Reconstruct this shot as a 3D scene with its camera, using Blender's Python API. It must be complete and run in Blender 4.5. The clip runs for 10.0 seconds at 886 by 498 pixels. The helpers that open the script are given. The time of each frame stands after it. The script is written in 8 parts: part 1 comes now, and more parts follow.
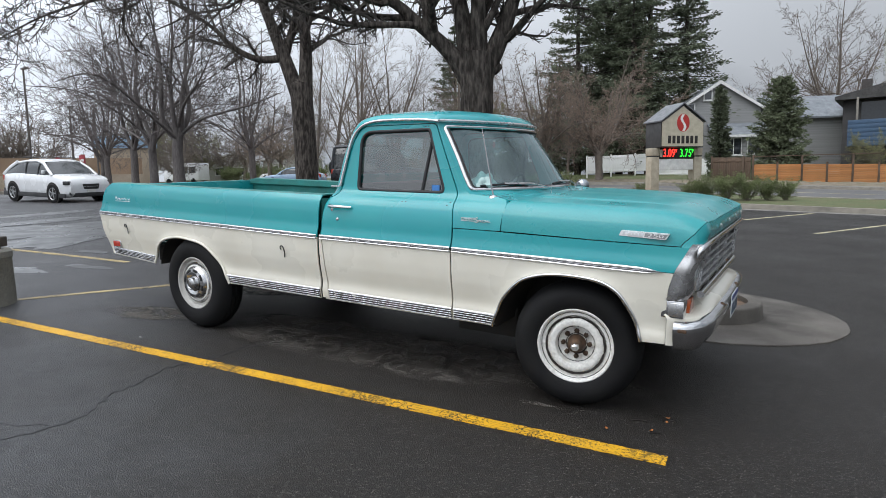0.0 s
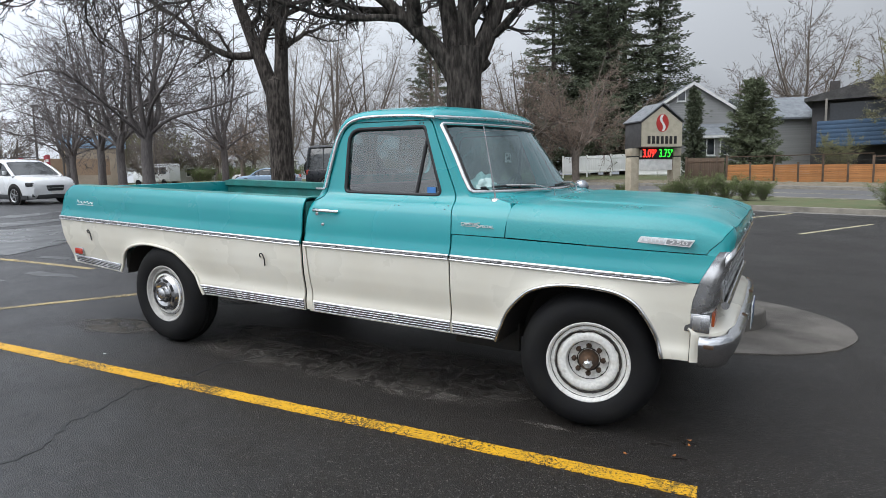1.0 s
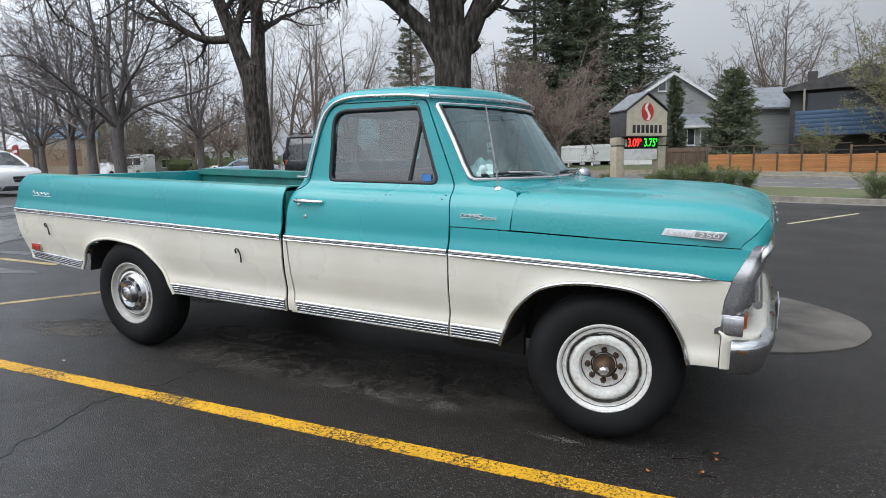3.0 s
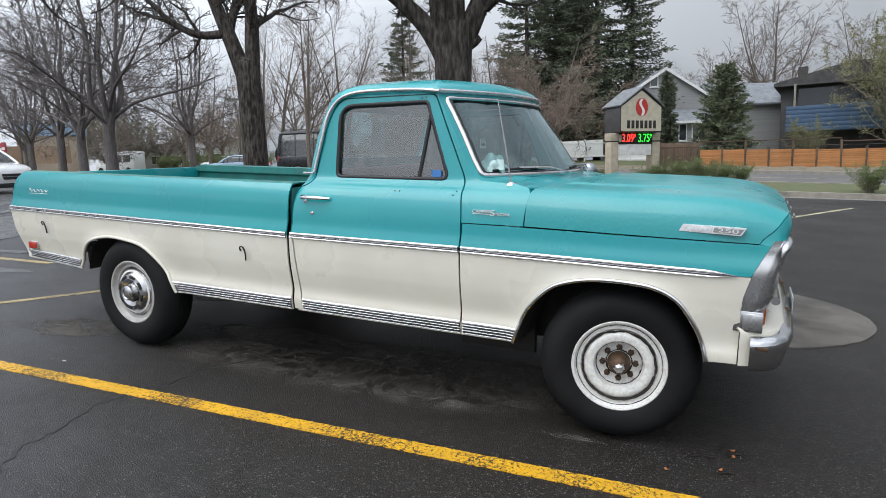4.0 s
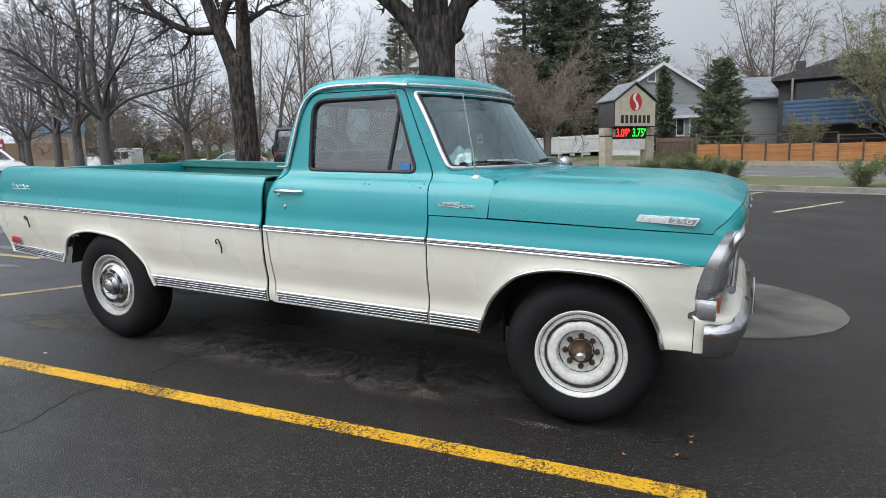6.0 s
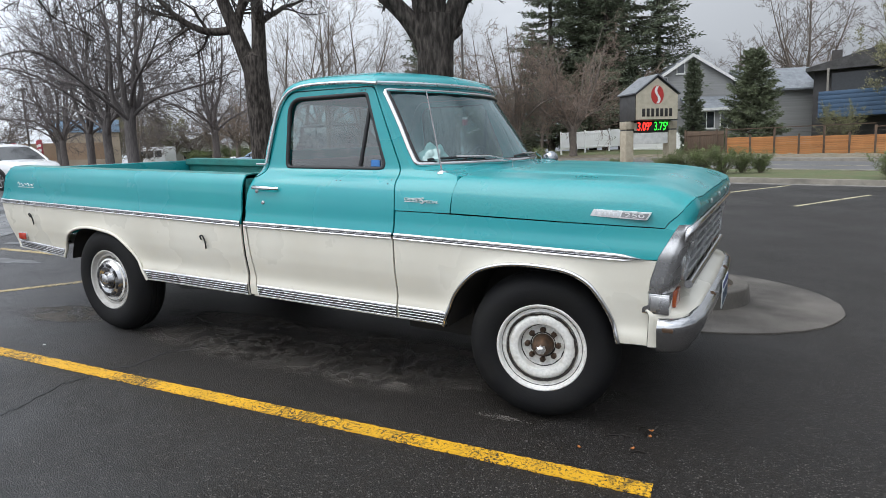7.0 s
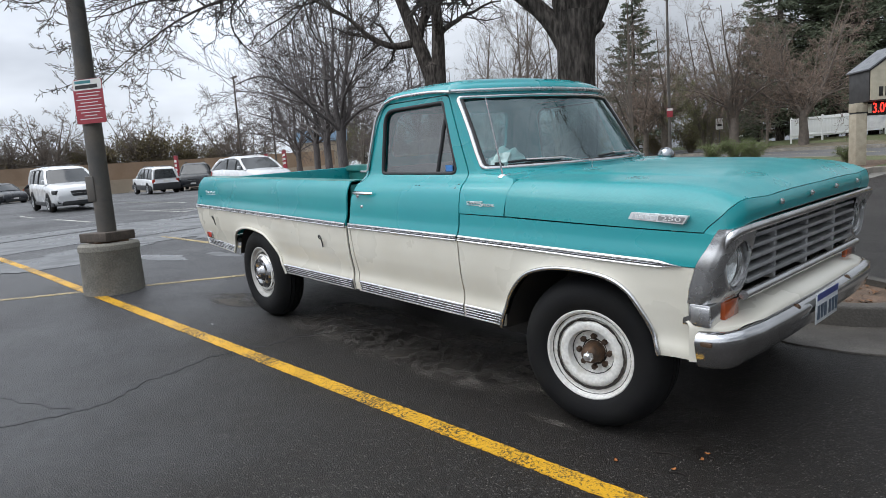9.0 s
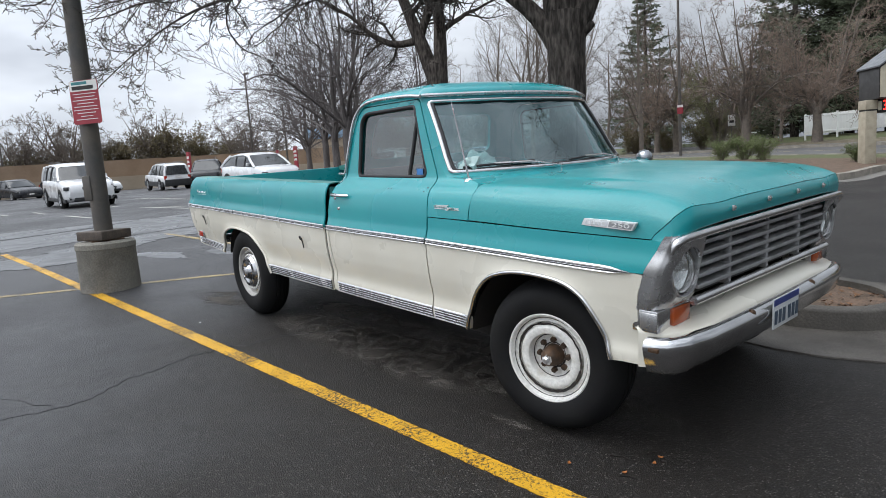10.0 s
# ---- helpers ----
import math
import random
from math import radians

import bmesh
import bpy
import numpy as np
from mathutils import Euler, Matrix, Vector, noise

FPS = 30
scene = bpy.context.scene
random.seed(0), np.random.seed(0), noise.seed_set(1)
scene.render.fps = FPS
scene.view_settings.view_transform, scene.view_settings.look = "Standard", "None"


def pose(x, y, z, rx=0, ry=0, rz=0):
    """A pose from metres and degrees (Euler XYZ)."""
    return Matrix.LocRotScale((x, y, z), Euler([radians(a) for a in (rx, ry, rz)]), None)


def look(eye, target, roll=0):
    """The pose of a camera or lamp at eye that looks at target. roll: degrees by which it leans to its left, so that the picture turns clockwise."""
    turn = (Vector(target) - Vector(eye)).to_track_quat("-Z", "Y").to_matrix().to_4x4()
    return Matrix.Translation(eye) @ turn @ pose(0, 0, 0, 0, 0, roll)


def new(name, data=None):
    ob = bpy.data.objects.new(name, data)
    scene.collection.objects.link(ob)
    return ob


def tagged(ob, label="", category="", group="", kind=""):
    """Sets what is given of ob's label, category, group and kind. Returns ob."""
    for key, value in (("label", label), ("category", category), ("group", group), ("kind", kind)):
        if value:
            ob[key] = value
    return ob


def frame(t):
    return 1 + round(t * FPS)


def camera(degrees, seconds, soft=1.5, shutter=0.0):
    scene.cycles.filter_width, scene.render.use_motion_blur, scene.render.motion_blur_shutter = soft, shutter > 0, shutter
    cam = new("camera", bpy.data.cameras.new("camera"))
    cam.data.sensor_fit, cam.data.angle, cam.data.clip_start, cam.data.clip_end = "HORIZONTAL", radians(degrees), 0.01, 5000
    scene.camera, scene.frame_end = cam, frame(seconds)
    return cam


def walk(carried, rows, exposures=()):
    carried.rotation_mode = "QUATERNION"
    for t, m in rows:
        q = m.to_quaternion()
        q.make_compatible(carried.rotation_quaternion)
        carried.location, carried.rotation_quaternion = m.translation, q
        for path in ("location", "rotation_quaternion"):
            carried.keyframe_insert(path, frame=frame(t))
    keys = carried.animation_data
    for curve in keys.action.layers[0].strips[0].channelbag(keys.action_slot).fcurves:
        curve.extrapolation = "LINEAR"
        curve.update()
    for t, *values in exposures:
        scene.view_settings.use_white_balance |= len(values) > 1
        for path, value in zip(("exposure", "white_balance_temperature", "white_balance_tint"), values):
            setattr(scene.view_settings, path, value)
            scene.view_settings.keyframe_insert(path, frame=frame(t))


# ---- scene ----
cam = camera(71.5, 10.0, 0.7)
PATH = [
    (0, (1.178, -4.382, 1.5), (0.154, -2.69, 1.204), 0.3),
    (0.5, (1.032, -4.257, 1.494), (0.04, -2.545, 1.2), 0.3),
    (1, (0.885, -4.156, 1.493), (-0.07, -2.423, 1.199), 0.3),
    (1.5, (0.78, -4.066, 1.48), (-0.14, -2.316, 1.178), 0.3),
    (2, (0.738, -3.949, 1.467), (-0.169, -2.194, 1.159), 0.3),
    (2.5, (0.693, -3.876, 1.46), (-0.211, -2.12, 1.145), 0.3),
    (4, (0.513, -3.878, 1.451), (-0.359, -2.11, 1.116), 0.1),
    (4.5, (0.501, -3.894, 1.448), (-0.361, -2.121, 1.111), 0.1),
    (5, (0.507, -3.901, 1.449), (-0.353, -2.128, 1.109), 0.1),
    (5.5, (0.553, -3.891, 1.445), (-0.309, -2.119, 1.102), 0.1),
    (6.8, (0.977, -3.776, 1.439), (0.051, -2.04, 1.078), -0.6),
    (7, (1.024, -3.748, 1.441), (0.069, -2.029, 1.08), -0.7),
    (7.5, (1.175, -3.629, 1.454), (0.059, -2.008, 1.097), -1.6),
    (8, (1.395, -3.549, 1.468), (0.083, -2.08, 1.119), -2.7),
    (8.2, (1.485, -3.524, 1.475), (0.102, -2.123, 1.125), -3.1),
    (8.5, (1.588, -3.488, 1.47), (0.146, -2.146, 1.124), -3.2),
    (9, (1.718, -3.336, 1.454), (0.237, -2.036, 1.11), -3.4),
    (9.5, (1.817, -3.223, 1.467), (0.322, -1.941, 1.119), -3.4),
    (10, (1.915, -3.166, 1.485), (0.408, -1.9, 1.131), -3.4),
]
UP = Vector((-0.0422, 0.0224, 0.9989)).normalized()      # true upright, seen from the sloping car park
SLOPE = UP.rotation_difference(Vector((0, 0, 1))).to_matrix().to_4x4()
walk(cam, [(t, SLOPE @ look(eye, target, roll)) for t, eye, target, roll in PATH],
     [(0.0, 0.05), (1.0, 0.09), (2.5, 0.14), (7.0, 0.14), (7.8, 0.07), (8.5, -0.03), (9.2, -0.01), (10.0, 0.01)])


def spot(x, y, h=0.0):
    """World place of a spot of the car park's plane, h metres upright over it."""
    p = SLOPE @ Vector((x, y, 0))
    r = math.hypot(x, y)
    if x < -8:
        p.z += 0.0422 * x * 0.28 * min(1.0, (-8 - x) / 14)      # the car park levels out up the row
    if r > 25:
        p.z *= (25 + 20 * (1 - math.exp((25 - r) / 32))) / r
    if y > 44:
        p.z += 0.5 * min(1.0, (y - 44) / 4)
    return p + Vector((0, 0, h))


def stand(x, y, turn=0.0):
    """Pose of an upright thing at a spot."""
    return Matrix.Translation(spot(x, y)) @ pose(0, 0, 0, 0, 0, turn)


def lie(x, y, turn=0.0):
    """Pose of a thing that stands square on the sloping ground."""
    return Matrix.Translation(spot(x, y)) @ SLOPE @ pose(0, 0, 0, 0, 0, turn)


# ---- world, sun ----
world = bpy.data.worlds.new("overcast_sky")
scene.world = world
world.use_nodes = True
wn, wl = world.node_tree.nodes, world.node_tree.links
wn.clear()
w_out = wn.new("ShaderNodeOutputWorld")
w_bg = wn.new("ShaderNodeBackground")
w_sky = wn.new("ShaderNodeTexSky")
w_sky.sky_type = "NISHITA"
w_sky.sun_disc = False
w_sky.sun_elevation, w_sky.sun_rotation = radians(48), radians(200)
w_sky.air_density, w_sky.dust_density = 1.0, 3.0
w_hsv = wn.new("ShaderNodeHueSaturation")
w_hsv.inputs["Saturation"].default_value = 0.12
w_hsv.inputs["Value"].default_value = 0.55
w_co = wn.new("ShaderNodeTexCoord")
w_map = wn.new("ShaderNodeMapping")
w_map.inputs["Scale"].default_value = (1.0, 1.0, 2.6)
w_noise = wn.new("ShaderNodeTexNoise")
w_noise.inputs["Scale"].default_value = 1.7
w_noise.inputs["Detail"].default_value = 5
w_noise.inputs["Roughness"].default_value = 0.52
w_ramp = wn.new("ShaderNodeValToRGB")
w_ramp.color_ramp.elements[0].position, w_ramp.color_ramp.elements[0].color = 0.32, (3.75, 4.15, 4.85, 1)
w_ramp.color_ramp.elements[1].position, w_ramp.color_ramp.elements[1].color = 0.62, (9.1, 9.75, 10.7, 1)
w_mix = wn.new("ShaderNodeMix")
w_mix.data_type = "RGBA"
w_mix.inputs["Factor"].default_value = 0.8
wl.new(w_sky.outputs[0], w_hsv.inputs["Color"])
wl.new(w_co.outputs["Generated"], w_map.inputs["Vector"])
wl.new(w_map.outputs[0], w_noise.inputs["Vector"])
wl.new(w_noise.outputs["Fac"], w_ramp.inputs["Fac"])
wl.new(w_hsv.outputs[0], w_mix.inputs["A"])
wl.new(w_ramp.outputs[0], w_mix.inputs["B"])
# an overcast sky is about three times brighter overhead than at the horizon
w_sep, w_grad, w_mul = wn.new("ShaderNodeSeparateXYZ"), wn.new("ShaderNodeMapRange"), wn.new("ShaderNodeMix")
w_grad.inputs["From Min"].default_value, w_grad.inputs["From Max"].default_value = 0.05, 0.9
w_grad.inputs["To Min"].default_value, w_grad.inputs["To Max"].default_value = 0.85, 2.3
w_mul.data_type, w_mul.blend_type = "RGBA", "MULTIPLY"
w_mul.inputs["Factor"].default_value = 1.0
wl.new(w_co.outputs["Generated"], w_sep.inputs[0])
wl.new(w_sep.outputs["Z"], w_grad.inputs["Value"])
wl.new(w_mix.outputs["Result"], w_mul.inputs["A"])
wl.new(w_grad.outputs[0], w_mul.inputs["B"])
# the cloud thickens towards the street
w_dot, w_thick, w_mul2 = wn.new("ShaderNodeVectorMath"), wn.new("ShaderNodeMapRange"), wn.new("ShaderNodeMix")
w_dot.operation = "DOT_PRODUCT"
w_dot.inputs[1].default_value = (0.62, 0.78, 0.0)
w_thick.interpolation_type = "SMOOTHSTEP"
w_thick.inputs["From Min"].default_value, w_thick.inputs["From Max"].default_value = -0.55, 0.95
w_thick.inputs["To Min"].default_value, w_thick.inputs["To Max"].default_value = 1.42, 0.52
w_mul2.data_type, w_mul2.blend_type = "RGBA", "MULTIPLY"
w_mul2.inputs["Factor"].default_value = 1.0
wl.new(w_co.outputs["Generated"], w_dot.inputs[0])
wl.new(w_dot.outputs["Value"], w_thick.inputs["Value"])
wl.new(w_mul.outputs["Result"], w_mul2.inputs["A"])
wl.new(w_thick.outputs[0], w_mul2.inputs["B"])
wl.new(w_mul2.outputs["Result"], w_bg.inputs["Color"])
w_bg.inputs["Strength"].default_value = 0.1
wl.new(w_bg.outputs[0], w_out.inputs[0])

sun = new("sun", bpy.data.lights.new("sun", "SUN"))
sun.data.energy, sun.data.angle, sun.data.color = 1.4, radians(60), (1.0, 0.992, 0.985)
sun.matrix_world = look((0, 0, 30), (8, 11, 0))


# ---- materials ----
def mat(name, col, rough=0.5, metal=0.0, col2=None, scale=6.0, bump=0.0, bscale=80.0, rvar=0.08, spec=0.5,
        coat=0.0, fine=0.25, stretch=(1, 1, 1), per=0.0, trans=0.0, emit=None, lo=0.35, hi=0.7, deep=0.01):
    """A surface with colour variation at two scales, uneven gloss and fine relief."""
    m = bpy.data.materials.new(name)
    m.use_nodes = True
    n, l = m.node_tree.nodes, m.node_tree.links
    b = n["Principled BSDF"]
    col2 = col2 or tuple(c * 0.78 for c in col)
    co, mp = n.new("ShaderNodeTexCoord"), n.new("ShaderNodeMapping")
    mp.inputs["Scale"].default_value = stretch
    l.new(co.outputs["Object"], mp.inputs["Vector"])
    big, small = n.new("ShaderNodeTexNoise"), n.new("ShaderNodeTexNoise")
    big.inputs["Scale"].default_value, big.inputs["Detail"].default_value = scale, 6
    small.inputs["Scale"].default_value, small.inputs["Detail"].default_value = bscale, 3
    l.new(mp.outputs[0], big.inputs["Vector"])
    l.new(mp.outputs[0], small.inputs["Vector"])
    ramp = n.new("ShaderNodeMapRange")
    ramp.inputs["From Min"].default_value, ramp.inputs["From Max"].default_value = lo, hi
    l.new(big.outputs["Fac"], ramp.inputs["Value"])
    mx = n.new("ShaderNodeMix")
    mx.data_type = "RGBA"
    mx.inputs["A"].default_value, mx.inputs["B"].default_value = (*col, 1), (*col2, 1)
    l.new(ramp.outputs[0], mx.inputs["Factor"])
    mul = n.new("ShaderNodeMix")
    mul.data_type, mul.blend_type = "RGBA", "MULTIPLY"
    mul.inputs["Factor"].default_value = fine
    l.new(mx.outputs["Result"], mul.inputs["A"])
    gr = n.new("ShaderNodeMapRange")
    gr.inputs["From Min"].default_value, gr.inputs["From Max"].default_value = 0.3, 0.7
    gr.inputs["To Min"].default_value, gr.inputs["To Max"].default_value = 0.45, 1.25
    l.new(small.outputs["Fac"], gr.inputs["Value"])
    l.new(gr.outputs[0], mul.inputs["B"])
    out = mul.outputs["Result"]
    if per:
        inf, hv = n.new("ShaderNodeObjectInfo"), n.new("ShaderNodeHueSaturation")
        pr = n.new("ShaderNodeMapRange")
        pr.inputs["To Min"].default_value, pr.inputs["To Max"].default_value = 1 - per, 1 + per
        l.new(inf.outputs["Random"], pr.inputs["Value"])
        l.new(pr.outputs[0], hv.inputs["Value"])
        l.new(out, hv.inputs["Color"])
        out = hv.outputs[0]
    l.new(out, b.inputs["Base Color"])
    rr = n.new("ShaderNodeMapRange")
    rr.inputs["From Min"].default_value, rr.inputs["From Max"].default_value = 0.3, 0.7
    rr.inputs["To Min"].default_value, rr.inputs["To Max"].default_value = max(0.02, rough - rvar), min(1, rough + rvar)
    l.new(big.outputs["Fac"], rr.inputs["Value"])
    l.new(rr.outputs[0], b.inputs["Roughness"])
    b.inputs["Metallic"].default_value = metal
    b.inputs["Specular IOR Level"].default_value = spec
    b.inputs["Coat Weight"].default_value = coat
    b.inputs["Coat Roughness"].default_value = 0.08
    b.inputs["Transmission Weight"].default_value = trans
    if bump:
        bp = n.new("ShaderNodeBump")
        bp.inputs["Strength"].default_value, bp.inputs["Distance"].default_value = bump, deep
        l.new(small.outputs["Fac"], bp.inputs["Height"])
        l.new(bp.outputs[0], b.inputs["Normal"])
    if emit:
        b.inputs["Emission Color"].default_value = (*emit[:3], 1)
        b.inputs["Emission Strength"].default_value = emit[3]
    return m


def wet_asphalt():
    """Dark rolled asphalt, damp: chippings, worn brownish stains, wet glossy patches."""
    m = bpy.data.materials.new("wet_asphalt")
    m.use_nodes = True
    n, l = m.node_tree.nodes, m.node_tree.links
    b = n["Principled BSDF"]
    co = n.new("ShaderNodeTexCoord")

    def tex(kind, scale, detail=4, rough=0.55):
        t = n.new(kind)
        t.inputs["Scale"].default_value = scale
        if kind == "ShaderNodeTexNoise":
            t.inputs["Detail"].default_value, t.inputs["Roughness"].default_value = detail, rough
        l.new(co.outputs["Object"], t.inputs["Vector"])
        return t

    def span(sock, a, b_, c, d):
        r = n.new("ShaderNodeMapRange")
        for key, v in zip(("From Min", "From Max", "To Min", "To Max"), (a, b_, c, d)):
            r.inputs[key].default_value = v
        l.new(sock, r.inputs["Value"])
        return r.outputs[0]

    def mix(fac, a, b_, mode="MIX"):
        x = n.new("ShaderNodeMix")
        x.data_type, x.blend_type = "RGBA", mode
        for key, v in (("Factor", fac), ("A", a), ("B", b_)):
            if hasattr(v, "links"):
                l.new(v, x.inputs[key])
            else:
                x.inputs[key].default_value = v
        return x.outputs["Result"]

    stain, mid, chips, wet = tex("ShaderNodeTexNoise", 0.55, 6, 0.6), tex("ShaderNodeTexNoise", 11, 8, 0.75), tex("ShaderNodeTexVoronoi", 100), tex("ShaderNodeTexNoise", 0.45, 5, 0.6)
    fine, stones = tex("ShaderNodeTexNoise", 200, 4, 0.7), tex("ShaderNodeTexVoronoi", 135)
    # soaked by the front wheel; the aisle's paler blue-grey paints sky sheen over drying asphalt
    drying_sheen = n.new("ShaderNodeMath")
    drying_sheen.operation = "MULTIPLY_ADD"
    l.new(stain.outputs["Fac"], drying_sheen.inputs[0])
    drying_sheen.inputs[1].default_value = 1.5
    away = n.new("ShaderNodeVectorMath")
    away.operation = "DOT_PRODUCT"
    l.new(co.outputs["Object"], away.inputs[0])
    away.inputs[1].default_value = (-0.35, -0.5, 0.0)
    l.new(span(away.outputs["Value"], 1.2, 2.65, -0.62, 0.26), drying_sheen.inputs[2])
    dry = span(drying_sheen.outputs[0], 0.25, 0.85, 0, 1)
    # the bluish second colour carries reflected sky as well as drier asphalt
    c = mix(dry, (0.0105, 0.0079, 0.0058, 1), (0.050, 0.051, 0.055, 1))
    c = mix(span(mid.outputs["Fac"], 0.40, 0.68, 0, 0.62), c, (0.0065, 0.0062, 0.006, 1))
    c = mix(span(fine.outputs["Fac"], 0.50, 0.68, 0, 0.55), c, (0.050, 0.0465, 0.043, 1))
    # scattered pale chippings among the dark ones
    pick, dot, both = n.new("ShaderNodeSeparateColor"), n.new("ShaderNodeMath"), n.new("ShaderNodeMath")
    l.new(chips.outputs["Color"], pick.inputs[0])
    dot.operation = both.operation = "MULTIPLY"
    l.new(span(pick.outputs[0], 0.52, 0.80, 0, 1), dot.inputs[0])
    l.new(span(chips.outputs["Distance"], 0.46, 0.20, 0, 1), dot.inputs[1])
    l.new(dot.outputs[0], both.inputs[0])
    l.new(span(pick.outputs[1], 0.0, 1.0, 0.15, 0.95), both.inputs[1])
    c = mix(both.outputs[0], c, (0.20, 0.186, 0.168, 1))
    l.new(c, b.inputs["Base Color"])
    gloss = n.new("ShaderNodeMath")
    gloss.operation = "MULTIPLY_ADD"
    l.new(wet.outputs["Fac"], gloss.inputs[0])
    gloss.inputs[1].default_value = -0.55
    l.new(span(dry, 0, 1, 0.80, 0.74), gloss.inputs[2])
    l.new(gloss.outputs[0], b.inputs["Roughness"])
    b.inputs["Specular IOR Level"].default_value = 0.29
    bp, hsum = n.new("ShaderNodeBump"), n.new("ShaderNodeMath")
    hsum.operation = "MULTIPLY_ADD"
    l.new(stones.outputs["Distance"], hsum.inputs[0])
    hsum.inputs[1].default_value = -0.8
    l.new(mid.outputs["Fac"], hsum.inputs[2])
    bp.inputs["Strength"].default_value, bp.inputs["Distance"].default_value = 0.9, 0.0065
    l.new(hsum.outputs[0], bp.inputs["Height"])
    l.new(bp.outputs[0], b.inputs["Normal"])
    return m


def worn_line(name, col):
    """Road paint worn through to the asphalt in small flakes."""
    m = mat(name, col, 0.55, col2=tuple(c * 0.8 for c in col), scale=3, bump=0.3, bscale=160, fine=0.3)
    n, l = m.node_tree.nodes, m.node_tree.links
    b = n["Principled BSDF"]
    co, a = n.new("ShaderNodeTexCoord"), n.new("ShaderNodeTexNoise")
    a.inputs["Scale"].default_value, a.inputs["Detail"].default_value, a.inputs["Roughness"].default_value = 62, 9, 0.80
    l.new(co.outputs["Object"], a.inputs["Vector"])
    patchy, add = n.new("ShaderNodeTexNoise"), n.new("ShaderNodeMath")
    patchy.inputs["Scale"].default_value, patchy.inputs["Detail"].default_value = 2.2, 3
    l.new(co.outputs["Object"], patchy.inputs["Vector"])
    add.operation, add.inputs[1].default_value = "MULTIPLY_ADD", 0.24
    l.new(patchy.outputs["Fac"], add.inputs[0])
    l.new(a.outputs["Fac"], add.inputs[2])
    r = n.new("ShaderNodeMapRange")
    r.inputs["From Min"].default_value, r.inputs["From Max"].default_value = 0.640, 0.665
    l.new(add.outputs[0], r.inputs["Value"])
    mx = n.new("ShaderNodeMix")
    mx.data_type = "RGBA"
    mx.inputs["B"].default_value = (0.016, 0.014, 0.012, 1)
    # short cracks across the line
    sq, cells, thin, some, either = n.new("ShaderNodeMapping"), n.new("ShaderNodeTexVoronoi"), n.new("ShaderNodeMapRange"), n.new("ShaderNodeMath"), n.new("ShaderNodeMath")
    sq.inputs["Rotation"].default_value, sq.inputs["Scale"].default_value = (0, 0, 0.42), (6.5, 1.6, 1)
    cells.feature = "DISTANCE_TO_EDGE"
    cells.inputs["Scale"].default_value = 1.0
    wavy = n.new("ShaderNodeVectorMath")
    wavy.operation, wavy.inputs[1].default_value = "MULTIPLY_ADD", (0.10, 0.10, 0)
    l.new(a.outputs["Color"], wavy.inputs[0])
    l.new(co.outputs["Object"], wavy.inputs[2])
    l.new(wavy.outputs[0], sq.inputs["Vector"])
    l.new(sq.outputs[0], cells.inputs["Vector"])
    thin.inputs["From Min"].default_value, thin.inputs["From Max"].default_value = 0.034, 0.012
    l.new(cells.outputs["Distance"], thin.inputs["Value"])
    some.operation, either.operation = "MULTIPLY", "MAXIMUM"
    gate = n.new("ShaderNodeMapRange")
    gate.inputs["From Min"].default_value, gate.inputs["From Max"].default_value = 0.40, 0.70
    l.new(patchy.outputs["Fac"], gate.inputs["Value"])
    l.new(thin.outputs[0], some.inputs[0])
    l.new(gate.outputs[0], some.inputs[1])
    l.new(r.outputs[0], either.inputs[0])
    l.new(some.outputs[0], either.inputs[1])
    l.new(either.outputs[0], mx.inputs["Factor"])
    l.new(b.inputs["Base Color"].links[0].from_socket, mx.inputs["A"])
    l.new(mx.outputs["Result"], b.inputs["Base Color"])
    return m


def glass(name, tint=(0.8, 0.9, 0.88), rough=0.0, gloss=0.10, drops=0.0, sheen=(1, 1, 1)):
    """A thin clear pane: see-through, with the gloss of glass."""
    m = bpy.data.materials.new(name)
    m.use_nodes = True
    n, l = m.node_tree.nodes, m.node_tree.links
    n.clear()
    o, mixs = n.new("ShaderNodeOutputMaterial"), n.new("ShaderNodeMixShader")
    t, g, f = n.new("ShaderNodeBsdfTransparent"), n.new("ShaderNodeBsdfGlossy"), n.new("ShaderNodeLayerWeight")
    t.inputs[0].default_value = (*tint, 1)
    g.inputs["Roughness"].default_value = rough
    g.inputs["Color"].default_value = (*sheen, 1)
    if drops:
        co, vo, bp = n.new("ShaderNodeTexCoord"), n.new("ShaderNodeTexVoronoi"), n.new("ShaderNodeBump")
        edge = n.new("ShaderNodeMapRange")
        vo.inputs["Scale"].default_value = 85
        edge.inputs["From Min"].default_value, edge.inputs["From Max"].default_value = 0.34, 0.16
        bp.inputs["Strength"].default_value, bp.inputs["Distance"].default_value = drops, 0.003
        l.new(co.outputs["Object"], vo.inputs["Vector"])
        l.new(vo.outputs["Distance"], edge.inputs["Value"])
        l.new(edge.outputs[0], bp.inputs["Height"])
        l.new(bp.outputs[0], g.inputs["Normal"])
    pw, ma = n.new("ShaderNodeMath"), n.new("ShaderNodeMath")
    pw.operation, ma.operation = "POWER", "MULTIPLY_ADD"
    pw.inputs[1].default_value = 4.0
    ma.inputs[1].default_value, ma.inputs[2].default_value = 0.85, gloss
    l.new(f.outputs["Facing"], pw.inputs[0])
    l.new(pw.outputs[0], ma.inputs[0])
    l.new(ma.outputs[0], mixs.inputs[0])
    l.new(t.outputs[0], mixs.inputs[1])
    l.new(g.outputs[0], mixs.inputs[2])
    l.new(mixs.outputs[0], o.inputs[0])
    return m


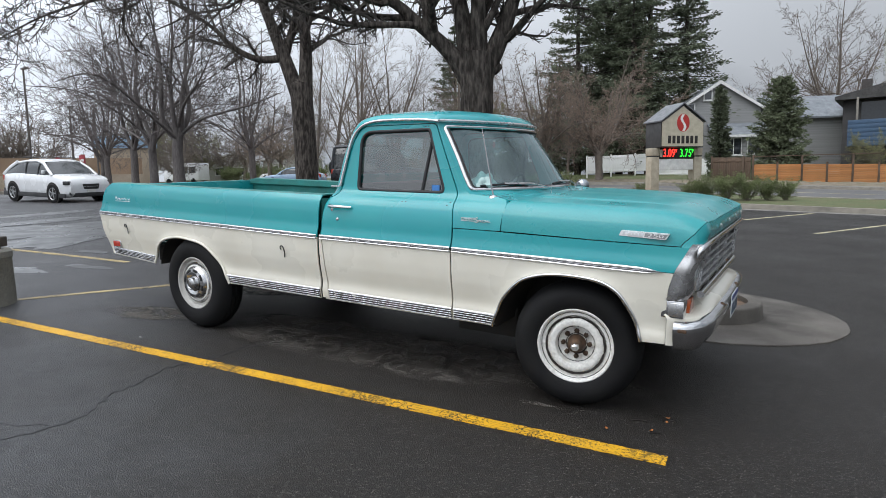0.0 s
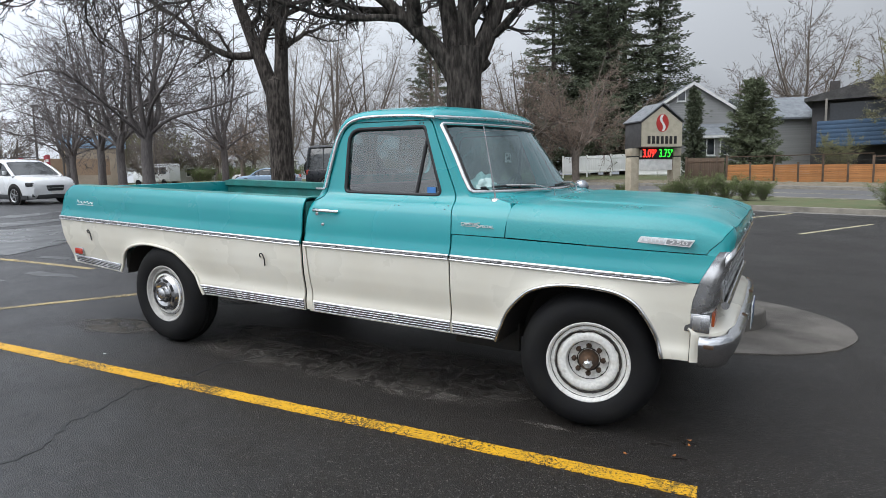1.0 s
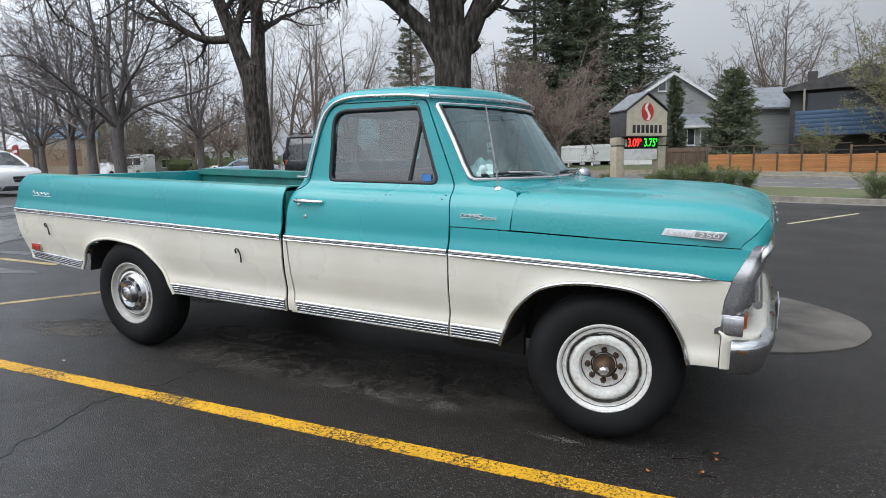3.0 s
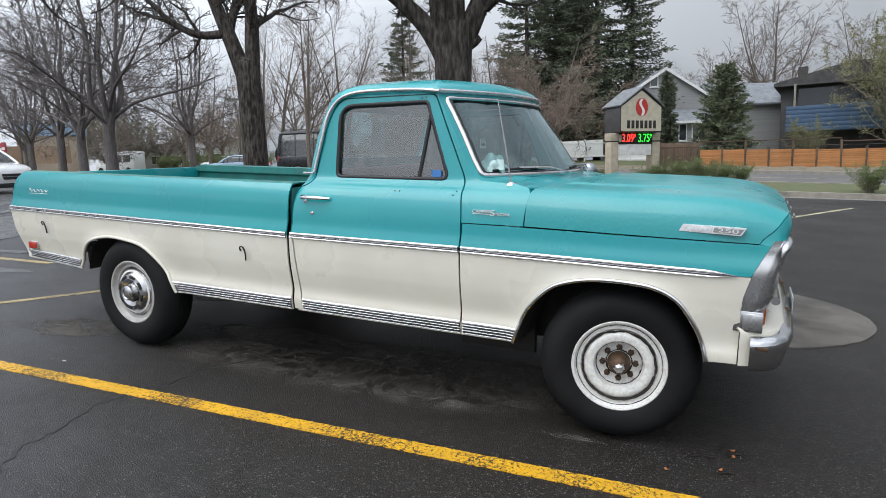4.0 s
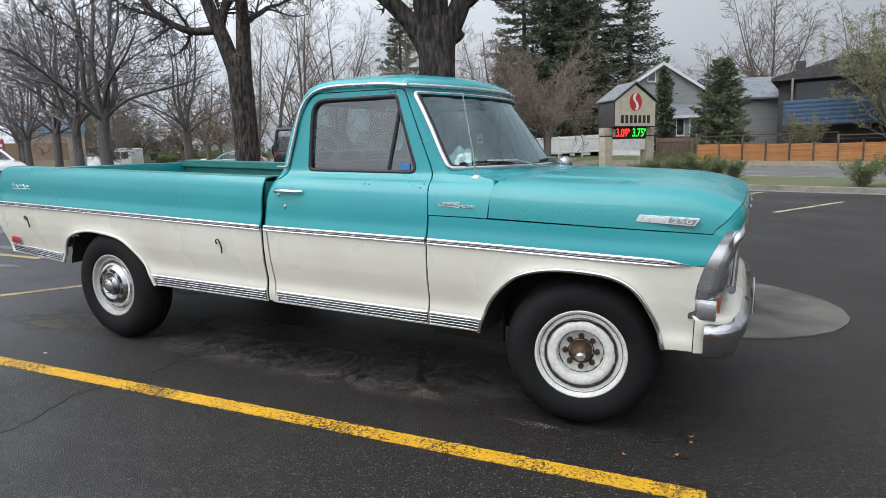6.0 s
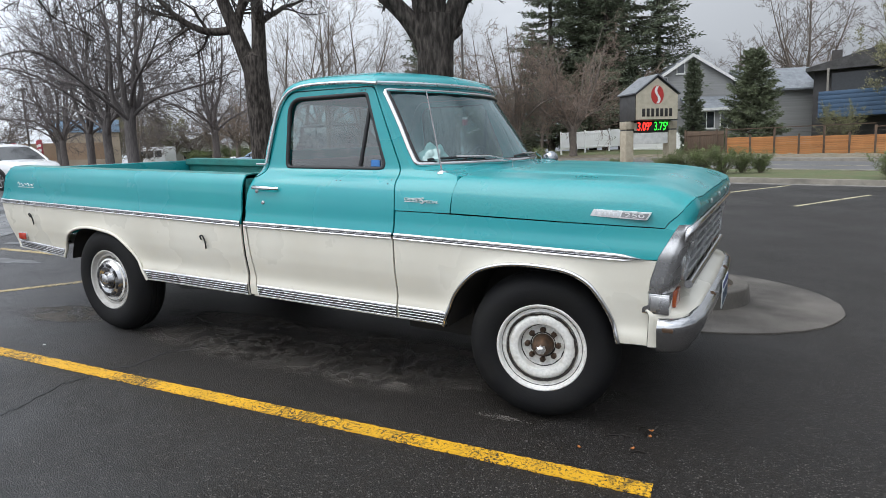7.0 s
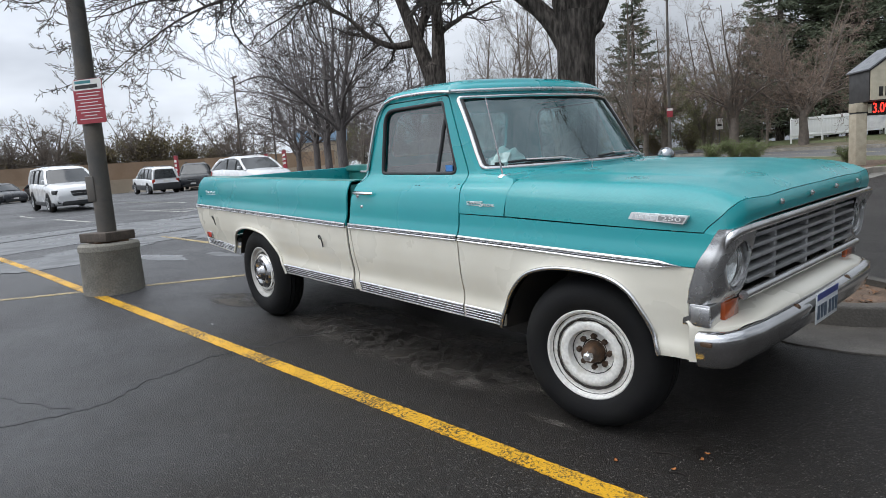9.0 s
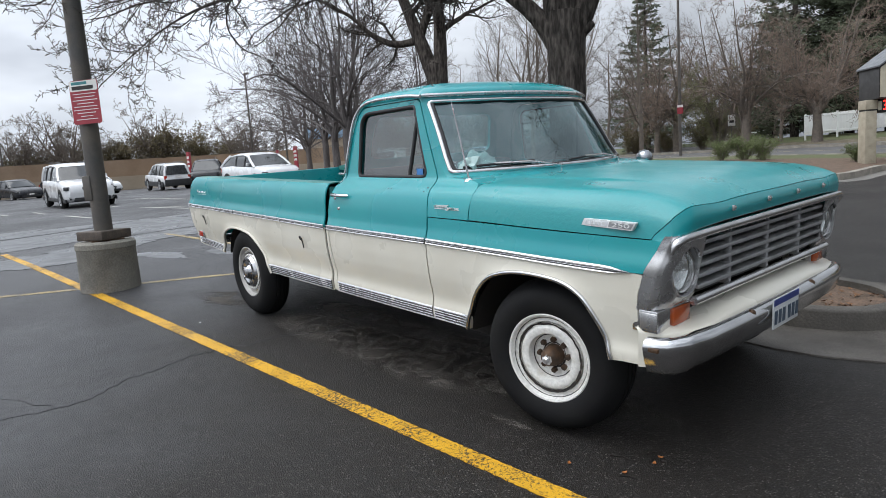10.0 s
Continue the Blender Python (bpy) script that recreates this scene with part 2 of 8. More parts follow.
M = dict(
    asphalt=wet_asphalt(),
    yellow=worn_line("yellow_road_paint", (0.70, 0.375, 0.010)),
    fadedyellow=worn_line("faded_yellow_paint", (0.46, 0.345, 0.15)),
    paleline=worn_line("faded_road_paint", (0.50, 0.44, 0.27)),
    whiteline=worn_line("faded_white_paint", (0.52, 0.51, 0.46)),
    concrete=mat("concrete", (0.20, 0.188, 0.168), 0.75, col2=(0.115, 0.108, 0.098), scale=2.5, bump=0.3, bscale=120, fine=0.4),
    kerb=mat("kerb_concrete", (0.31, 0.28, 0.235), 0.8, col2=(0.18, 0.165, 0.14), scale=3, bump=0.3, bscale=110, fine=0.4),
    wetconcrete=mat("wet_concrete", (0.118, 0.104, 0.088), 0.7, col2=(0.034, 0.030, 0.026), scale=1.7, bump=0.6, bscale=90, fine=0.9, rvar=0.2),
    mulch=mat("mulch", (0.16, 0.10, 0.065), 0.9, col2=(0.09, 0.065, 0.045), scale=9, bump=0.9, bscale=60, fine=0.8),
    soil=mat("dry_soil", (0.20, 0.165, 0.12), 0.9, col2=(0.13, 0.115, 0.07), scale=3, bump=0.7, bscale=40, fine=0.6),
    lawn=mat("lawn_ground", (0.080, 0.105, 0.036), 0.9, col2=(0.125, 0.115, 0.058), scale=1.6, bump=0.8, bscale=70, fine=0.7),
    road=mat("road_asphalt", (0.085, 0.083, 0.082), 0.6, col2=(0.12, 0.118, 0.115), scale=0.6, bump=0.3, bscale=120, fine=0.4),
    teal=mat("teal_paint", (0.0125, 0.282, 0.298), 0.25, col2=(0.010, 0.260, 0.288), scale=1.6, bscale=500, fine=0.06, coat=0.3, rvar=0.09),
    wetteal=mat("wet_teal_paint", (0.0125, 0.262, 0.275), 0.36, col2=(0.011, 0.243, 0.258), scale=2.4, bump=0.14, bscale=60, fine=0.10, coat=0.28, rvar=0.14),
    cream=mat("cream_paint", (0.72, 0.69, 0.60), 0.29, col2=(0.66, 0.625, 0.53), scale=2.2, bscale=300, fine=0.06, coat=0.35, rvar=0.08),
    chrome=mat("aged_chrome", (0.72, 0.72, 0.73), 0.17, 1.0, col2=(0.60, 0.59, 0.58), scale=7, bscale=90, fine=0.1, rvar=0.08),
    dullchrome=mat("pitted_chrome", (0.68, 0.68, 0.69), 0.28, 0.92, col2=(0.50, 0.49, 0.48), scale=14, bump=0.05, bscale=240, fine=0.3, rvar=0.12),
    silver=mat("silver_paint", (0.45, 0.455, 0.46), 0.38, 0.6, col2=(0.32, 0.32, 0.32), scale=9, bscale=200, fine=0.2),
    rubber=mat("tyre_rubber", (0.0075, 0.0075, 0.0085), 0.74, col2=(0.013, 0.013, 0.0125), scale=8, bump=0.15, bscale=140, fine=0.3, spec=0.20),
    black=mat("black_trim", (0.012, 0.012, 0.013), 0.5, bscale=150, fine=0.2),
    under=mat("dirty_underbody", (0.018, 0.017, 0.016), 0.8, col2=(0.03, 0.026, 0.022), scale=6, bump=0.3, bscale=60),
    rimwhite=mat("white_wheel_paint", (0.74, 0.73, 0.69), 0.4, col2=(0.48, 0.44, 0.37), scale=16, bscale=70, fine=0.3, rvar=0.12, lo=0.55, hi=0.85),
    rust=mat("rusty_hub", (0.12, 0.068, 0.038), 0.6, 0.5, col2=(0.06, 0.045, 0.035), scale=30, bump=0.4, bscale=120, fine=0.4),
    bedteal=mat("dull_bed_paint", (0.028, 0.225, 0.205), 0.5, col2=(0.035, 0.15, 0.135), scale=5, bump=0.1, bscale=60, fine=0.3),
    amber=mat("amber_lens", (0.42, 0.075, 0.012), 0.2, bscale=200, fine=0.2, coat=0.6),
    redlens=mat("red_lens", (0.50, 0.04, 0.02), 0.22, bscale=200, fine=0.2, coat=0.6),
    lens=mat("headlamp_glass", (0.82, 0.83, 0.84), 0.12, 0.2, bump=0.25, bscale=55, fine=0.2, coat=1.0),
    glass=glass("clear_glass", (0.48, 0.66, 0.66), 0.0, 0.16, 0.3, (0.80, 0.97, 1.0)),
    sideglass=glass("tinted_glass", (0.62, 0.70, 0.70), 0.0, 0.13),
    seat=mat("seat_vinyl", (0.05, 0.055, 0.055), 0.55, bscale=90, bump=0.2),
    cloth=mat("pale_cloth", (0.45, 0.60, 0.58), 0.85, bscale=120, bump=0.4),
    bark=mat("bark", (0.092, 0.079, 0.069), 0.9, col2=(0.034, 0.029, 0.025), scale=20, bump=1.0, bscale=30, fine=1.0, stretch=(1, 1, 0.26), deep=0.035, lo=0.42, hi=0.6, spec=0.2),
    rowbark=mat("grey_brown_bark", (0.14, 0.124, 0.118), 0.85, col2=(0.085, 0.075, 0.072), scale=5, bump=0.6, bscale=30, fine=0.6, stretch=(1, 1, 0.22)),
    rowtwig=mat("grey_brown_twigs", (0.145, 0.127, 0.124), 0.85, col2=(0.10, 0.087, 0.086), scale=5, bscale=40, fine=0.3),
    twig=mat("twig_bark", (0.070, 0.060, 0.053), 0.85, col2=(0.045, 0.039, 0.035), scale=5, bscale=40, fine=0.3),
    greytwig=mat("grey_twig_bark", (0.17, 0.14, 0.115), 0.85, col2=(0.12, 0.10, 0.085), scale=5, bscale=40, fine=0.3),
)


# ---- building helpers ----
def mesh_of(name, verts, faces, material=None, smooth=40.0):
    me = bpy.data.meshes.new(name)
    me.from_pydata([tuple(v) for v in verts], [], faces)
    me.validate()
    if smooth:
        me.shade_smooth()
        me.set_sharp_from_angle(angle=radians(smooth))
    if material:
        me.materials.append(material)
    return me


def bm_mesh(name, bm, material=None, smooth=40.0):
    bmesh.ops.recalc_face_normals(bm, faces=bm.faces)
    me = bpy.data.meshes.new(name)
    bm.to_mesh(me)
    bm.free()
    if smooth:
        me.shade_smooth()
        me.set_sharp_from_angle(angle=radians(smooth))
    if material:
        me.materials.append(material)
    return me


def part(name, bm, material, parent, label="", smooth=40.0, m=None):
    """Links a bmesh or a mesh as one mesh object under a thing or a part."""
    me = bm if isinstance(bm, bpy.types.Mesh) else bm_mesh(name, bm, material, smooth)
    if material and not me.materials:
        me.materials.append(material)
    ob = new(name, me)
    ob.parent = parent
    if m is not None:
        ob.matrix_basis = m
    if label:
        ob["label"] = label
    return ob


def thing(name, m, label, category, group="", kind=""):
    ob = new(name)
    ob.empty_display_size = 0.2
    ob.matrix_basis = m
    return tagged(ob, label, category, group, kind)


def setting(name, me, m, label, category):
    ob = new(name, me)
    ob.matrix_basis = m
    return tagged(ob, label, category, "", "structure")


def add_box(bm, lo, hi, bevel=0.0, seg=2):
    lo, hi = Vector(lo), Vector(hi)
    r = bmesh.ops.create_cube(bm, size=1.0, matrix=Matrix.Translation((lo + hi) / 2) @ Matrix.Diagonal((*(hi - lo), 1)))
    if bevel:
        edges = list({e for v in r["verts"] for e in v.link_edges})
        bmesh.ops.bevel(bm, geom=edges, offset=bevel, segments=seg, profile=0.5, affect="EDGES")
    return bm


def box(lo, hi, bevel=0.0, seg=2):
    return add_box(bmesh.new(), lo, hi, bevel, seg)


def tubes(name, paths, material=None, sides=6, flat=1.0):
    """One mesh of round bars along paths of (point, radius)."""
    verts, faces = [], []
    for path in paths:
        base = len(verts)
        pts = [Vector(p) for p, _ in path]
        ref = None
        for i, (p, r) in enumerate(path):
            d = (pts[min(i + 1, len(pts) - 1)] - pts[max(i - 1, 0)]).normalized()
            if ref is None:
                ref = d.orthogonal().normalized()
            u = (ref - d * ref.dot(d))
            u = u.normalized() if u.length > 1e-6 else d.orthogonal().normalized()
            ref, w = u, d.cross(u)
            for k in range(sides):
                a = 2 * math.pi * k / sides
                verts.append(pts[i] + (u * math.cos(a) + w * math.sin(a) * flat) * r)
        for i in range(len(path) - 1):
            for k in range(sides):
                a, b = base + i * sides + k, base + i * sides + (k + 1) % sides
                faces.append((a, b, b + sides, a + sides))
        faces.append(tuple(base + k for k in reversed(range(sides))))
        faces.append(tuple(base + (len(path) - 1) * sides + k for k in range(sides)))
    return mesh_of(name, verts, faces, material, 60)


def rod(pts, r):
    return [(p, r) for p in pts]


def smooth_path(pts, n=6):
    """Catmull-Rom through the points."""
    p = [Vector(q) for q in pts]
    out = []
    for i in range(len(p) - 1):
        a, b, c, d = p[max(i - 1, 0)], p[i], p[i + 1], p[min(i + 2, len(p) - 1)]
        for k in range(n):
            t = k / n
            out.append(0.5 * ((2 * b) + (c - a) * t + (2 * a - 5 * b + 4 * c - d) * t * t + (3 * b - a - 3 * c + d) * t ** 3))
    return out + [p[-1]]


def sheet(fn, us, vs, closed_u=False):
    """Verts and faces of the surface fn(u, v)."""
    verts = [Vector(fn(u, v)) for u in us for v in vs]
    nv, faces = len(vs), []
    for i in range(len(us) - (0 if closed_u else 1)):
        j = (i + 1) % len(us)
        for k in range(nv - 1):
            faces.append((i * nv + k, j * nv + k, j * nv + k + 1, i * nv + k + 1))
    return verts, faces


def sheet_mesh(name, fn, us, vs, material, thick=0.0, closed_u=False, smooth=40.0):
    verts, faces = sheet(fn, us, vs, closed_u)
    if not thick:
        return mesh_of(name, verts, faces, material, smooth)
    bm = bmesh.new()
    bv = [bm.verts.new(v) for v in verts]
    for f in faces:
        try:
            bm.faces.new([bv[i] for i in f])
        except ValueError:
            pass
    bmesh.ops.recalc_face_normals(bm, faces=bm.faces)
    bmesh.ops.solidify(bm, geom=list(bm.faces), thickness=thick)
    return bm_mesh(name, bm, material, smooth)


def lathe(name, profile, material, steps=48, axis="y", smooth=35.0):
    """A turned shape from (radius, along) pairs."""
    verts, faces, n = [], [], len(profile)
    for i in range(steps):
        a = 2 * math.pi * i / steps
        for r, s in profile:
            c, d = r * math.cos(a), r * math.sin(a)
            verts.append((c, s, d) if axis == "y" else (c, d, s))
    for i in range(steps):
        j = (i + 1) % steps
        for k in range(n - 1):
            faces.append((i * n + k, j * n + k, j * n + k + 1, i * n + k + 1))
    bm = bmesh.new()
    bv = [bm.verts.new(v) for v in verts]
    for f in faces:
        bm.faces.new([bv[i] for i in f])
    bmesh.ops.remove_doubles(bm, verts=bm.verts, dist=1e-5)
    return bm_mesh(name, bm, material, smooth)


def prism(poly, lo, hi, axis="y"):
    """A closed prism over a polygon, along an axis."""
    put = {"y": lambda a, b, s: (a, s, b), "x": lambda a, b, s: (s, a, b), "z": lambda a, b, s: (a, b, s)}[axis]
    bm = bmesh.new()
    bot = [bm.verts.new(put(a, b, lo)) for a, b in poly]
    top = [bm.verts.new(put(a, b, hi)) for a, b in poly]
    bm.faces.new(bot[::-1])
    bm.faces.new(top)
    for i in range(len(poly)):
        j = (i + 1) % len(poly)
        bm.faces.new((bot[i], bot[j], top[j], top[i]))
    bmesh.ops.recalc_face_normals(bm, faces=bm.faces)
    return bm


def round_poly(pts, r, n=5):
    """The polygon with its corners rounded; r may be one radius or one for each corner."""
    out, m = [], len(pts)
    for i in range(m):
        p, a, b = Vector(pts[i]), Vector(pts[i - 1]), Vector(pts[(i + 1) % m])
        rr = r[i] if isinstance(r, (list, tuple)) else r
        da, db = a - p, b - p
        rr = min(rr, da.length * 0.45, db.length * 0.45)
        if rr < 1e-4:
            out.append(tuple(p))
            continue
        s, e = p + da.normalized() * rr, p + db.normalized() * rr
        for k in range(n + 1):
            t = k / n
            out.append(tuple((1 - t) ** 2 * s + 2 * t * (1 - t) * p + t * t * e))
    return out


def carved(me, cutters, op="DIFFERENCE"):
    """The mesh with the cutters taken away from it (or met with it)."""
    for bm in cutters:
        a, b = new("raw", me), new("cutter", bm_mesh("cutter", bm, None, 0))
        mod = a.modifiers.new("cut", "BOOLEAN")
        mod.operation, mod.object, mod.solver = op, b, "EXACT"
        bpy.context.view_layer.update()
        me = bpy.data.meshes.new_from_object(a.evaluated_get(bpy.context.evaluated_depsgraph_get()))
        bpy.data.objects.remove(a)
        bpy.data.objects.remove(b)
    return me


def finish(me, material, smooth=32.0):
    me.materials.clear()
    me.materials.append(material)
    me.shade_smooth()
    me.set_sharp_from_angle(angle=radians(smooth))
    return me


def letters(name, text, size, depth, material, parent, m, label="", width=None):
    cu = bpy.data.curves.new(name, "FONT")
    cu.body, cu.size, cu.extrude, cu.align_x, cu.align_y = text, size, depth, "CENTER", "CENTER"
    ob = new("raw", cu)
    bpy.context.view_layer.update()
    me = bpy.data.meshes.new_from_object(ob.evaluated_get(bpy.context.evaluated_depsgraph_get()))
    bpy.data.objects.remove(ob)
    me.materials.clear()
    me.materials.append(material)
    if width:
        xs = [v.co.x for v in me.vertices]
        k = width / (max(xs) - min(xs))
        for v in me.vertices:
            v.co.x *= k
    return part(name, me, None, parent, label, m=m)


def lerp(pairs, x):
    """Piecewise linear table of (x, value), ascending in x."""
    return float(np.interp(x, [p[0] for p in pairs], [p[1] for p in pairs]))


def spread(a, b, n):
    return [a + (b - a) * i / n for i in range(n + 1)]


# ---- ground ----
def ground_sheet():
    rings = [0, 1.5, 3, 5, 8, 12, 17, 23, 30, 40, 55, 75, 110, 170, 300, 600, 1500]
    verts, faces, n = [spot(0, 0)], [], 48
    for r in rings[1:]:
        for k in range(n):
            a = 2 * math.pi * k / n
            verts.append(spot(r * math.cos(a), r * math.sin(a)))
    for k in range(n):
        faces.append((0, 1 + k, 1 + (k + 1) % n))
    for i in range(len(rings) - 2):
        for k in range(n):
            a, b = 1 + i * n + k, 1 + i * n + (k + 1) % n
            faces.append((a, b, b + n, a + n))
    return mesh_of("ground", verts, faces, M["asphalt"])


setting("ground", ground_sheet(), Matrix(), "dark damp asphalt of a car park", "ground")


# ---- the pickup ----
M["bright"] = mat("bright_badge_metal", (0.66, 0.66, 0.67), 0.24, 0.8, fine=0.05)
M["decal"] = mat("blue_decal", (0.06, 0.22, 0.55), 0.5, fine=0.3)
truck = thing("pickup_truck", SLOPE.copy(), "old two-tone teal and cream pickup parked on damp asphalt", "pickup truck")

SECTION = [(0.40, 0.960), (0.44, 0.969), (0.50, 0.977), (0.525, 0.9765), (0.545, 0.972), (0.57, 0.969), (0.60, 0.972), (0.64, 0.980), (0.70, 0.991), (0.78, 0.999), (0.90, 1.004),
           (0.922, 1.002), (0.945, 0.9955), (0.965, 0.9885), (0.985, 0.984), (1.01, 0.9825), (1.05, 0.978), (1.10, 0.971), (1.15, 0.957), (1.18, 0.941), (1.20, 0.925), (1.218, 0.900), (1.235, 0.877), (1.26, 0.855)]
BEDSEC = [(0.40, 0.963), (0.44, 0.973), (0.50, 0.982), (0.525, 0.9815), (0.545, 0.977), (0.57, 0.974), (0.60, 0.977), (0.64, 0.985), (0.70, 0.997), (0.78, 1.005), (0.92, 1.010),
          (0.938, 1.008), (0.960, 1.001), (0.980, 0.9945), (1.0, 0.991), (1.03, 0.9895), (1.10, 0.984), (1.15, 0.974), (1.18, 0.962), (1.205, 0.945), (1.222, 0.930), (1.24, 0.91)]


def arch_flare(arch, x, z):
    """The sheet metal swells outward round a wheel opening."""
    if not arch[0][0] - 0.07 < x < arch[-1][0] + 0.07 or z > 0.9:
        return 0.0
    d = min(math.hypot(x - p, z - q) for p, q in arch)
    return 0.014 * max(0.0, 1 - d / 0.07) ** 2


def half(x, z):
    """Half width of the cab and fenders."""
    w = lerp(SECTION, z)
    if x > -0.1:
        w -= 0.045 * ((x + 0.1) / 0.75) ** 2
    return w + arch_flare(FA, x, z)


def bed_half(x, z):
    return lerp(BEDSEC, z - 0.012 * max(0, -1.95 - x)) + 0.004 * max(0, -1.95 - x) + arch_flare(RA, x, z)


def trim_z(x):
    return lerp([(-4.74, 0.953), (-1.96, 0.913), (-0.8, 0.911), (-0.1, 0.903), (0.55, 0.890)], x)


def rail_z(x):
    return lerp([(-4.7, 1.236), (-1.94, 1.216)], x)


REAR_ARCH = [(-3.935, 0.53), (-3.922, 0.57), (-3.875, 0.675), (-3.78, 0.752), (-3.60, 0.792), (-3.41, 0.786), (-3.23, 0.752), (-3.10, 0.662), (-3.005, 0.55), (-2.955, 0.443)]
FRONT_ARCH = [(-0.512, 0.444), (-0.49, 0.51), (-0.44, 0.626), (-0.335, 0.745), (-0.23, 0.797), (-0.085, 0.823), (0.083, 0.821), (0.191, 0.801), (0.272, 0.753), (0.330, 0.675), (0.373, 0.59), (0.404, 0.487)]


def bed_bottom(x):
    return lerp([(-4.74, 0.562), (-3.94, 0.522)], x) if x < -3.94 else 0.443


def bed_back(x, z):
    """The bed's rounded tail: x moved to follow it."""
    k = min(1, max(0, (-3.95 - x) / 0.75))
    k = k * k * (3 - 2 * k)
    tail = lerp([(0.55, -4.60), (0.61, -4.634), (0.79, -4.71), (0.93, -4.735), (1.0, -4.73), (1.10, -4.705), (1.166, -4.683), (1.21, -4.64), (1.24, -4.60)], z)
    return x + k * (tail + 4.70)


def nose(x, z):
    """The front fender's raked leading edge."""
    k = min(1, max(0, (x - 0.12) / 0.42))
    k = k * k * (3 - 2 * k) * min(1.0, k * 1.2)
    edge = lerp([(0.40, 0.527), (0.743, 0.528), (0.80, 0.533), (0.902, 0.561), (1.026, 0.624), (1.1, 0.66)], z)
    return x + k * (edge - 0.54)


def panel(name, cols, zlo, zhi, width, warp, rows, material, parent, sgn=-1, thick=0.012, label="", cut=None):
    """A curved sheet-metal panel, with a wheel opening cut out of it where one is given."""
    def fn(x, v):
        a, b = zlo(x), zhi(x)
        z = a + (b - a) * v
        xx = warp(x, z)
        return xx, sgn * width(xx, z), z

    def fn_in(x, v):
        p = fn(x, v)
        return p[0], p[1] - sgn * thick, p[2]
    us = sorted(set(cols))
    bm = bmesh.new()
    nv = len(rows)
    skins = [[[bm.verts.new(f(u, v)) for v in rows] for u in us] for f in (fn, fn_in)]
    for sk in skins:
        for i in range(len(us) - 1):
            for k in range(nv - 1):
                bm.faces.new((sk[i][k], sk[i + 1][k], sk[i + 1][k + 1], sk[i][k + 1]))
    o, n = skins
    for i in range(len(us) - 1):
        for k in (0, nv - 1):
            bm.faces.new((o[i][k], o[i + 1][k], n[i + 1][k], n[i][k]))
    for k in range(nv - 1):
        for i in (0, len(us) - 1):
            bm.faces.new((o[i][k], o[i][k + 1], n[i][k + 1], n[i][k]))
    me = bm_mesh(name, bm, None, 0)
    if cut:
        me = carved(me, [prism([(cut[0][0], 0.2)] + cut + [(cut[-1][0], 0.2)], -1.3, 1.3)])
    return part(name, finish(me, material, 40), None, parent, label)


def arch_cols(arch):
    return [p.x for p in smooth_path([(x, z, 0) for x, z in arch], 5)]


def arch_z(arch):
    pts = smooth_path([(x, z, 0) for x, z in arch], 5)
    return [(p.x, p.y) for p in pts]


same = lambda x, z: x
FA, RA = arch_z(FRONT_ARCH), arch_z(REAR_ARCH)


def bed_edge(x):
    return lerp([(-4.74, 0.562), (-3.94, 0.522), (-2.95, 0.443), (-1.9, 0.443)], x)


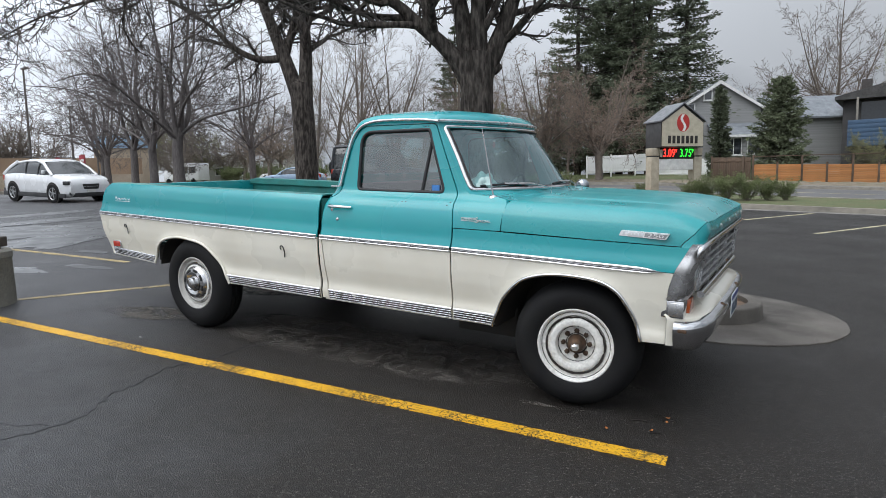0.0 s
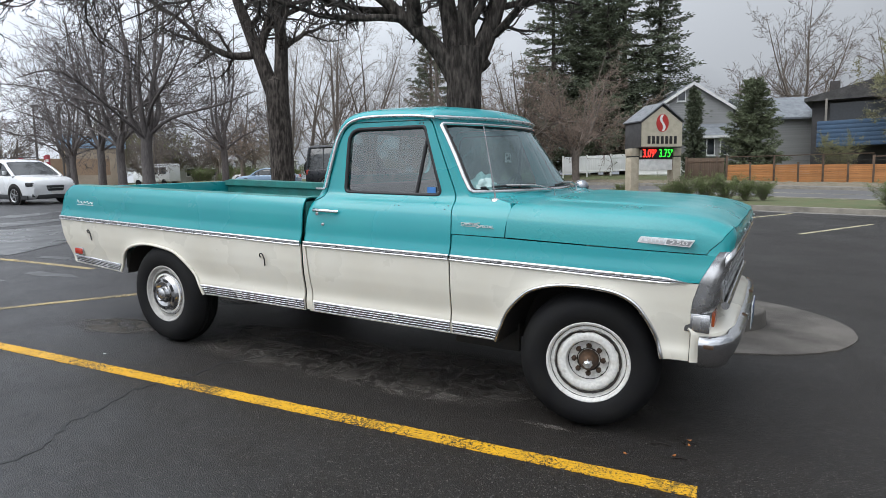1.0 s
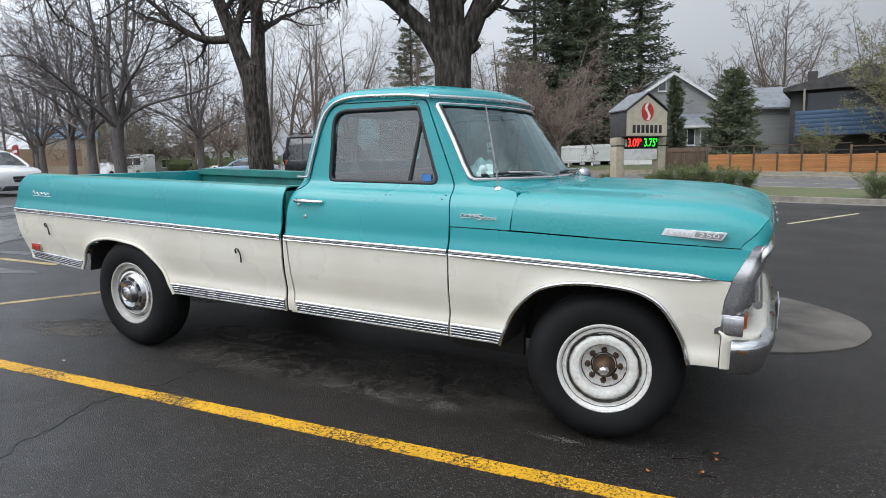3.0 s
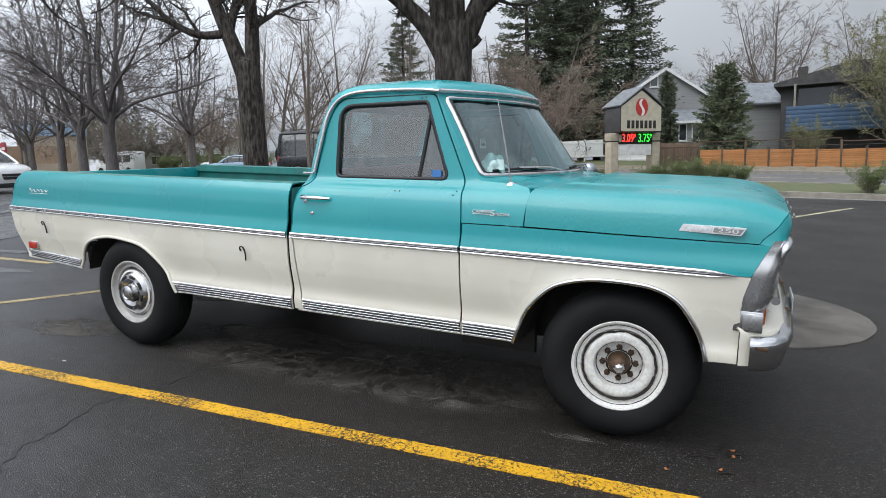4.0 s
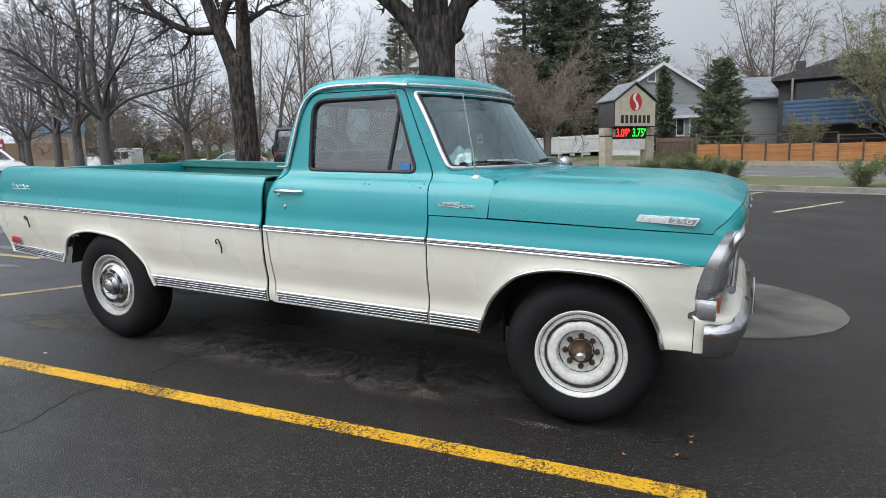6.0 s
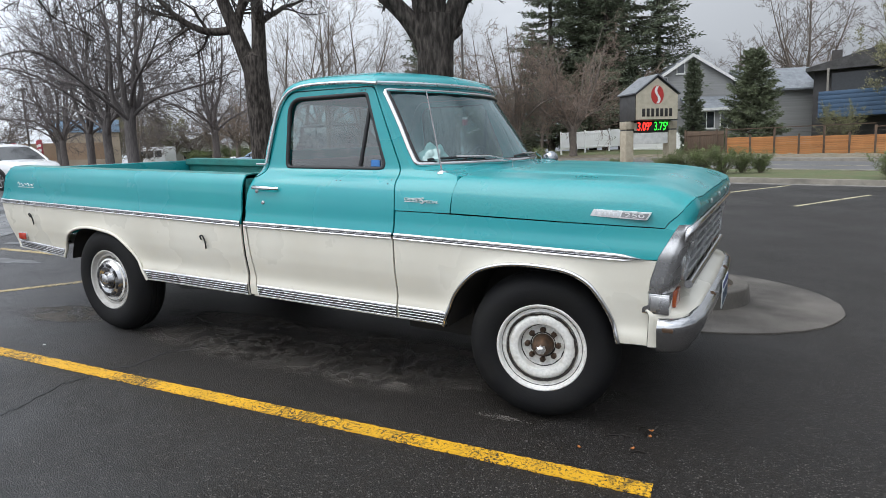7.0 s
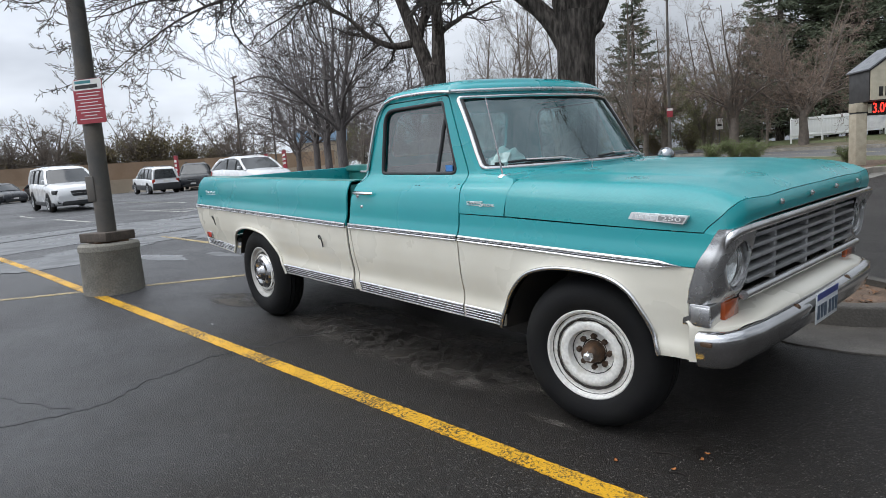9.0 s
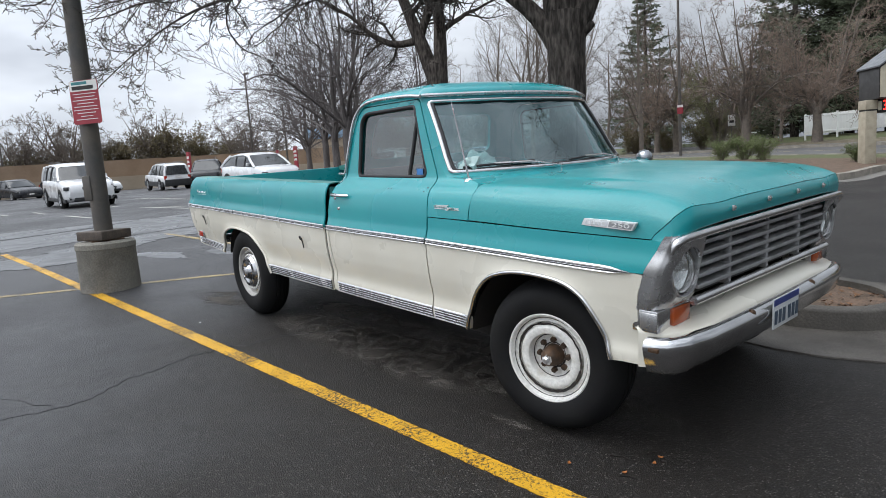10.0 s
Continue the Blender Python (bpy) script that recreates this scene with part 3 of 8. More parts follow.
V12 = spread(0, 1, 30)
for s in (-1, 1):
    side = "cargo_bed_side"
    bed_side = panel(side, spread(-4.70, -1.955, 64), bed_edge,
                     lambda x: trim_z(x) - 0.004, bed_half, bed_back, V12, M["cream"], truck, s, 0.01, "cream lower cargo bed side", RA)
    panel("upper_panel", spread(-4.70, -1.955, 40), trim_z, rail_z, bed_half, bed_back, spread(0, 1, 14), M["teal"], bed_side, s, 0.01, "teal upper bed panel")
    fender = panel("front_fender", spread(-0.806, 0.54, 40), lambda x: lerp([(-0.5, 0.444), (0.4, 0.484)], x),
                   lambda x: trim_z(x) - 0.004, half, nose, V12, M["cream"], truck, s, 0.01, "cream lower front fender", FA)
    panel("upper_panel", spread(-0.806, 0.54, 30), trim_z, lambda x: lerp([(-0.9, 1.0445), (-0.55, 1.0435), (0.3, 1.0315), (0.65, 1.0245)], x),
          half, nose, spread(0, 1, 6), M["teal"], fender, s, 0.01, "teal upper fender panel")
    door = panel("door", spread(-1.915, -0.816, 12), lambda x: 0.458, lambda x: trim_z(x) - 0.004, half,
                 lambda x, z: x + max(0, min(1, (-1.6 - x) / 0.3)) * lerp([(0.45, 0.048), (0.5, 0.038), (0.58, 0.029), (0.75, 0.019), (0.9, 0.008)], z), V12, M["cream"], truck, s, 0.012, "cream and teal cab door")
    panel("cab_corner", spread(-1.94, -1.925, 2), lambda x: 0.452, lambda x: trim_z(x) - 0.004, half,
          lambda x, z: x + max(0, (x + 1.94) / 0.015) * lerp([(0.45, 0.048), (0.5, 0.038), (0.58, 0.029), (0.75, 0.019), (0.9, 0.008)], z), V12, M["cream"], truck, s, 0.012)
    # rocker panel behind the door's foot
    part("rocker_panel", box((-1.93, min(s * 0.93, s * 0.955), 0.435), (-0.52, max(s * 0.93, s * 0.955), 0.50), 0.004), M["cream"], truck)

    # bright side moulding: polished beads over a dark channel
    def strip(name, x0, x1, zc, width, warp, hz, proud, material, parent, n=30, taper=0):
        def fn(x, v):
            k = 1.0
            if taper and x > x1 - taper:
                k = max(0.04, (x1 - x) / taper)
            z = zc(x) + v * hz * k
            xx = warp(x, z)
            return xx, s * (width(xx, z) + proud * (1 - v * v * 0.6)), z
        return part(name, sheet_mesh(name, fn, spread(x0, x1, n), [-1, -0.6, 0, 0.6, 1], material), None, parent)

    for x0, x1, wd, wp, owner, tp in ((-4.70, -1.957, bed_half, bed_back, bed_side, 0), (-1.93, -0.818, half, same, door, 0), (-0.803, 0.505, half, same, fender, 0.1)):
        band = strip("side_moulding", x0, x1, trim_z, wd, wp, 0.0165, 0.003, M["black"], owner, taper=tp)
        for dz, thin in ((-0.0115, 0.0060), (0.0, 0.0028), (0.0115, 0.0068)):
            strip("bead", x0, x1, lambda x: trim_z(x) + dz * (1 if not tp else max(0.05, min(1, (x1 - x) / tp))), wd, wp, thin, 0.011 if dz else 0.008, M["bright"], band, taper=tp)
    # ribbed lower moulding
    for x0, x1, zf, wd, wp, owner in ((-4.66, -3.955, lambda x: bed_bottom(x) + 0.038, bed_half, bed_back, bed_side), (-2.985, -1.957, lambda x: 0.484, bed_half, bed_back, bed_side),
                                      (-1.873, -0.815, lambda x: 0.484, half, same, door), (-0.80, -0.497, lambda x: 0.484, half, same, fender)):
        tall = 0.030 if x1 < -3.9 else 0.036
        base = strip("lower_moulding", x0, x1, zf, wd, wp, tall, 0.003, M["black"], owner)
        for k in range(5):
            z_off = tall * (1 - 2 * k / 4.0) * 0.86
            strip("rib", x0, x1, lambda x: zf(x) + z_off, wd, wp, 0.0075 if k == 0 else 0.0036, 0.010, M["bright"], base, 16)

    # polished lips and dark wheel wells
    for arch, wd, owner, y_in in ((FA, half, fender, 0.52), (RA, bed_half, bed_side, 0.58)):
        pts = [(x, s * (wd(x, z) + 0.002), z) for x, z in arch]
        part("wheel_arch_lip", tubes("wheel_arch_lip", [rod(pts, 0.011)], M["chrome"] if arch is FA else M["cream"], 8), None, owner)
        loop = [(arch[0][0], arch[0][1] - 0.02)] + [(x, z + 0.004) for x, z in arch] + [(arch[-1][0], arch[-1][1] - 0.02)]
        well = sheet_mesh("wheel_well", lambda i, v: (loop[i][0], s * (0.945 + (y_in - 0.945) * v), loop[i][1]), list(range(len(loop))), [0, 0.5, 1], M["under"])
        part("wheel_well", well, None, owner)
        part("inner_well", prism(loop, min(s * y_in, s * (y_in - 0.01)), max(s * y_in, s * (y_in - 0.01))), M["under"], owner)

# cab shell: level outlines from the trim line up over the roof
SHELL = [  # z, half width, front middle, front bow, back, corner
    (0.918, 1.002, -0.475, 0.00, -1.94, 0.02), (0.945, 0.9955, -0.475, 0.00, -1.94, 0.02), (0.965, 0.9885, -0.475, 0.00, -1.94, 0.02), (0.985, 0.984, -0.475, 0.00, -1.94, 0.02), (1.01, 0.9825, -0.475, 0.00, -1.941, 0.02), (1.05, 0.978, -0.475, 0.00, -1.942, 0.03), (1.10, 0.971, -0.472, 0.00, -1.943, 0.04),
    (1.15, 0.957, -0.467, 0.00, -1.943, 0.06), (1.18, 0.941, -0.464, 0.00, -1.943, 0.08), (1.20, 0.925, -0.46, 0.00, -1.942, 0.09), (1.218, 0.900, -0.458, 0.01, -1.941, 0.10), (1.235, 0.877, -0.455, 0.03, -1.94, 0.10), (1.250, 0.863, -0.45, 0.10, -1.938, 0.10),
    (1.262, 0.855, -0.455, 0.30, -1.936, 0.10),
    (1.29, 0.850, -0.47, 0.322, -1.932, 0.10), (1.36, 0.842, -0.53, 0.31, -1.918, 0.10), (1.50, 0.822, -0.63, 0.285, -1.888, 0.10), (1.62, 0.803, -0.72, 0.265, -1.855, 0.11),
    (1.70, 0.788, -0.785, 0.25, -1.825, 0.12), (1.722, 0.786, -0.79, 0.25, -1.812, 0.13), (1.745, 0.782, -0.79, 0.25, -1.798, 0.14), (1.768, 0.764, -0.80, 0.25, -1.778, 0.15),
    (1.788, 0.735, -0.825, 0.25, -1.748, 0.16), (1.806, 0.685, -0.87, 0.24, -1.70, 0.18), (1.820, 0.61, -0.93, 0.22, -1.63, 0.2), (1.832, 0.49, -1.02, 0.17, -1.54, 0.2), (1.840, 0.30, -1.12, 0.10, -1.44, 0.15)]


def outline(w, front, bow, back, corner, inset=0.0):
    w, front, back = w - inset, front - inset, back + inset
    pts = []
    for k in range(25):
        y = -w + 2 * w * k / 24
        pts.append((front - bow * abs(y / w) ** 2.2, y))
    x_side = front - bow
    for k in range(1, 15):
        pts.append((x_side + (back + corner - x_side) * k / 14, w))
    for k in range(1, 8):
        a = math.pi / 2 * k / 7
        pts.append((back + corner - corner * math.sin(a), w - corner + corner * math.cos(a)))
    for k in range(1, 12):
        pts.append((back, (w - corner) * (1 - 2 * k / 12)))
    for k in range(8):
        a = math.pi / 2 * k / 7
        pts.append((back + corner - corner * math.cos(a), -(w - corner) - corner * math.sin(a)))
    for k in range(1, 14):
        pts.append((back + corner + (x_side - back - corner) * k / 14, -w))
    return pts


def loft(levels):
    bm = bmesh.new()
    rings = [[bm.verts.new((x, y, z)) for x, y in pts] for z, pts in levels]
    n = len(rings[0])
    for a, b in zip(rings, rings[1:]):
        for k in range(n):
            bm.faces.new((a[k], a[(k + 1) % n], b[(k + 1) % n], b[k]))
    bm.faces.new(rings[0][::-1])
    bm.faces.new(rings[-1])
    bmesh.ops.recalc_face_normals(bm, faces=bm.faces)
    return bm


outer = bm_mesh("cab_shell", loft([(z, outline(w, f, b, k, c)) for z, w, f, b, k, c in SHELL]), None, 0)
inner = loft([(z if i else z - 0.05, outline(w, f, b, k, max(0.01, c - 0.03), 0.03)) for i, (z, w, f, b, k, c) in enumerate([(l[0] - 0.03 if l[0] > 1.7 else l[0], *l[1:]) for l in SHELL[:-1]])])
WINDOW = round_poly([(-1.683, 1.262), (-1.683, 1.672), (-1.105, 1.685), (-0.945, 1.262)], [0.035, 0.09, 0.02, 0.05])
GLASS_F = round_poly([(-0.812, 1.286), (0.812, 1.286), (0.748, 1.704), (-0.748, 1.704)], 0.025)
GLASS_B = round_poly([(-0.62, 1.36), (0.62, 1.36), (0.58, 1.66), (-0.58, 1.66)], 0.07)
DOOR_TOP = round_poly([(-1.922, 0.80), (-1.922, 1.19), (-1.84, 1.215), (-1.775, 1.55), (-1.70, 1.712), (-1.06, 1.722), (-0.85, 1.27), (-0.818, 1.10), (-0.814, 0.80)],
                      [0, 0.05, 0.05, 0.1, 0.09, 0.03, 0.05, 0.05, 0])
shell = carved(outer, [inner, prism(GLASS_F, -1.25, -0.1, "x"), box((-0.815, -1.2, 0.7), (0.2, 1.2, 1.049)), prism(GLASS_B, -2.2, -1.6, "x"), prism(WINDOW, -1.2, 1.2)])
grown = lambda poly, d: [(x + d * (1 if x > -1.35 else -1), z + d) for x, z in poly]
for s in (-1, 1):
    lo, hi = (-1.2, -0.55) if s < 0 else (0.55, 1.2)
    leaf = carved(shell.copy(), [prism(DOOR_TOP, lo, hi)], "INTERSECT")
    for v in leaf.vertices:
        v.co.y += s * 0.001
    shell = carved(shell, [prism(grown(DOOR_TOP, 0.006), lo, hi)])
    door_top = part("door_frame", finish(leaf, M["teal"]), None, truck, "teal upper door with window frame")
    # window rubber, panes and the vent window's bar
    ring = [(x, s * (half(x, z) if z < 1.26 else lerp([(l[0], l[1]) for l in SHELL], z)), z) for x, z in WINDOW]
    part("window_rubber", tubes("window_rubber", [rod([(x, y - s * 0.006, z) for x, y, z in ring + ring[:1]], 0.013)], M["black"], 8), None, door_top)
    zy = lambda z: s * (lerp([(l[0], l[1]) for l in SHELL], z) - 0.016)
    bar = [(-1.135, zy(1.262), 1.262), (-1.076, zy(1.68), 1.68)]
    part("vent_bar", tubes("vent_bar", [rod(bar, 0.012)], M["black"], 8), None, door_top)
    mid_pts = [(x, zy(z), z) for x, z in (WINDOW if s > 0 else WINDOW[::-1])]
    pane = mesh_of("window_pane", mid_pts, [tuple(range(len(mid_pts)))], M["sideglass"], 0)
    ob = part("window_pane", pane, None, door_top, "rain-spotted tinted pane")
    ob.visible_shadow = False
    if s < 0:
        part("window_decal", box((-1.055, zy(1.30) - 0.010, 1.275), (-0.995, zy(1.30) - 0.0075, 1.312)), M["decal"], door_top, "small blue window decal")
    # handle, lock, belt screws
    y0 = half(-1.75, 1.14)
    handle = part("door_handle", tubes("door_handle", [[((-1.855, s * (y0 + 0.004), 1.142), 0.012), ((-1.845, s * (y0 + 0.03), 1.143), 0.013), ((-1.76, s * (y0 + 0.036), 1.143), 0.0125), ((-1.69, s * (y0 + 0.034), 1.142), 0.011), ((-1.655, s * (y0 + 0.012), 1.141), 0.009)]], M["chrome"], 10, 0.75), None, door_top, "chrome pull handle")
    part("push_button", lathe("push_button", [(0.0, 0.014), (0.011, 0.012), (0.014, 0.0)], M["dullchrome"], 16), None, handle, m=pose(-1.835, s * (y0 + 0.0), 1.118, 180 if s < 0 else 0))
    part("door_lock", lathe("door_lock", [(0.0, 0.012), (0.008, 0.011), (0.012, 0.006), (0.013, 0.0)], M["chrome"], 20), None, door_top, m=pose(-1.777, s * (half(-1.77, 1.05) - 0.001), 1.05, 180 if s < 0 else 0))
    for bx, bz in ((-1.24, 1.195), (-1.21, 1.195), (-0.88, 1.185), (-0.865, 1.205), (-1.14, 1.705), (-1.115, 1.706)):
        yy = half(bx, bz) if bz < 1.26 else lerp([(l[0], l[1]) for l in SHELL], bz)
        part("screw_hole", lathe("screw_hole", [(0.0, 0.002), (0.005, 0.0015), (0.006, -0.002)], M["black"], 10), None, door_top, m=pose(bx, s * yy, bz, 180 if s < 0 else 0))
    # drip rail: polished, from the pillar's foot over the door
    drip = smooth_path([(-1.842, s * 0.857, 1.285), (-1.80, s * 0.838, 1.46), (-1.765, s * 0.815, 1.61), (-1.715, s * 0.80, 1.69), (-1.64, s * 0.795, 1.733), (-1.50, s * 0.795, 1.752), (-1.2, s * 0.795, 1.752), (-1.03, s * 0.795, 1.738)], 6)
    part("drip_rail", tubes("drip_rail", [rod([(p.x, p.y + s * 0.004, p.z) for p in drip], 0.0105)], M["bright"], 8), None, truck, "polished drip rail")
    part("pillar_badge", box((-1.925, min(s * 0.86, s * 0.871), 1.272), (-1.845, max(s * 0.86, s * 0.871), 1.286), 0.003), M["chrome"], truck)
cab = part("cab_shell", finish(shell, M["teal"]), None, truck, "teal steel cab with rounded roof")


def ws(y, z, out=0.0):
    """A place on the windshield's curved face."""
    rows = [l for l in SHELL if 1.26 <= l[0] <= 1.75]
    w, f, b = (lerp([(l[0], l[i]) for l in rows], z) for i in (1, 2, 3))
    return f - b * abs(y / w) ** 2.2 + out, y, z


wind = mesh_of("windshield", *sheet(lambda u, v: ws(u * (0.84 - 0.06 * v), 1.27 + 0.45 * v, -0.012), spread(-1, 1, 24), spread(0, 1, 10)), M["glass"])
ob = part("windshield", wind, None, truck, "curved windshield with rain drops")
ob.visible_shadow = False
ring = [ws(y, z, 0.003) for y, z in GLASS_F]
dense = [(y0 + (y1 - y0) * k / 6, z0 + (z1 - z0) * k / 6) for (y0, z0), (y1, z1) in zip(GLASS_F, GLASS_F[1:] + GLASS_F[:1]) for k in range(6)]
ring = [ws(y * 1.012, z, 0.004) for y, z in dense]
part("windshield_rubber", tubes("windshield_rubber", [rod([ws(y * 0.988, 1.5 + (z - 1.5) * 0.965, 0.0) for y, z in dense] + [ws(dense[0][0] * 0.988, 1.5 + (dense[0][1] - 1.5) * 0.965)], 0.012)], M["black"], 8), None, truck)
part("windshield_trim", tubes("windshield_trim", [rod([Vector(p) for p in ring] + [Vector(ring[0])], 0.0145)], M["chrome"], 8, 0.9), None, truck, "polished windshield surround")
part("header_trim", tubes("header_trim", [rod([ws(y, 1.742, 0.006) for y in spread(-0.785, 0.785, 24)], 0.012)], M["bright"], 8), None, truck)
back = mesh_of("rear_window", [(lerp([(l[0], l[4]) for l in SHELL], z) + 0.012, y, z) for y, z in GLASS_B], [tuple(range(len(GLASS_B)))], M["glass"], 0)
ob = part("rear_window", back, None, truck)
ob.visible_shadow = False


# hood
def hood_z(y, x):
    a = abs(y)
    z = lerp([(0.0, 1.266), (0.3, 1.264), (0.5, 1.259), (0.60, 1.254), (0.66, 1.249), (0.74, 1.245), (0.80, 1.241), (0.85, 1.236), (0.877, 1.230), (0.90, 1.218), (0.925, 1.198), (0.941, 1.178), (0.957, 1.148), (0.966, 1.115), (0.973, 1.075), (0.976, 1.050)], a)
    z += 0.006 * max(0.0, min(1.0, (0.648 - a) / 0.022)) * max(0.0, min(1.0, (0.52 - x) / 0.4))      # raised middle panel
    k = max(0, (x - 0.1) / 0.55)
    low = 1.050 - 0.018 * max(0, (x + 0.47) / 1.05)
    share = max(0.0, min(1.0, (z - 1.05) / 0.15))
    return low + (z - 1.05) - 0.056 * k ** 5 * share * (1 - 0.3 * max(0.0, min(1.0, (a - 0.6) / 0.3)))


def hood_front(y):
    a = abs(y)
    return lerp([(0.0, 0.70), (0.4, 0.695), (0.7, 0.692), (0.83, 0.687), (0.877, 0.682), (0.90, 0.675), (0.93, 0.661), (0.945, 0.652), (0.957, 0.643), (0.966, 0.623), (0.976, 0.578)], a)


def hood_rear(y):
    return lerp([(0.0, -0.27), (0.6, -0.33), (0.76, -0.385), (0.83, -0.43), (0.87, -0.452), (0.91, -0.462), (0.976, -0.468)], abs(y))


YS = [0.0, 0.12, 0.24, 0.36, 0.45, 0.52, 0.60, 0.622, 0.630, 0.640, 0.650, 0.66, 0.72, 0.76, 0.80, 0.83, 0.85, 0.87, 0.885, 0.90, 0.915, 0.93, 0.938, 0.945, 0.951, 0.957, 0.962, 0.966, 0.970, 0.973, 0.976]
YS = [-y for y in YS[:0:-1]] + YS


def narrow(x):
    return 1 - (0.045 * ((x + 0.1) / 0.75) ** 2 if x > -0.1 else 0.0)


def hood_pt(u, y):
    x = hood_rear(y) + (hood_front(y) - hood_rear(y)) * u
    return x, y * narrow(x), hood_z(y, x)


cowl = sheet_mesh("cowl", lambda y, v: (lerp([(0, -0.50), (0.55, -0.64), (0.80, -0.76), (0.86, -0.80)], abs(y)) * (1 - v) + (hood_rear(y) + 0.03) * v, y, 1.252 - 0.006 * v - 0.012 * (abs(y) / 0.86) ** 4), spread(-0.86, 0.86, 30), spread(0, 1, 4), M["teal"], 0.006)
part("cowl", cowl, None, truck, "teal cowl panel under the windshield")
hood = part("hood", sheet_mesh("hood", hood_pt, spread(0, 1, 40), YS, M["wetteal"], 0.008), None, truck, "teal clamshell hood beaded with rain")


# header panel over the grille
def header_pt(u, v):
    y, a = u, abs(u)
    x0, z0 = hood_front(y) + 0.002, hood_z(y, hood_front(y)) - 0.003
    x1 = lerp([(0, 0.712), (0.6, 0.708), (0.8, 0.70), (0.88, 0.694), (0.93, 0.680), (0.957, 0.662), (0.966, 0.646), (0.976, 0.612)], a)
    z1 = lerp([(0, 1.082), (0.6, 1.079), (0.8, 1.070), (0.88, 1.060), (0.93, 1.044), (0.976, 1.026)], a)
    fade = max(0.0, min(1.0, (0.976 - a) / 0.10))
    bulge = 0.010 * math.sin(math.pi * min(1, v * 1.05)) * fade
    return x0 + (x1 - x0) * v + bulge, y * narrow(x0), z0 + (z1 - z0) * v


hd = YS
header = part("header_panel", sheet_mesh("header_panel", header_pt, hd, spread(0, 1, 8), M["teal"], 0.012), None, truck, "teal panel over the grille")
part("header_lip", tubes("header_lip", [rod([Vector(header_pt(y, 1.0)) + Vector((-0.012, 0, 0.0)) for y in hd if abs(y) < 0.95], 0.012)], M["teal"], 8), None, header)
for k, y in enumerate((-0.55, -0.18, 0.18, 0.55)):
    bmx = box((-0.004, -0.013, -0.012), (0.004, 0.013, 0.012), 0.004)
    add_box(bmx, (0.002, -0.017, -0.004), (0.006, 0.017, 0.005), 0.002)
    x, yy, z = header_pt(y, 0.45)
    part("badge_block", bmx, M["dullchrome"], header, "small chrome block badge", m=pose(x + 0.010, yy, z, 0, -6, 0))

# grille
grille = part("grille", box((0.575, -0.76, 0.735), (0.585, 0.76, 1.05), 0.003), M["black"], truck, "silver barred grille with dark gaps")
TOPBAR = [(0.668, -0.938, 0.975), (0.676, -0.925, 1.012), (0.684, -0.89, 1.030), (0.690, -0.82, 1.036), (0.694, -0.6, 1.040), (0.697, 0, 1.042)]
TOPBAR = smooth_path(TOPBAR + [(x, -y, z) for x, y, z in TOPBAR[-2::-1]], 4)
frame_paths = [[(q, 0.0205 * min(1.0, 0.2 + 0.16 * min(i, len(TOPBAR) - 1 - i))) for i, q in enumerate(TOPBAR)], rod([(0.668, y, 0.748) for y in spread(-0.76, 0.76, 4)], 0.020)]
for fp in frame_paths:
    part("grille_bar", tubes("grille_bar", [fp], M["chrome"], 10), None, grille)
for k in range(5):
    z = 0.797 + 0.047 * k
    part("grille_slat", box((0.60, -0.703, z - 0.0095), (0.664, 0.703, z + 0.009), 0.004), M["silver"], grille)
for k in range(3):
    for j in range(6):
        z, yd = 0.7735 + 0.047 * j, -0.40 + 0.40 * k
        part("grille_divider", box((0.60, yd - 0.008, z - 0.021), (0.656, yd + 0.012, z + 0.021), 0.003), M["silver"], grille)

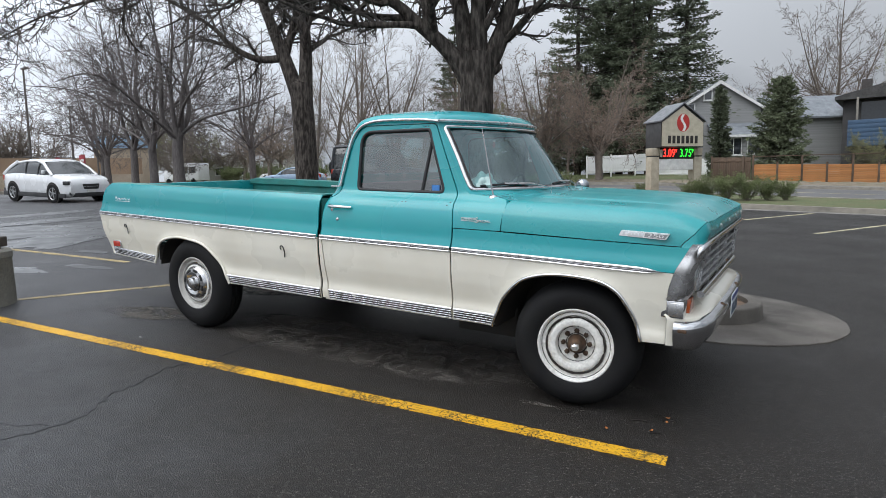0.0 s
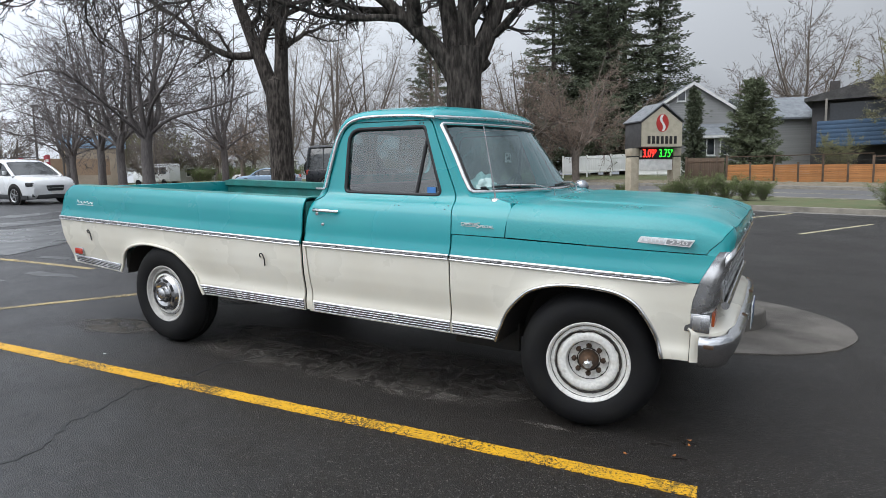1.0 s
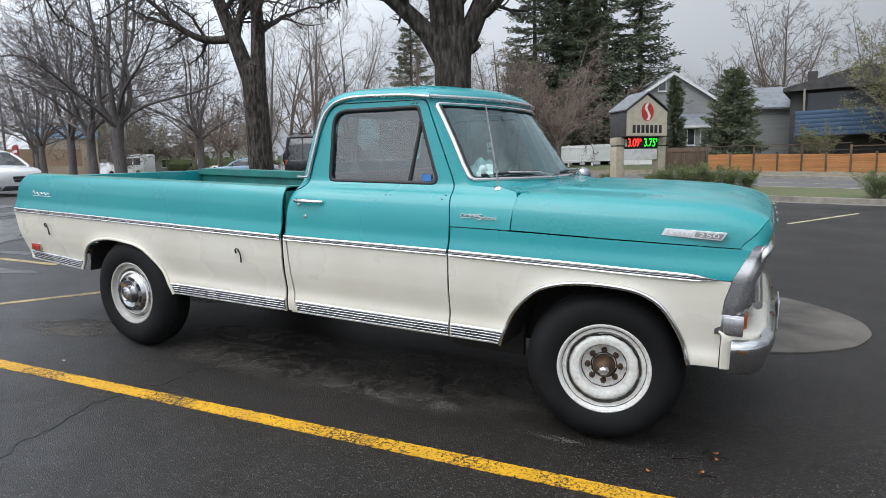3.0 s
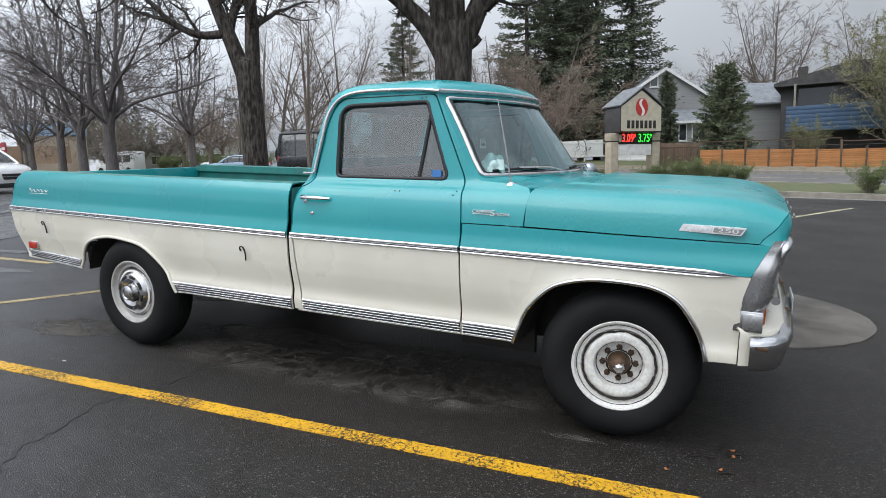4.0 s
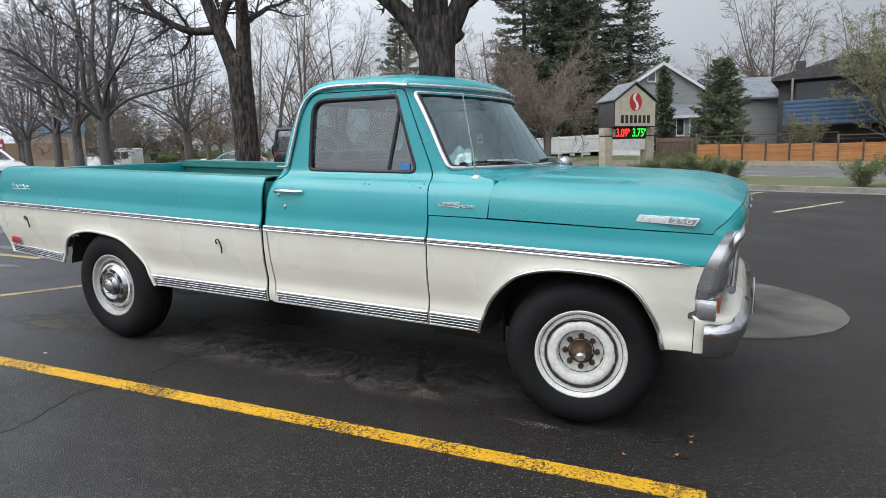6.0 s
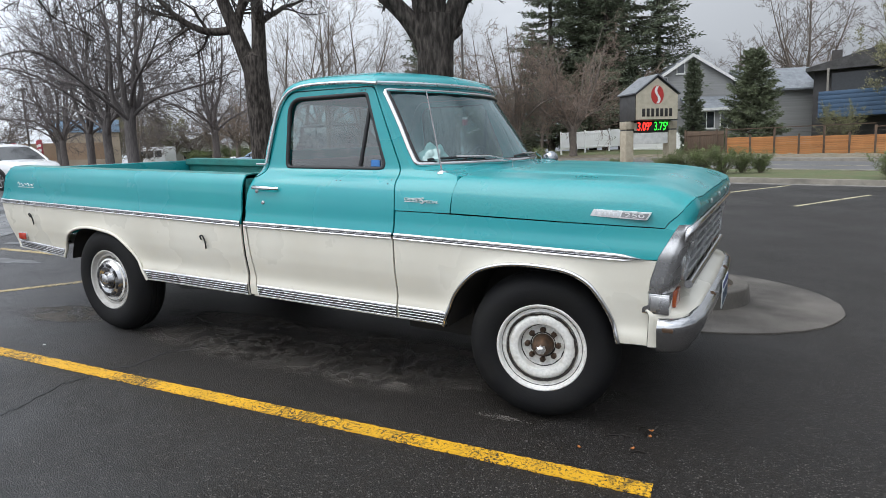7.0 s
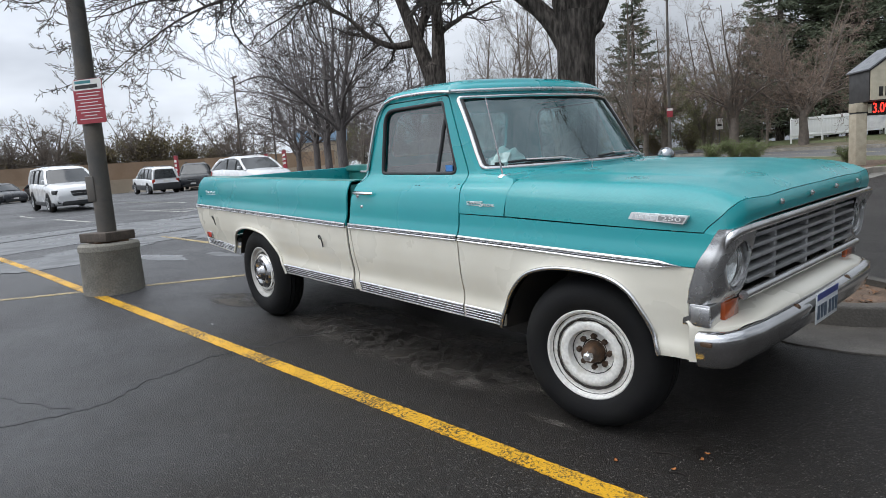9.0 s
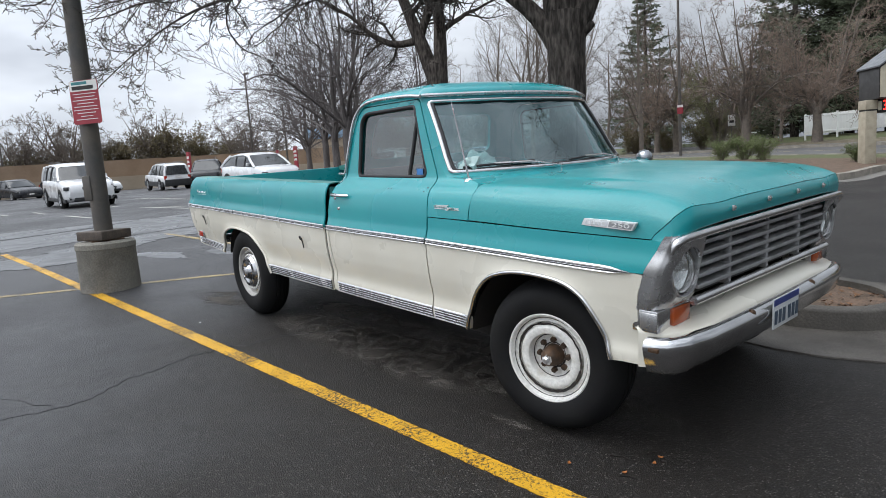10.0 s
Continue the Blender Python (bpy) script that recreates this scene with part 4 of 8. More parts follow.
# lamps at the corners
M["lampglass"] = glass("lamp_glass", (0.90, 0.92, 0.92), 0.04, 0.10)
M["reflector"] = mat("lamp_reflector", (0.86, 0.86, 0.85), 0.16, 1.0, bump=0.25, bscale=60, fine=0.1)
for s in (-1, 1):
    def bezel_pt(u, z):
        """u runs from the grille outwards and round the corner to the fender's edge."""
        xf = lerp([(0.73, 0.628), (0.80, 0.650), (0.90, 0.668), (1.0, 0.688), (1.05, 0.694)], z)
        xb = lerp([(0.72, 0.531), (0.80, 0.536), (0.902, 0.563), (1.03, 0.627), (1.06, 0.645)], z)
        side = half(xb, min(z, 1.03)) + 0.001
        y = lerp([(0, 0.70), (0.55, 0.885), (0.70, side - 0.022), (0.80, side - 0.006), (1, side)], u)
        x = lerp([(0, xf), (0.55, xf), (0.70, xf - 0.022), (0.80, xf + (xb - xf) * 0.48), (1, xb)], u)
        if z < 0.77:
            x -= (0.77 - z) * 0.25
        return x, s * y, z

    ys, zs = spread(0, 0.55, 26) + spread(0.55, 1, 14)[1:], spread(0.737, 1.048, 30)
    raw = sheet_mesh("lamp_bezel", bezel_pt, ys, zs, None, 0.012)
    hole = bmesh.new()
    bmesh.ops.create_cone(hole, cap_ends=True, segments=48, radius1=0.103, radius2=0.103, depth=0.4, matrix=pose(0.66, s * 0.806, 0.884, 0, 90, 0))
    bz = part("lamp_bezel", finish(carved(raw, [hole]), M["dullchrome"], 35), None, truck, "pitted chrome headlamp surround")
    xm = 0.640
    part("lamp_bucket", lathe("lamp_bucket", [(0.103, 0.020), (0.106, 0.022), (0.103, -0.03), (0.09, -0.06), (0.0, -0.06)], M["silver"], 40), None, bz, m=pose(xm, s * 0.806, 0.884, 0, 0, -90))
    lamp = part("headlight", lathe("headlight", [(0.0, 0.022), (0.03, 0.020), (0.06, 0.011), (0.082, -0.006), (0.086, -0.02)], M["lampglass"], 40), None, bz, "round sealed-beam headlight", m=pose(xm, s * 0.806, 0.884, 0, 0, -90))
    part("reflector", lathe("reflector", [(0.086, -0.018), (0.076, -0.030), (0.056, -0.044), (0.030, -0.052), (0.0, -0.055)], M["reflector"], 40), None, lamp)
    part("lamp_ring", lathe("lamp_ring", [(0.082, -0.012), (0.084, 0.004), (0.090, 0.008), (0.096, 0.0), (0.099, -0.02)], M["chrome"], 40), None, bz, m=pose(xm, s * 0.806, 0.884, 0, 0, -90))
    # parking lamp under it
    pk = box((0.50, min(s * 0.70, s * 0.956), 0.640), (0.618, max(s * 0.70, s * 0.954), 0.735), 0.005)
    pl = part("parking_lamp", pk, M["chrome"], truck, "chrome parking lamp housing")
    part("lens", box((0.56, min(s * 0.71, s * 0.845), 0.650), (0.630, max(s * 0.71, s * 0.845), 0.727), 0.006), M["amber"], pl, "amber lens")
    part("side_plate", box((0.538, min(s * 0.945, s * 0.961), 0.652), (0.618, max(s * 0.945, s * 0.961), 0.724), 0.004), M["dullchrome"], pl)

# cream apron and chrome bumper
def apron_pt(y, v):
    a = abs(y)
    front = lerp([(0, 0.725), (0.7, 0.715), (0.86, 0.69), (0.94, 0.645), (0.98, 0.59), (1.0, 0.535)], a)
    back = lerp([(0, 0.60), (0.9, 0.58), (0.97, 0.55), (1.0, 0.520)], a)
    t = min(1, v / 0.6)
    mid = [(0, 0.704), (0.3, 0.684), (0.6, 0.648), (0.75, 0.60), (1, 0.485)]
    end = [(0, 0.658), (0.3, 0.650), (0.6, 0.636), (0.75, 0.59), (1, 0.485)]
    k = min(1, max(0, (a - 0.45) / 0.35))
    k = k * k * (3 - 2 * k)
    return back + (front - back) * t - 0.03 * max(0, (v - 0.75) / 0.25) * (a < 0.97), y * 0.964, lerp(mid, v) * (1 - k) + lerp(end, v) * k


apron = sheet_mesh("apron", apron_pt, [-1, -0.99, -0.975, -0.955, -0.93, -0.89] + spread(-0.85, 0.85, 34) + [0.89, 0.93, 0.955, 0.975, 0.99, 1], spread(0, 1, 16), M["cream"], 0.008)
part("apron", apron, None, truck, "cream panel behind the bumper")


M["bumperchrome"] = mat("bumper_chrome", (0.66, 0.66, 0.67), 0.11, 1.0, col2=(0.55, 0.55, 0.55), scale=5, bscale=160, bump=0.04, fine=0.12, rvar=0.06)


def bumper_x(y):
    a = abs(y)
    return lerp([(0.0, 0.768), (0.5, 0.764), (0.75, 0.752), (0.88, 0.725), (0.95, 0.68), (0.985, 0.625), (1.0, 0.575)], a)


BSEC = [(-0.09, 0.618), (-0.078, 0.630), (-0.045, 0.633), (-0.016, 0.622), (-0.003, 0.606), (0.0, 0.590), (-0.006, 0.565), (-0.020, 0.525), (-0.036, 0.488), (-0.050, 0.474), (-0.068, 0.468)]
BY = [0, 0.2, 0.4, 0.55, 0.68, 0.75, 0.80, 0.84, 0.88, 0.91, 0.935, 0.955, 0.97, 0.982, 0.992, 1.0]
BY = [-y for y in BY[:0:-1]] + BY


def bumper_pt(y, k):
    dx, z = BSEC[k]
    a = abs(y)
    turn = min(1, max(0, (a - 0.80) / 0.2))
    x = bumper_x(y) + dx * (1 - turn)
    return max(x, 0.565), (y / a if a else 1) * (a + dx * turn * 0.9), z - 0.008 * turn


M["whiteplate"] = mat("plate_white", (0.62, 0.64, 0.64), 0.4, fine=0.2)
bumper = part("front_bumper", sheet_mesh("front_bumper", bumper_pt, BY, list(range(len(BSEC))), M["bumperchrome"], 0.006, smooth=60), None, truck, "chrome front bumper with scuffed end")
plate = part("licence_plate", box((0.772, -0.215, 0.505), (0.778, 0.085, 0.652), 0.002), M["whiteplate"], bumper, "blue and white licence plate")
M["plateblue"] = mat("plate_blue", (0.03, 0.05, 0.22), 0.4, fine=0.2)
M["plateink"] = mat("plate_ink", (0.05, 0.08, 0.12), 0.4, fine=0.2)
part("top_band", box((0.7775, -0.21, 0.618), (0.7805, 0.08, 0.648), 0), M["plateblue"], plate)
for k in range(6):
    y = -0.18 + k * 0.046 + (0.012 if k > 2 else -0.006)
    part("plate_bar", box((0.7775, y - 0.015, 0.525), (0.7805, y + 0.015, 0.592), 0), M["plateink"], plate)
for y in (-0.36, 0.36):
    part("bumper_bolt", lathe("bumper_bolt", [(0, 0.012), (0.012, 0.009), (0.018, 0)], M["rust"], 16), None, bumper, m=pose(bumper_x(y) - 0.022, y, 0.620, 50, 0, -90))
part("rust_scuff", box((0.60, -1.002, 0.575), (0.645, -0.985, 0.592), 0.003), M["rust"], bumper)

# cargo bed inside
bed = part("bed_floor", box((-4.60, -0.82, 0.74), (-1.97, 0.82, 0.755)), M["bedteal"], truck, "ribbed teal bed floor")
for k in range(9):
    y = -0.72 + 0.18 * k
    part("floor_rib", box((-4.58, y - 0.03, 0.754), (-1.99, y + 0.03, 0.768), 0.004), M["bedteal"], bed)
for s in (-1, 1):
    part("bed_inner_side", sheet_mesh("bed_inner_side", lambda x, v: (x, s * lerp([(0, 0.80), (0.55, 0.80), (0.62, 0.83), (0.86, 0.83), (0.9, 0.79), (1, 0.79)], v), 0.75 + (rail_z(x) - 0.756) * v), spread(-4.66, -1.96, 12), [0, 0.3, 0.55, 0.62, 0.8, 0.86, 0.9, 1], M["bedteal"], 0.008), None, truck)
    part("bed_rail", sheet_mesh("bed_rail", lambda x, v: (x, s * (bed_half(x, rail_z(x)) - 0.002 + (0.788 - bed_half(x, rail_z(x))) * v), rail_z(x) + 0.006 * math.sin(math.pi * v)), spread(-4.61, -1.955, 12), spread(0, 1, 5), M["bedteal"], 0.008), None, truck)
head = part("bed_bulkhead", box((-1.985, -0.93, 0.75), (-1.962, 0.93, 1.19), 0.004), M["bedteal"], truck)
part("bulkhead_rail", box((-2.03, -0.80, 1.165), (-1.962, 0.80, 1.212), 0.008), M["bedteal"], head)
part("bulkhead_rail", box((-2.03, -0.80, 0.98), (-1.975, 0.80, 1.01), 0.006), M["bedteal"], head)
for y in (-0.79, 0.72):
    part("stake_pocket", box((-2.06, y, 0.76), (-1.975, y + 0.075, 1.218), 0.006), M["bedteal"], head)
gate = part("tailgate", box((-4.70, -0.88, 0.60), (-4.665, 0.88, 1.215), 0.012), M["teal"], truck, "teal and cream tailgate")
part("tailgate_panel", box((-4.704, -0.84, 0.62), (-4.699, 0.84, 0.90), 0.002), M["cream"], gate)
part("rear_bumper", box((-4.80, -0.84, 0.50), (-4.70, 0.84, 0.60), 0.02), M["dullchrome"], truck)

# badges, marker lamp, hooks
M["badgemetal"] = mat("bright_badge_plating", (0.86, 0.86, 0.86), 0.3, 0.3, fine=0.05)
y0 = 0.9715 * narrow(0.38) + 0.002
M["brightfield"] = mat("pale_badge_field", (0.66, 0.68, 0.70), 0.4, 0.0, fine=0.1)
badge = part("model_badge", prism(round_poly([(0.252, 1.073), (0.268, 1.104), (0.525, 1.098), (0.505, 1.064)], 0.004), -(y0 + 0.008), -(y0 - 0.012)), M["badgemetal"], hood, "bright model badge reading 250")
part("badge_field", prism([(0.272, 1.0785), (0.28, 1.0985), (0.392, 1.0955), (0.386, 1.0745)], -(y0 + 0.0095), -(y0 + 0.006)), M["brightfield"], badge)
part("badge_field", prism([(0.392, 1.0745), (0.398, 1.0955), (0.515, 1.0925), (0.500, 1.069)], -(y0 + 0.0095), -(y0 + 0.006)), mat("badge_grey", (0.34, 0.345, 0.35), 0.4, 0.3), badge)
letters("badge_number", "250", 0.026, 0.001, M["badgemetal"], badge, pose(0.452, -(y0 + 0.0105), 1.0825, 90, 0.0, 0) @ pose(0, 0, 0, 0, 0, -1.5), width=0.085)
for k in range(5):
    part("badge_bar", box((0.288 + 0.019 * k, -(y0 + 0.0115), 1.080), (0.300 + 0.019 * k, -(y0 + 0.009), 1.093)), M["badgemetal"], badge)
yc = half(-0.66, 1.108)
script = part("fender_script", box((-0.752, -(yc + 0.006), 1.098), (-0.655, -(yc - 0.004), 1.101), 0.001), M["badgemetal"], cab, "bright lettering reading Camper Special")
letters("lettering", "CAMPER", 0.022, 0.004, M["badgemetal"], script, pose(-0.702, -(yc + 0.003), 1.112, 90, 0, 0), width=0.10)
letters("lettering", "S", 0.046, 0.004, M["badgemetal"], script, pose(-0.640, -(yc + 0.006), 1.106, 90, 0, 0), width=0.022)
letters("lettering", "PECIAL", 0.020, 0.004, M["badgemetal"], script, pose(-0.585, -(yc + 0.004), 1.102, 90, 0, 0), width=0.085)
for p0, p1, n, tall in (((-4.50, 1.098), (-4.27, 1.092), 6, 0.034),):
    yb = bed_half(-4.4, 1.1)
    sc = part("bed_script", box((p0[0], -(yb + 0.004), 1.070), (p1[0], -(yb - 0.006), 1.075), 0.001), M["badgemetal"], truck, "bright script badge")
    curl = [(p0[0] + (p1[0] - p0[0]) * k / 40, -(yb + 0.002), 1.094 + 0.004 * math.sin(k * 0.35) + 0.010 * math.sin(k * 0.8) * (1.6 if k < 6 else 0.8)) for k in range(41)]
    part("script_stroke", tubes("script_stroke", [rod(curl, 0.0028)], M["badgemetal"], 6), None, sc)
ym = bed_half(-4.52, 0.66)
marker = part("side_marker", box((-4.575, -(ym + 0.014), 0.632), (-4.455, -(ym - 0.01), 0.695), 0.006), M["dullchrome"], truck, "red rear side marker lamp")
part("lens", box((-4.568, -(ym + 0.020), 0.638), (-4.462, -(ym + 0.008), 0.689), 0.006), M["redlens"], marker)
for hx, hz in ((-4.30, 0.82), (-2.29, 0.775)):
    yh = bed_half(hx, hz)
    pts = smooth_path([(hx - 0.038, -(yh + 0.004), hz + 0.012), (hx - 0.030, -(yh + 0.018), hz + 0.036), (hx - 0.008, -(yh + 0.022), hz + 0.044), (hx + 0.008, -(yh + 0.02), hz + 0.024), (hx + 0.012, -(yh + 0.014), hz - 0.012), (hx + 0.004, -(yh + 0.006), hz - 0.045)], 5)
    part("tie_hook", tubes("tie_hook", [rod(pts, 0.0046)], M["black"], 8), None, truck, "dark bent tie-down hook")

# aerial, wipers, mirror
aer = part("aerial", lathe("aerial", [(0.0, 0.016), (0.012, 0.014), (0.026, 0.005), (0.030, -0.004)], M["chrome"], 20, "z"), None, truck, "chrome aerial", m=pose(-0.59, -0.845, 1.246))
part("aerial_rod", tubes("aerial_rod", [[((0, 0, 0.010), 0.0055), ((-0.03, -0.02, 0.21), 0.0045), ((-0.065, -0.043, 0.435), 0.003)]], M["bright"], 8), None, aer)
for y_p, y_t in ((-0.23, -0.60), (0.45, 0.06)):
    a, b = Vector(ws(y_p, 1.29, 0.05)), Vector(ws(y_t, 1.325, 0.018))
    mid = (a + b) / 2 + Vector((0.02, 0, 0.016))
    wiper = part("wiper", tubes("wiper", [rod([a - Vector((0, 0, 0.04)), a, mid, b], 0.0055)], M["dullchrome"], 6), None, truck, "worn wiper arm and blade")
    c, d = Vector(ws(y_t - 0.16, 1.312, 0.014)), Vector(ws(y_t + 0.24, 1.325, 0.014))
    part("blade", tubes("blade", [rod([c, Vector(ws(y_t, 1.320, 0.014)), d], 0.007)], M["black"], 6), None, wiper)
mir = part("door_mirror", lathe("door_mirror", [(0.0, 0.055), (0.03, 0.048), (0.052, 0.028), (0.062, 0.0), (0.058, -0.02), (0.0, -0.03)], mat("old_mirror_chrome", (0.42, 0.44, 0.46), 0.2, 1.0, fine=0.2), 28, "z"), None, truck, "round chrome mirror head", m=pose(-0.60, 0.93, 1.262))
part("mirror_arm", tubes("mirror_arm", [rod([(-0.60, 0.93, 1.25), (-0.62, 0.92, 1.15)], 0.012)], M["chrome"], 8), None, truck)

# cab inside
seat = part("bench_seat", box((-1.72, -0.72, 0.62), (-1.18, 0.72, 0.86), 0.05, 3), M["seat"], truck, "dark vinyl bench seat")
part("backrest", box((-1.86, -0.72, 0.80), (-1.70, 0.72, 1.30), 0.05, 3), M["seat"], seat)
dash = part("dashboard", box((-0.98, -0.82, 1.02), (-0.66, 0.82, 1.235), 0.03, 3), M["black"], truck, "dark dashboard")
wheel_path = [(-1.02 + 0.075 * math.cos(a), 0.36 + 0.19 * math.sin(a), 1.19 + 0.17 * math.cos(a)) for a in spread(0, 2 * math.pi, 32)]
part("steering_wheel", tubes("steering_wheel", [rod(wheel_path, 0.011), rod([(-1.095, 0.36, 1.02), (-1.02, 0.36, 1.19), (-0.945, 0.36, 1.36)], 0.009), rod([(-1.02, 0.36, 1.19), (-0.8, 0.36, 1.10)], 0.016)], M["black"], 8), None, truck)
part("cab_floor", box((-1.93, -0.93, 0.50), (-0.5, 0.93, 0.53)), M["under"], truck)
part("firewall", box((-0.54, -0.84, 0.50), (-0.51, 0.84, 1.14)), M["under"], truck)

# underneath
chassis = part("chassis_frame", box((-4.62, -0.50, 0.42), (0.50, -0.38, 0.58), 0.01), M["under"], truck, "dirty steel frame rails")
part("frame_rail", box((-4.62, 0.38, 0.42), (0.50, 0.50, 0.58), 0.01), M["under"], chassis)
for x in (-4.4, -3.0, -1.6, -0.3, 0.45):
    part("cross_member", box((x - 0.05, -0.40, 0.43), (x + 0.05, 0.40, 0.56), 0.01), M["under"], chassis)
part("engine_pan", box((-0.75, -0.42, 0.30), (0.45, 0.42, 0.62), 0.05), M["under"], chassis)
for s in (-1, 1):
    part("splash_shield", box((-0.95, min(s * 0.60, s * 0.64), 0.28), (-0.50, max(s * 0.60, s * 0.64), 0.60), 0.008), M["under"], chassis)
part("gearbox", box((-1.6, -0.2, 0.32), (-0.2, 0.2, 0.56), 0.05), M["under"], chassis)
part("fuel_tank", box((-2.75, -0.86, 0.46), (-2.05, -0.55, 0.72), 0.03), M["under"], chassis)
part("exhaust", tubes("exhaust", [rod([(-0.2, 0.3, 0.38), (-2.2, 0.42, 0.36), (-3.1, 0.56, 0.44), (-4.6, 0.62, 0.45)], 0.028)], M["under"], 8), None, chassis)
part("rear_axle", tubes("rear_axle", [[((-3.327, -0.85, 0.39), 0.045), ((-3.327, -0.2, 0.39), 0.05), ((-3.327, 0.0, 0.39), 0.14), ((-3.327, 0.2, 0.39), 0.05), ((-3.327, 0.85, 0.39), 0.045)]], M["under"], 12), None, chassis)
part("front_axle", tubes("front_axle", [rod([(0.0, -0.75, 0.36), (0.0, 0.75, 0.36)], 0.04)], M["under"], 8), None, chassis)

# wheels
TYRE = [(0.212, -0.002), (0.222, 0.008), (0.245, 0.022), (0.29, 0.030), (0.322, 0.024), (0.343, 0.010), (0.357, -0.006), (0.368, -0.024), (0.377, -0.042), (0.381, -0.056), (0.373, -0.057), (0.373, -0.062),
        (0.383, -0.064), (0.386, -0.088), (0.377, -0.090), (0.377, -0.098), (0.387, -0.100), (0.386, -0.128), (0.376, -0.130), (0.376, -0.138), (0.385, -0.14), (0.383, -0.158), (0.366, -0.186), (0.30, -0.216), (0.22, -0.19)]
RIM = [(0.226, 0.002), (0.228, 0.010), (0.222, 0.014), (0.214, 0.011), (0.208, -0.002), (0.204, -0.012), (0.198, -0.016), (0.190, -0.014), (0.184, -0.012), (0.178, -0.022), (0.176, -0.06), (0.174, -0.10)]
DISC = [(0.171, -0.060), (0.171, -0.024), (0.166, -0.012), (0.156, -0.004), (0.144, -0.002), (0.130, -0.004), (0.121, -0.007), (0.116, -0.018), (0.112, -0.042), (0.106, -0.056), (0.096, -0.060), (0.060, -0.060), (0.050, -0.058)]


def flake_shade_ring(r, wide, deep, seed):
    """A ragged dark ring: bare, rusted metal where paint has flaked, also shade painted in a recess."""
    rng = random.Random(seed)
    verts, faces, n = [], [], 96
    a0, a1 = 0.0, 0.0
    for k in range(n):
        a0, a1 = a0 * 0.6 + rng.uniform(0, wide) * 0.6, a1 * 0.6 + rng.uniform(0, wide) * 0.6
        a = 2 * math.pi * k / n
        c, s = math.cos(a), math.sin(a)
        verts += [((r - a0) * c, deep, (r - a0) * s), ((r + a1) * c, deep - 0.002, (r + a1) * s)]
    for k in range(n):
        j = (k + 1) % n
        faces.append((2 * k, 2 * j, 2 * j + 1, 2 * k + 1))
    return mesh_of("flake_shade_ring", verts, faces, M["flake_shade"], 0)


M["rimgrey"] = mat("dull_wheel_paint", (0.50, 0.49, 0.46), 0.45, col2=(0.36, 0.345, 0.32), scale=14, bscale=90, fine=0.3)
M["capchrome"] = mat("hub_cap_metal", (0.55, 0.55, 0.56), 0.2, 1.0, col2=(0.40, 0.39, 0.38), scale=12, bump=0.04, bscale=120, fine=0.3, rvar=0.1)
M["flake_shade"] = mat("bare_metal_and_shade", (0.014, 0.013, 0.012), 0.7, col2=(0.03, 0.02, 0.015), scale=20, fine=0.4)


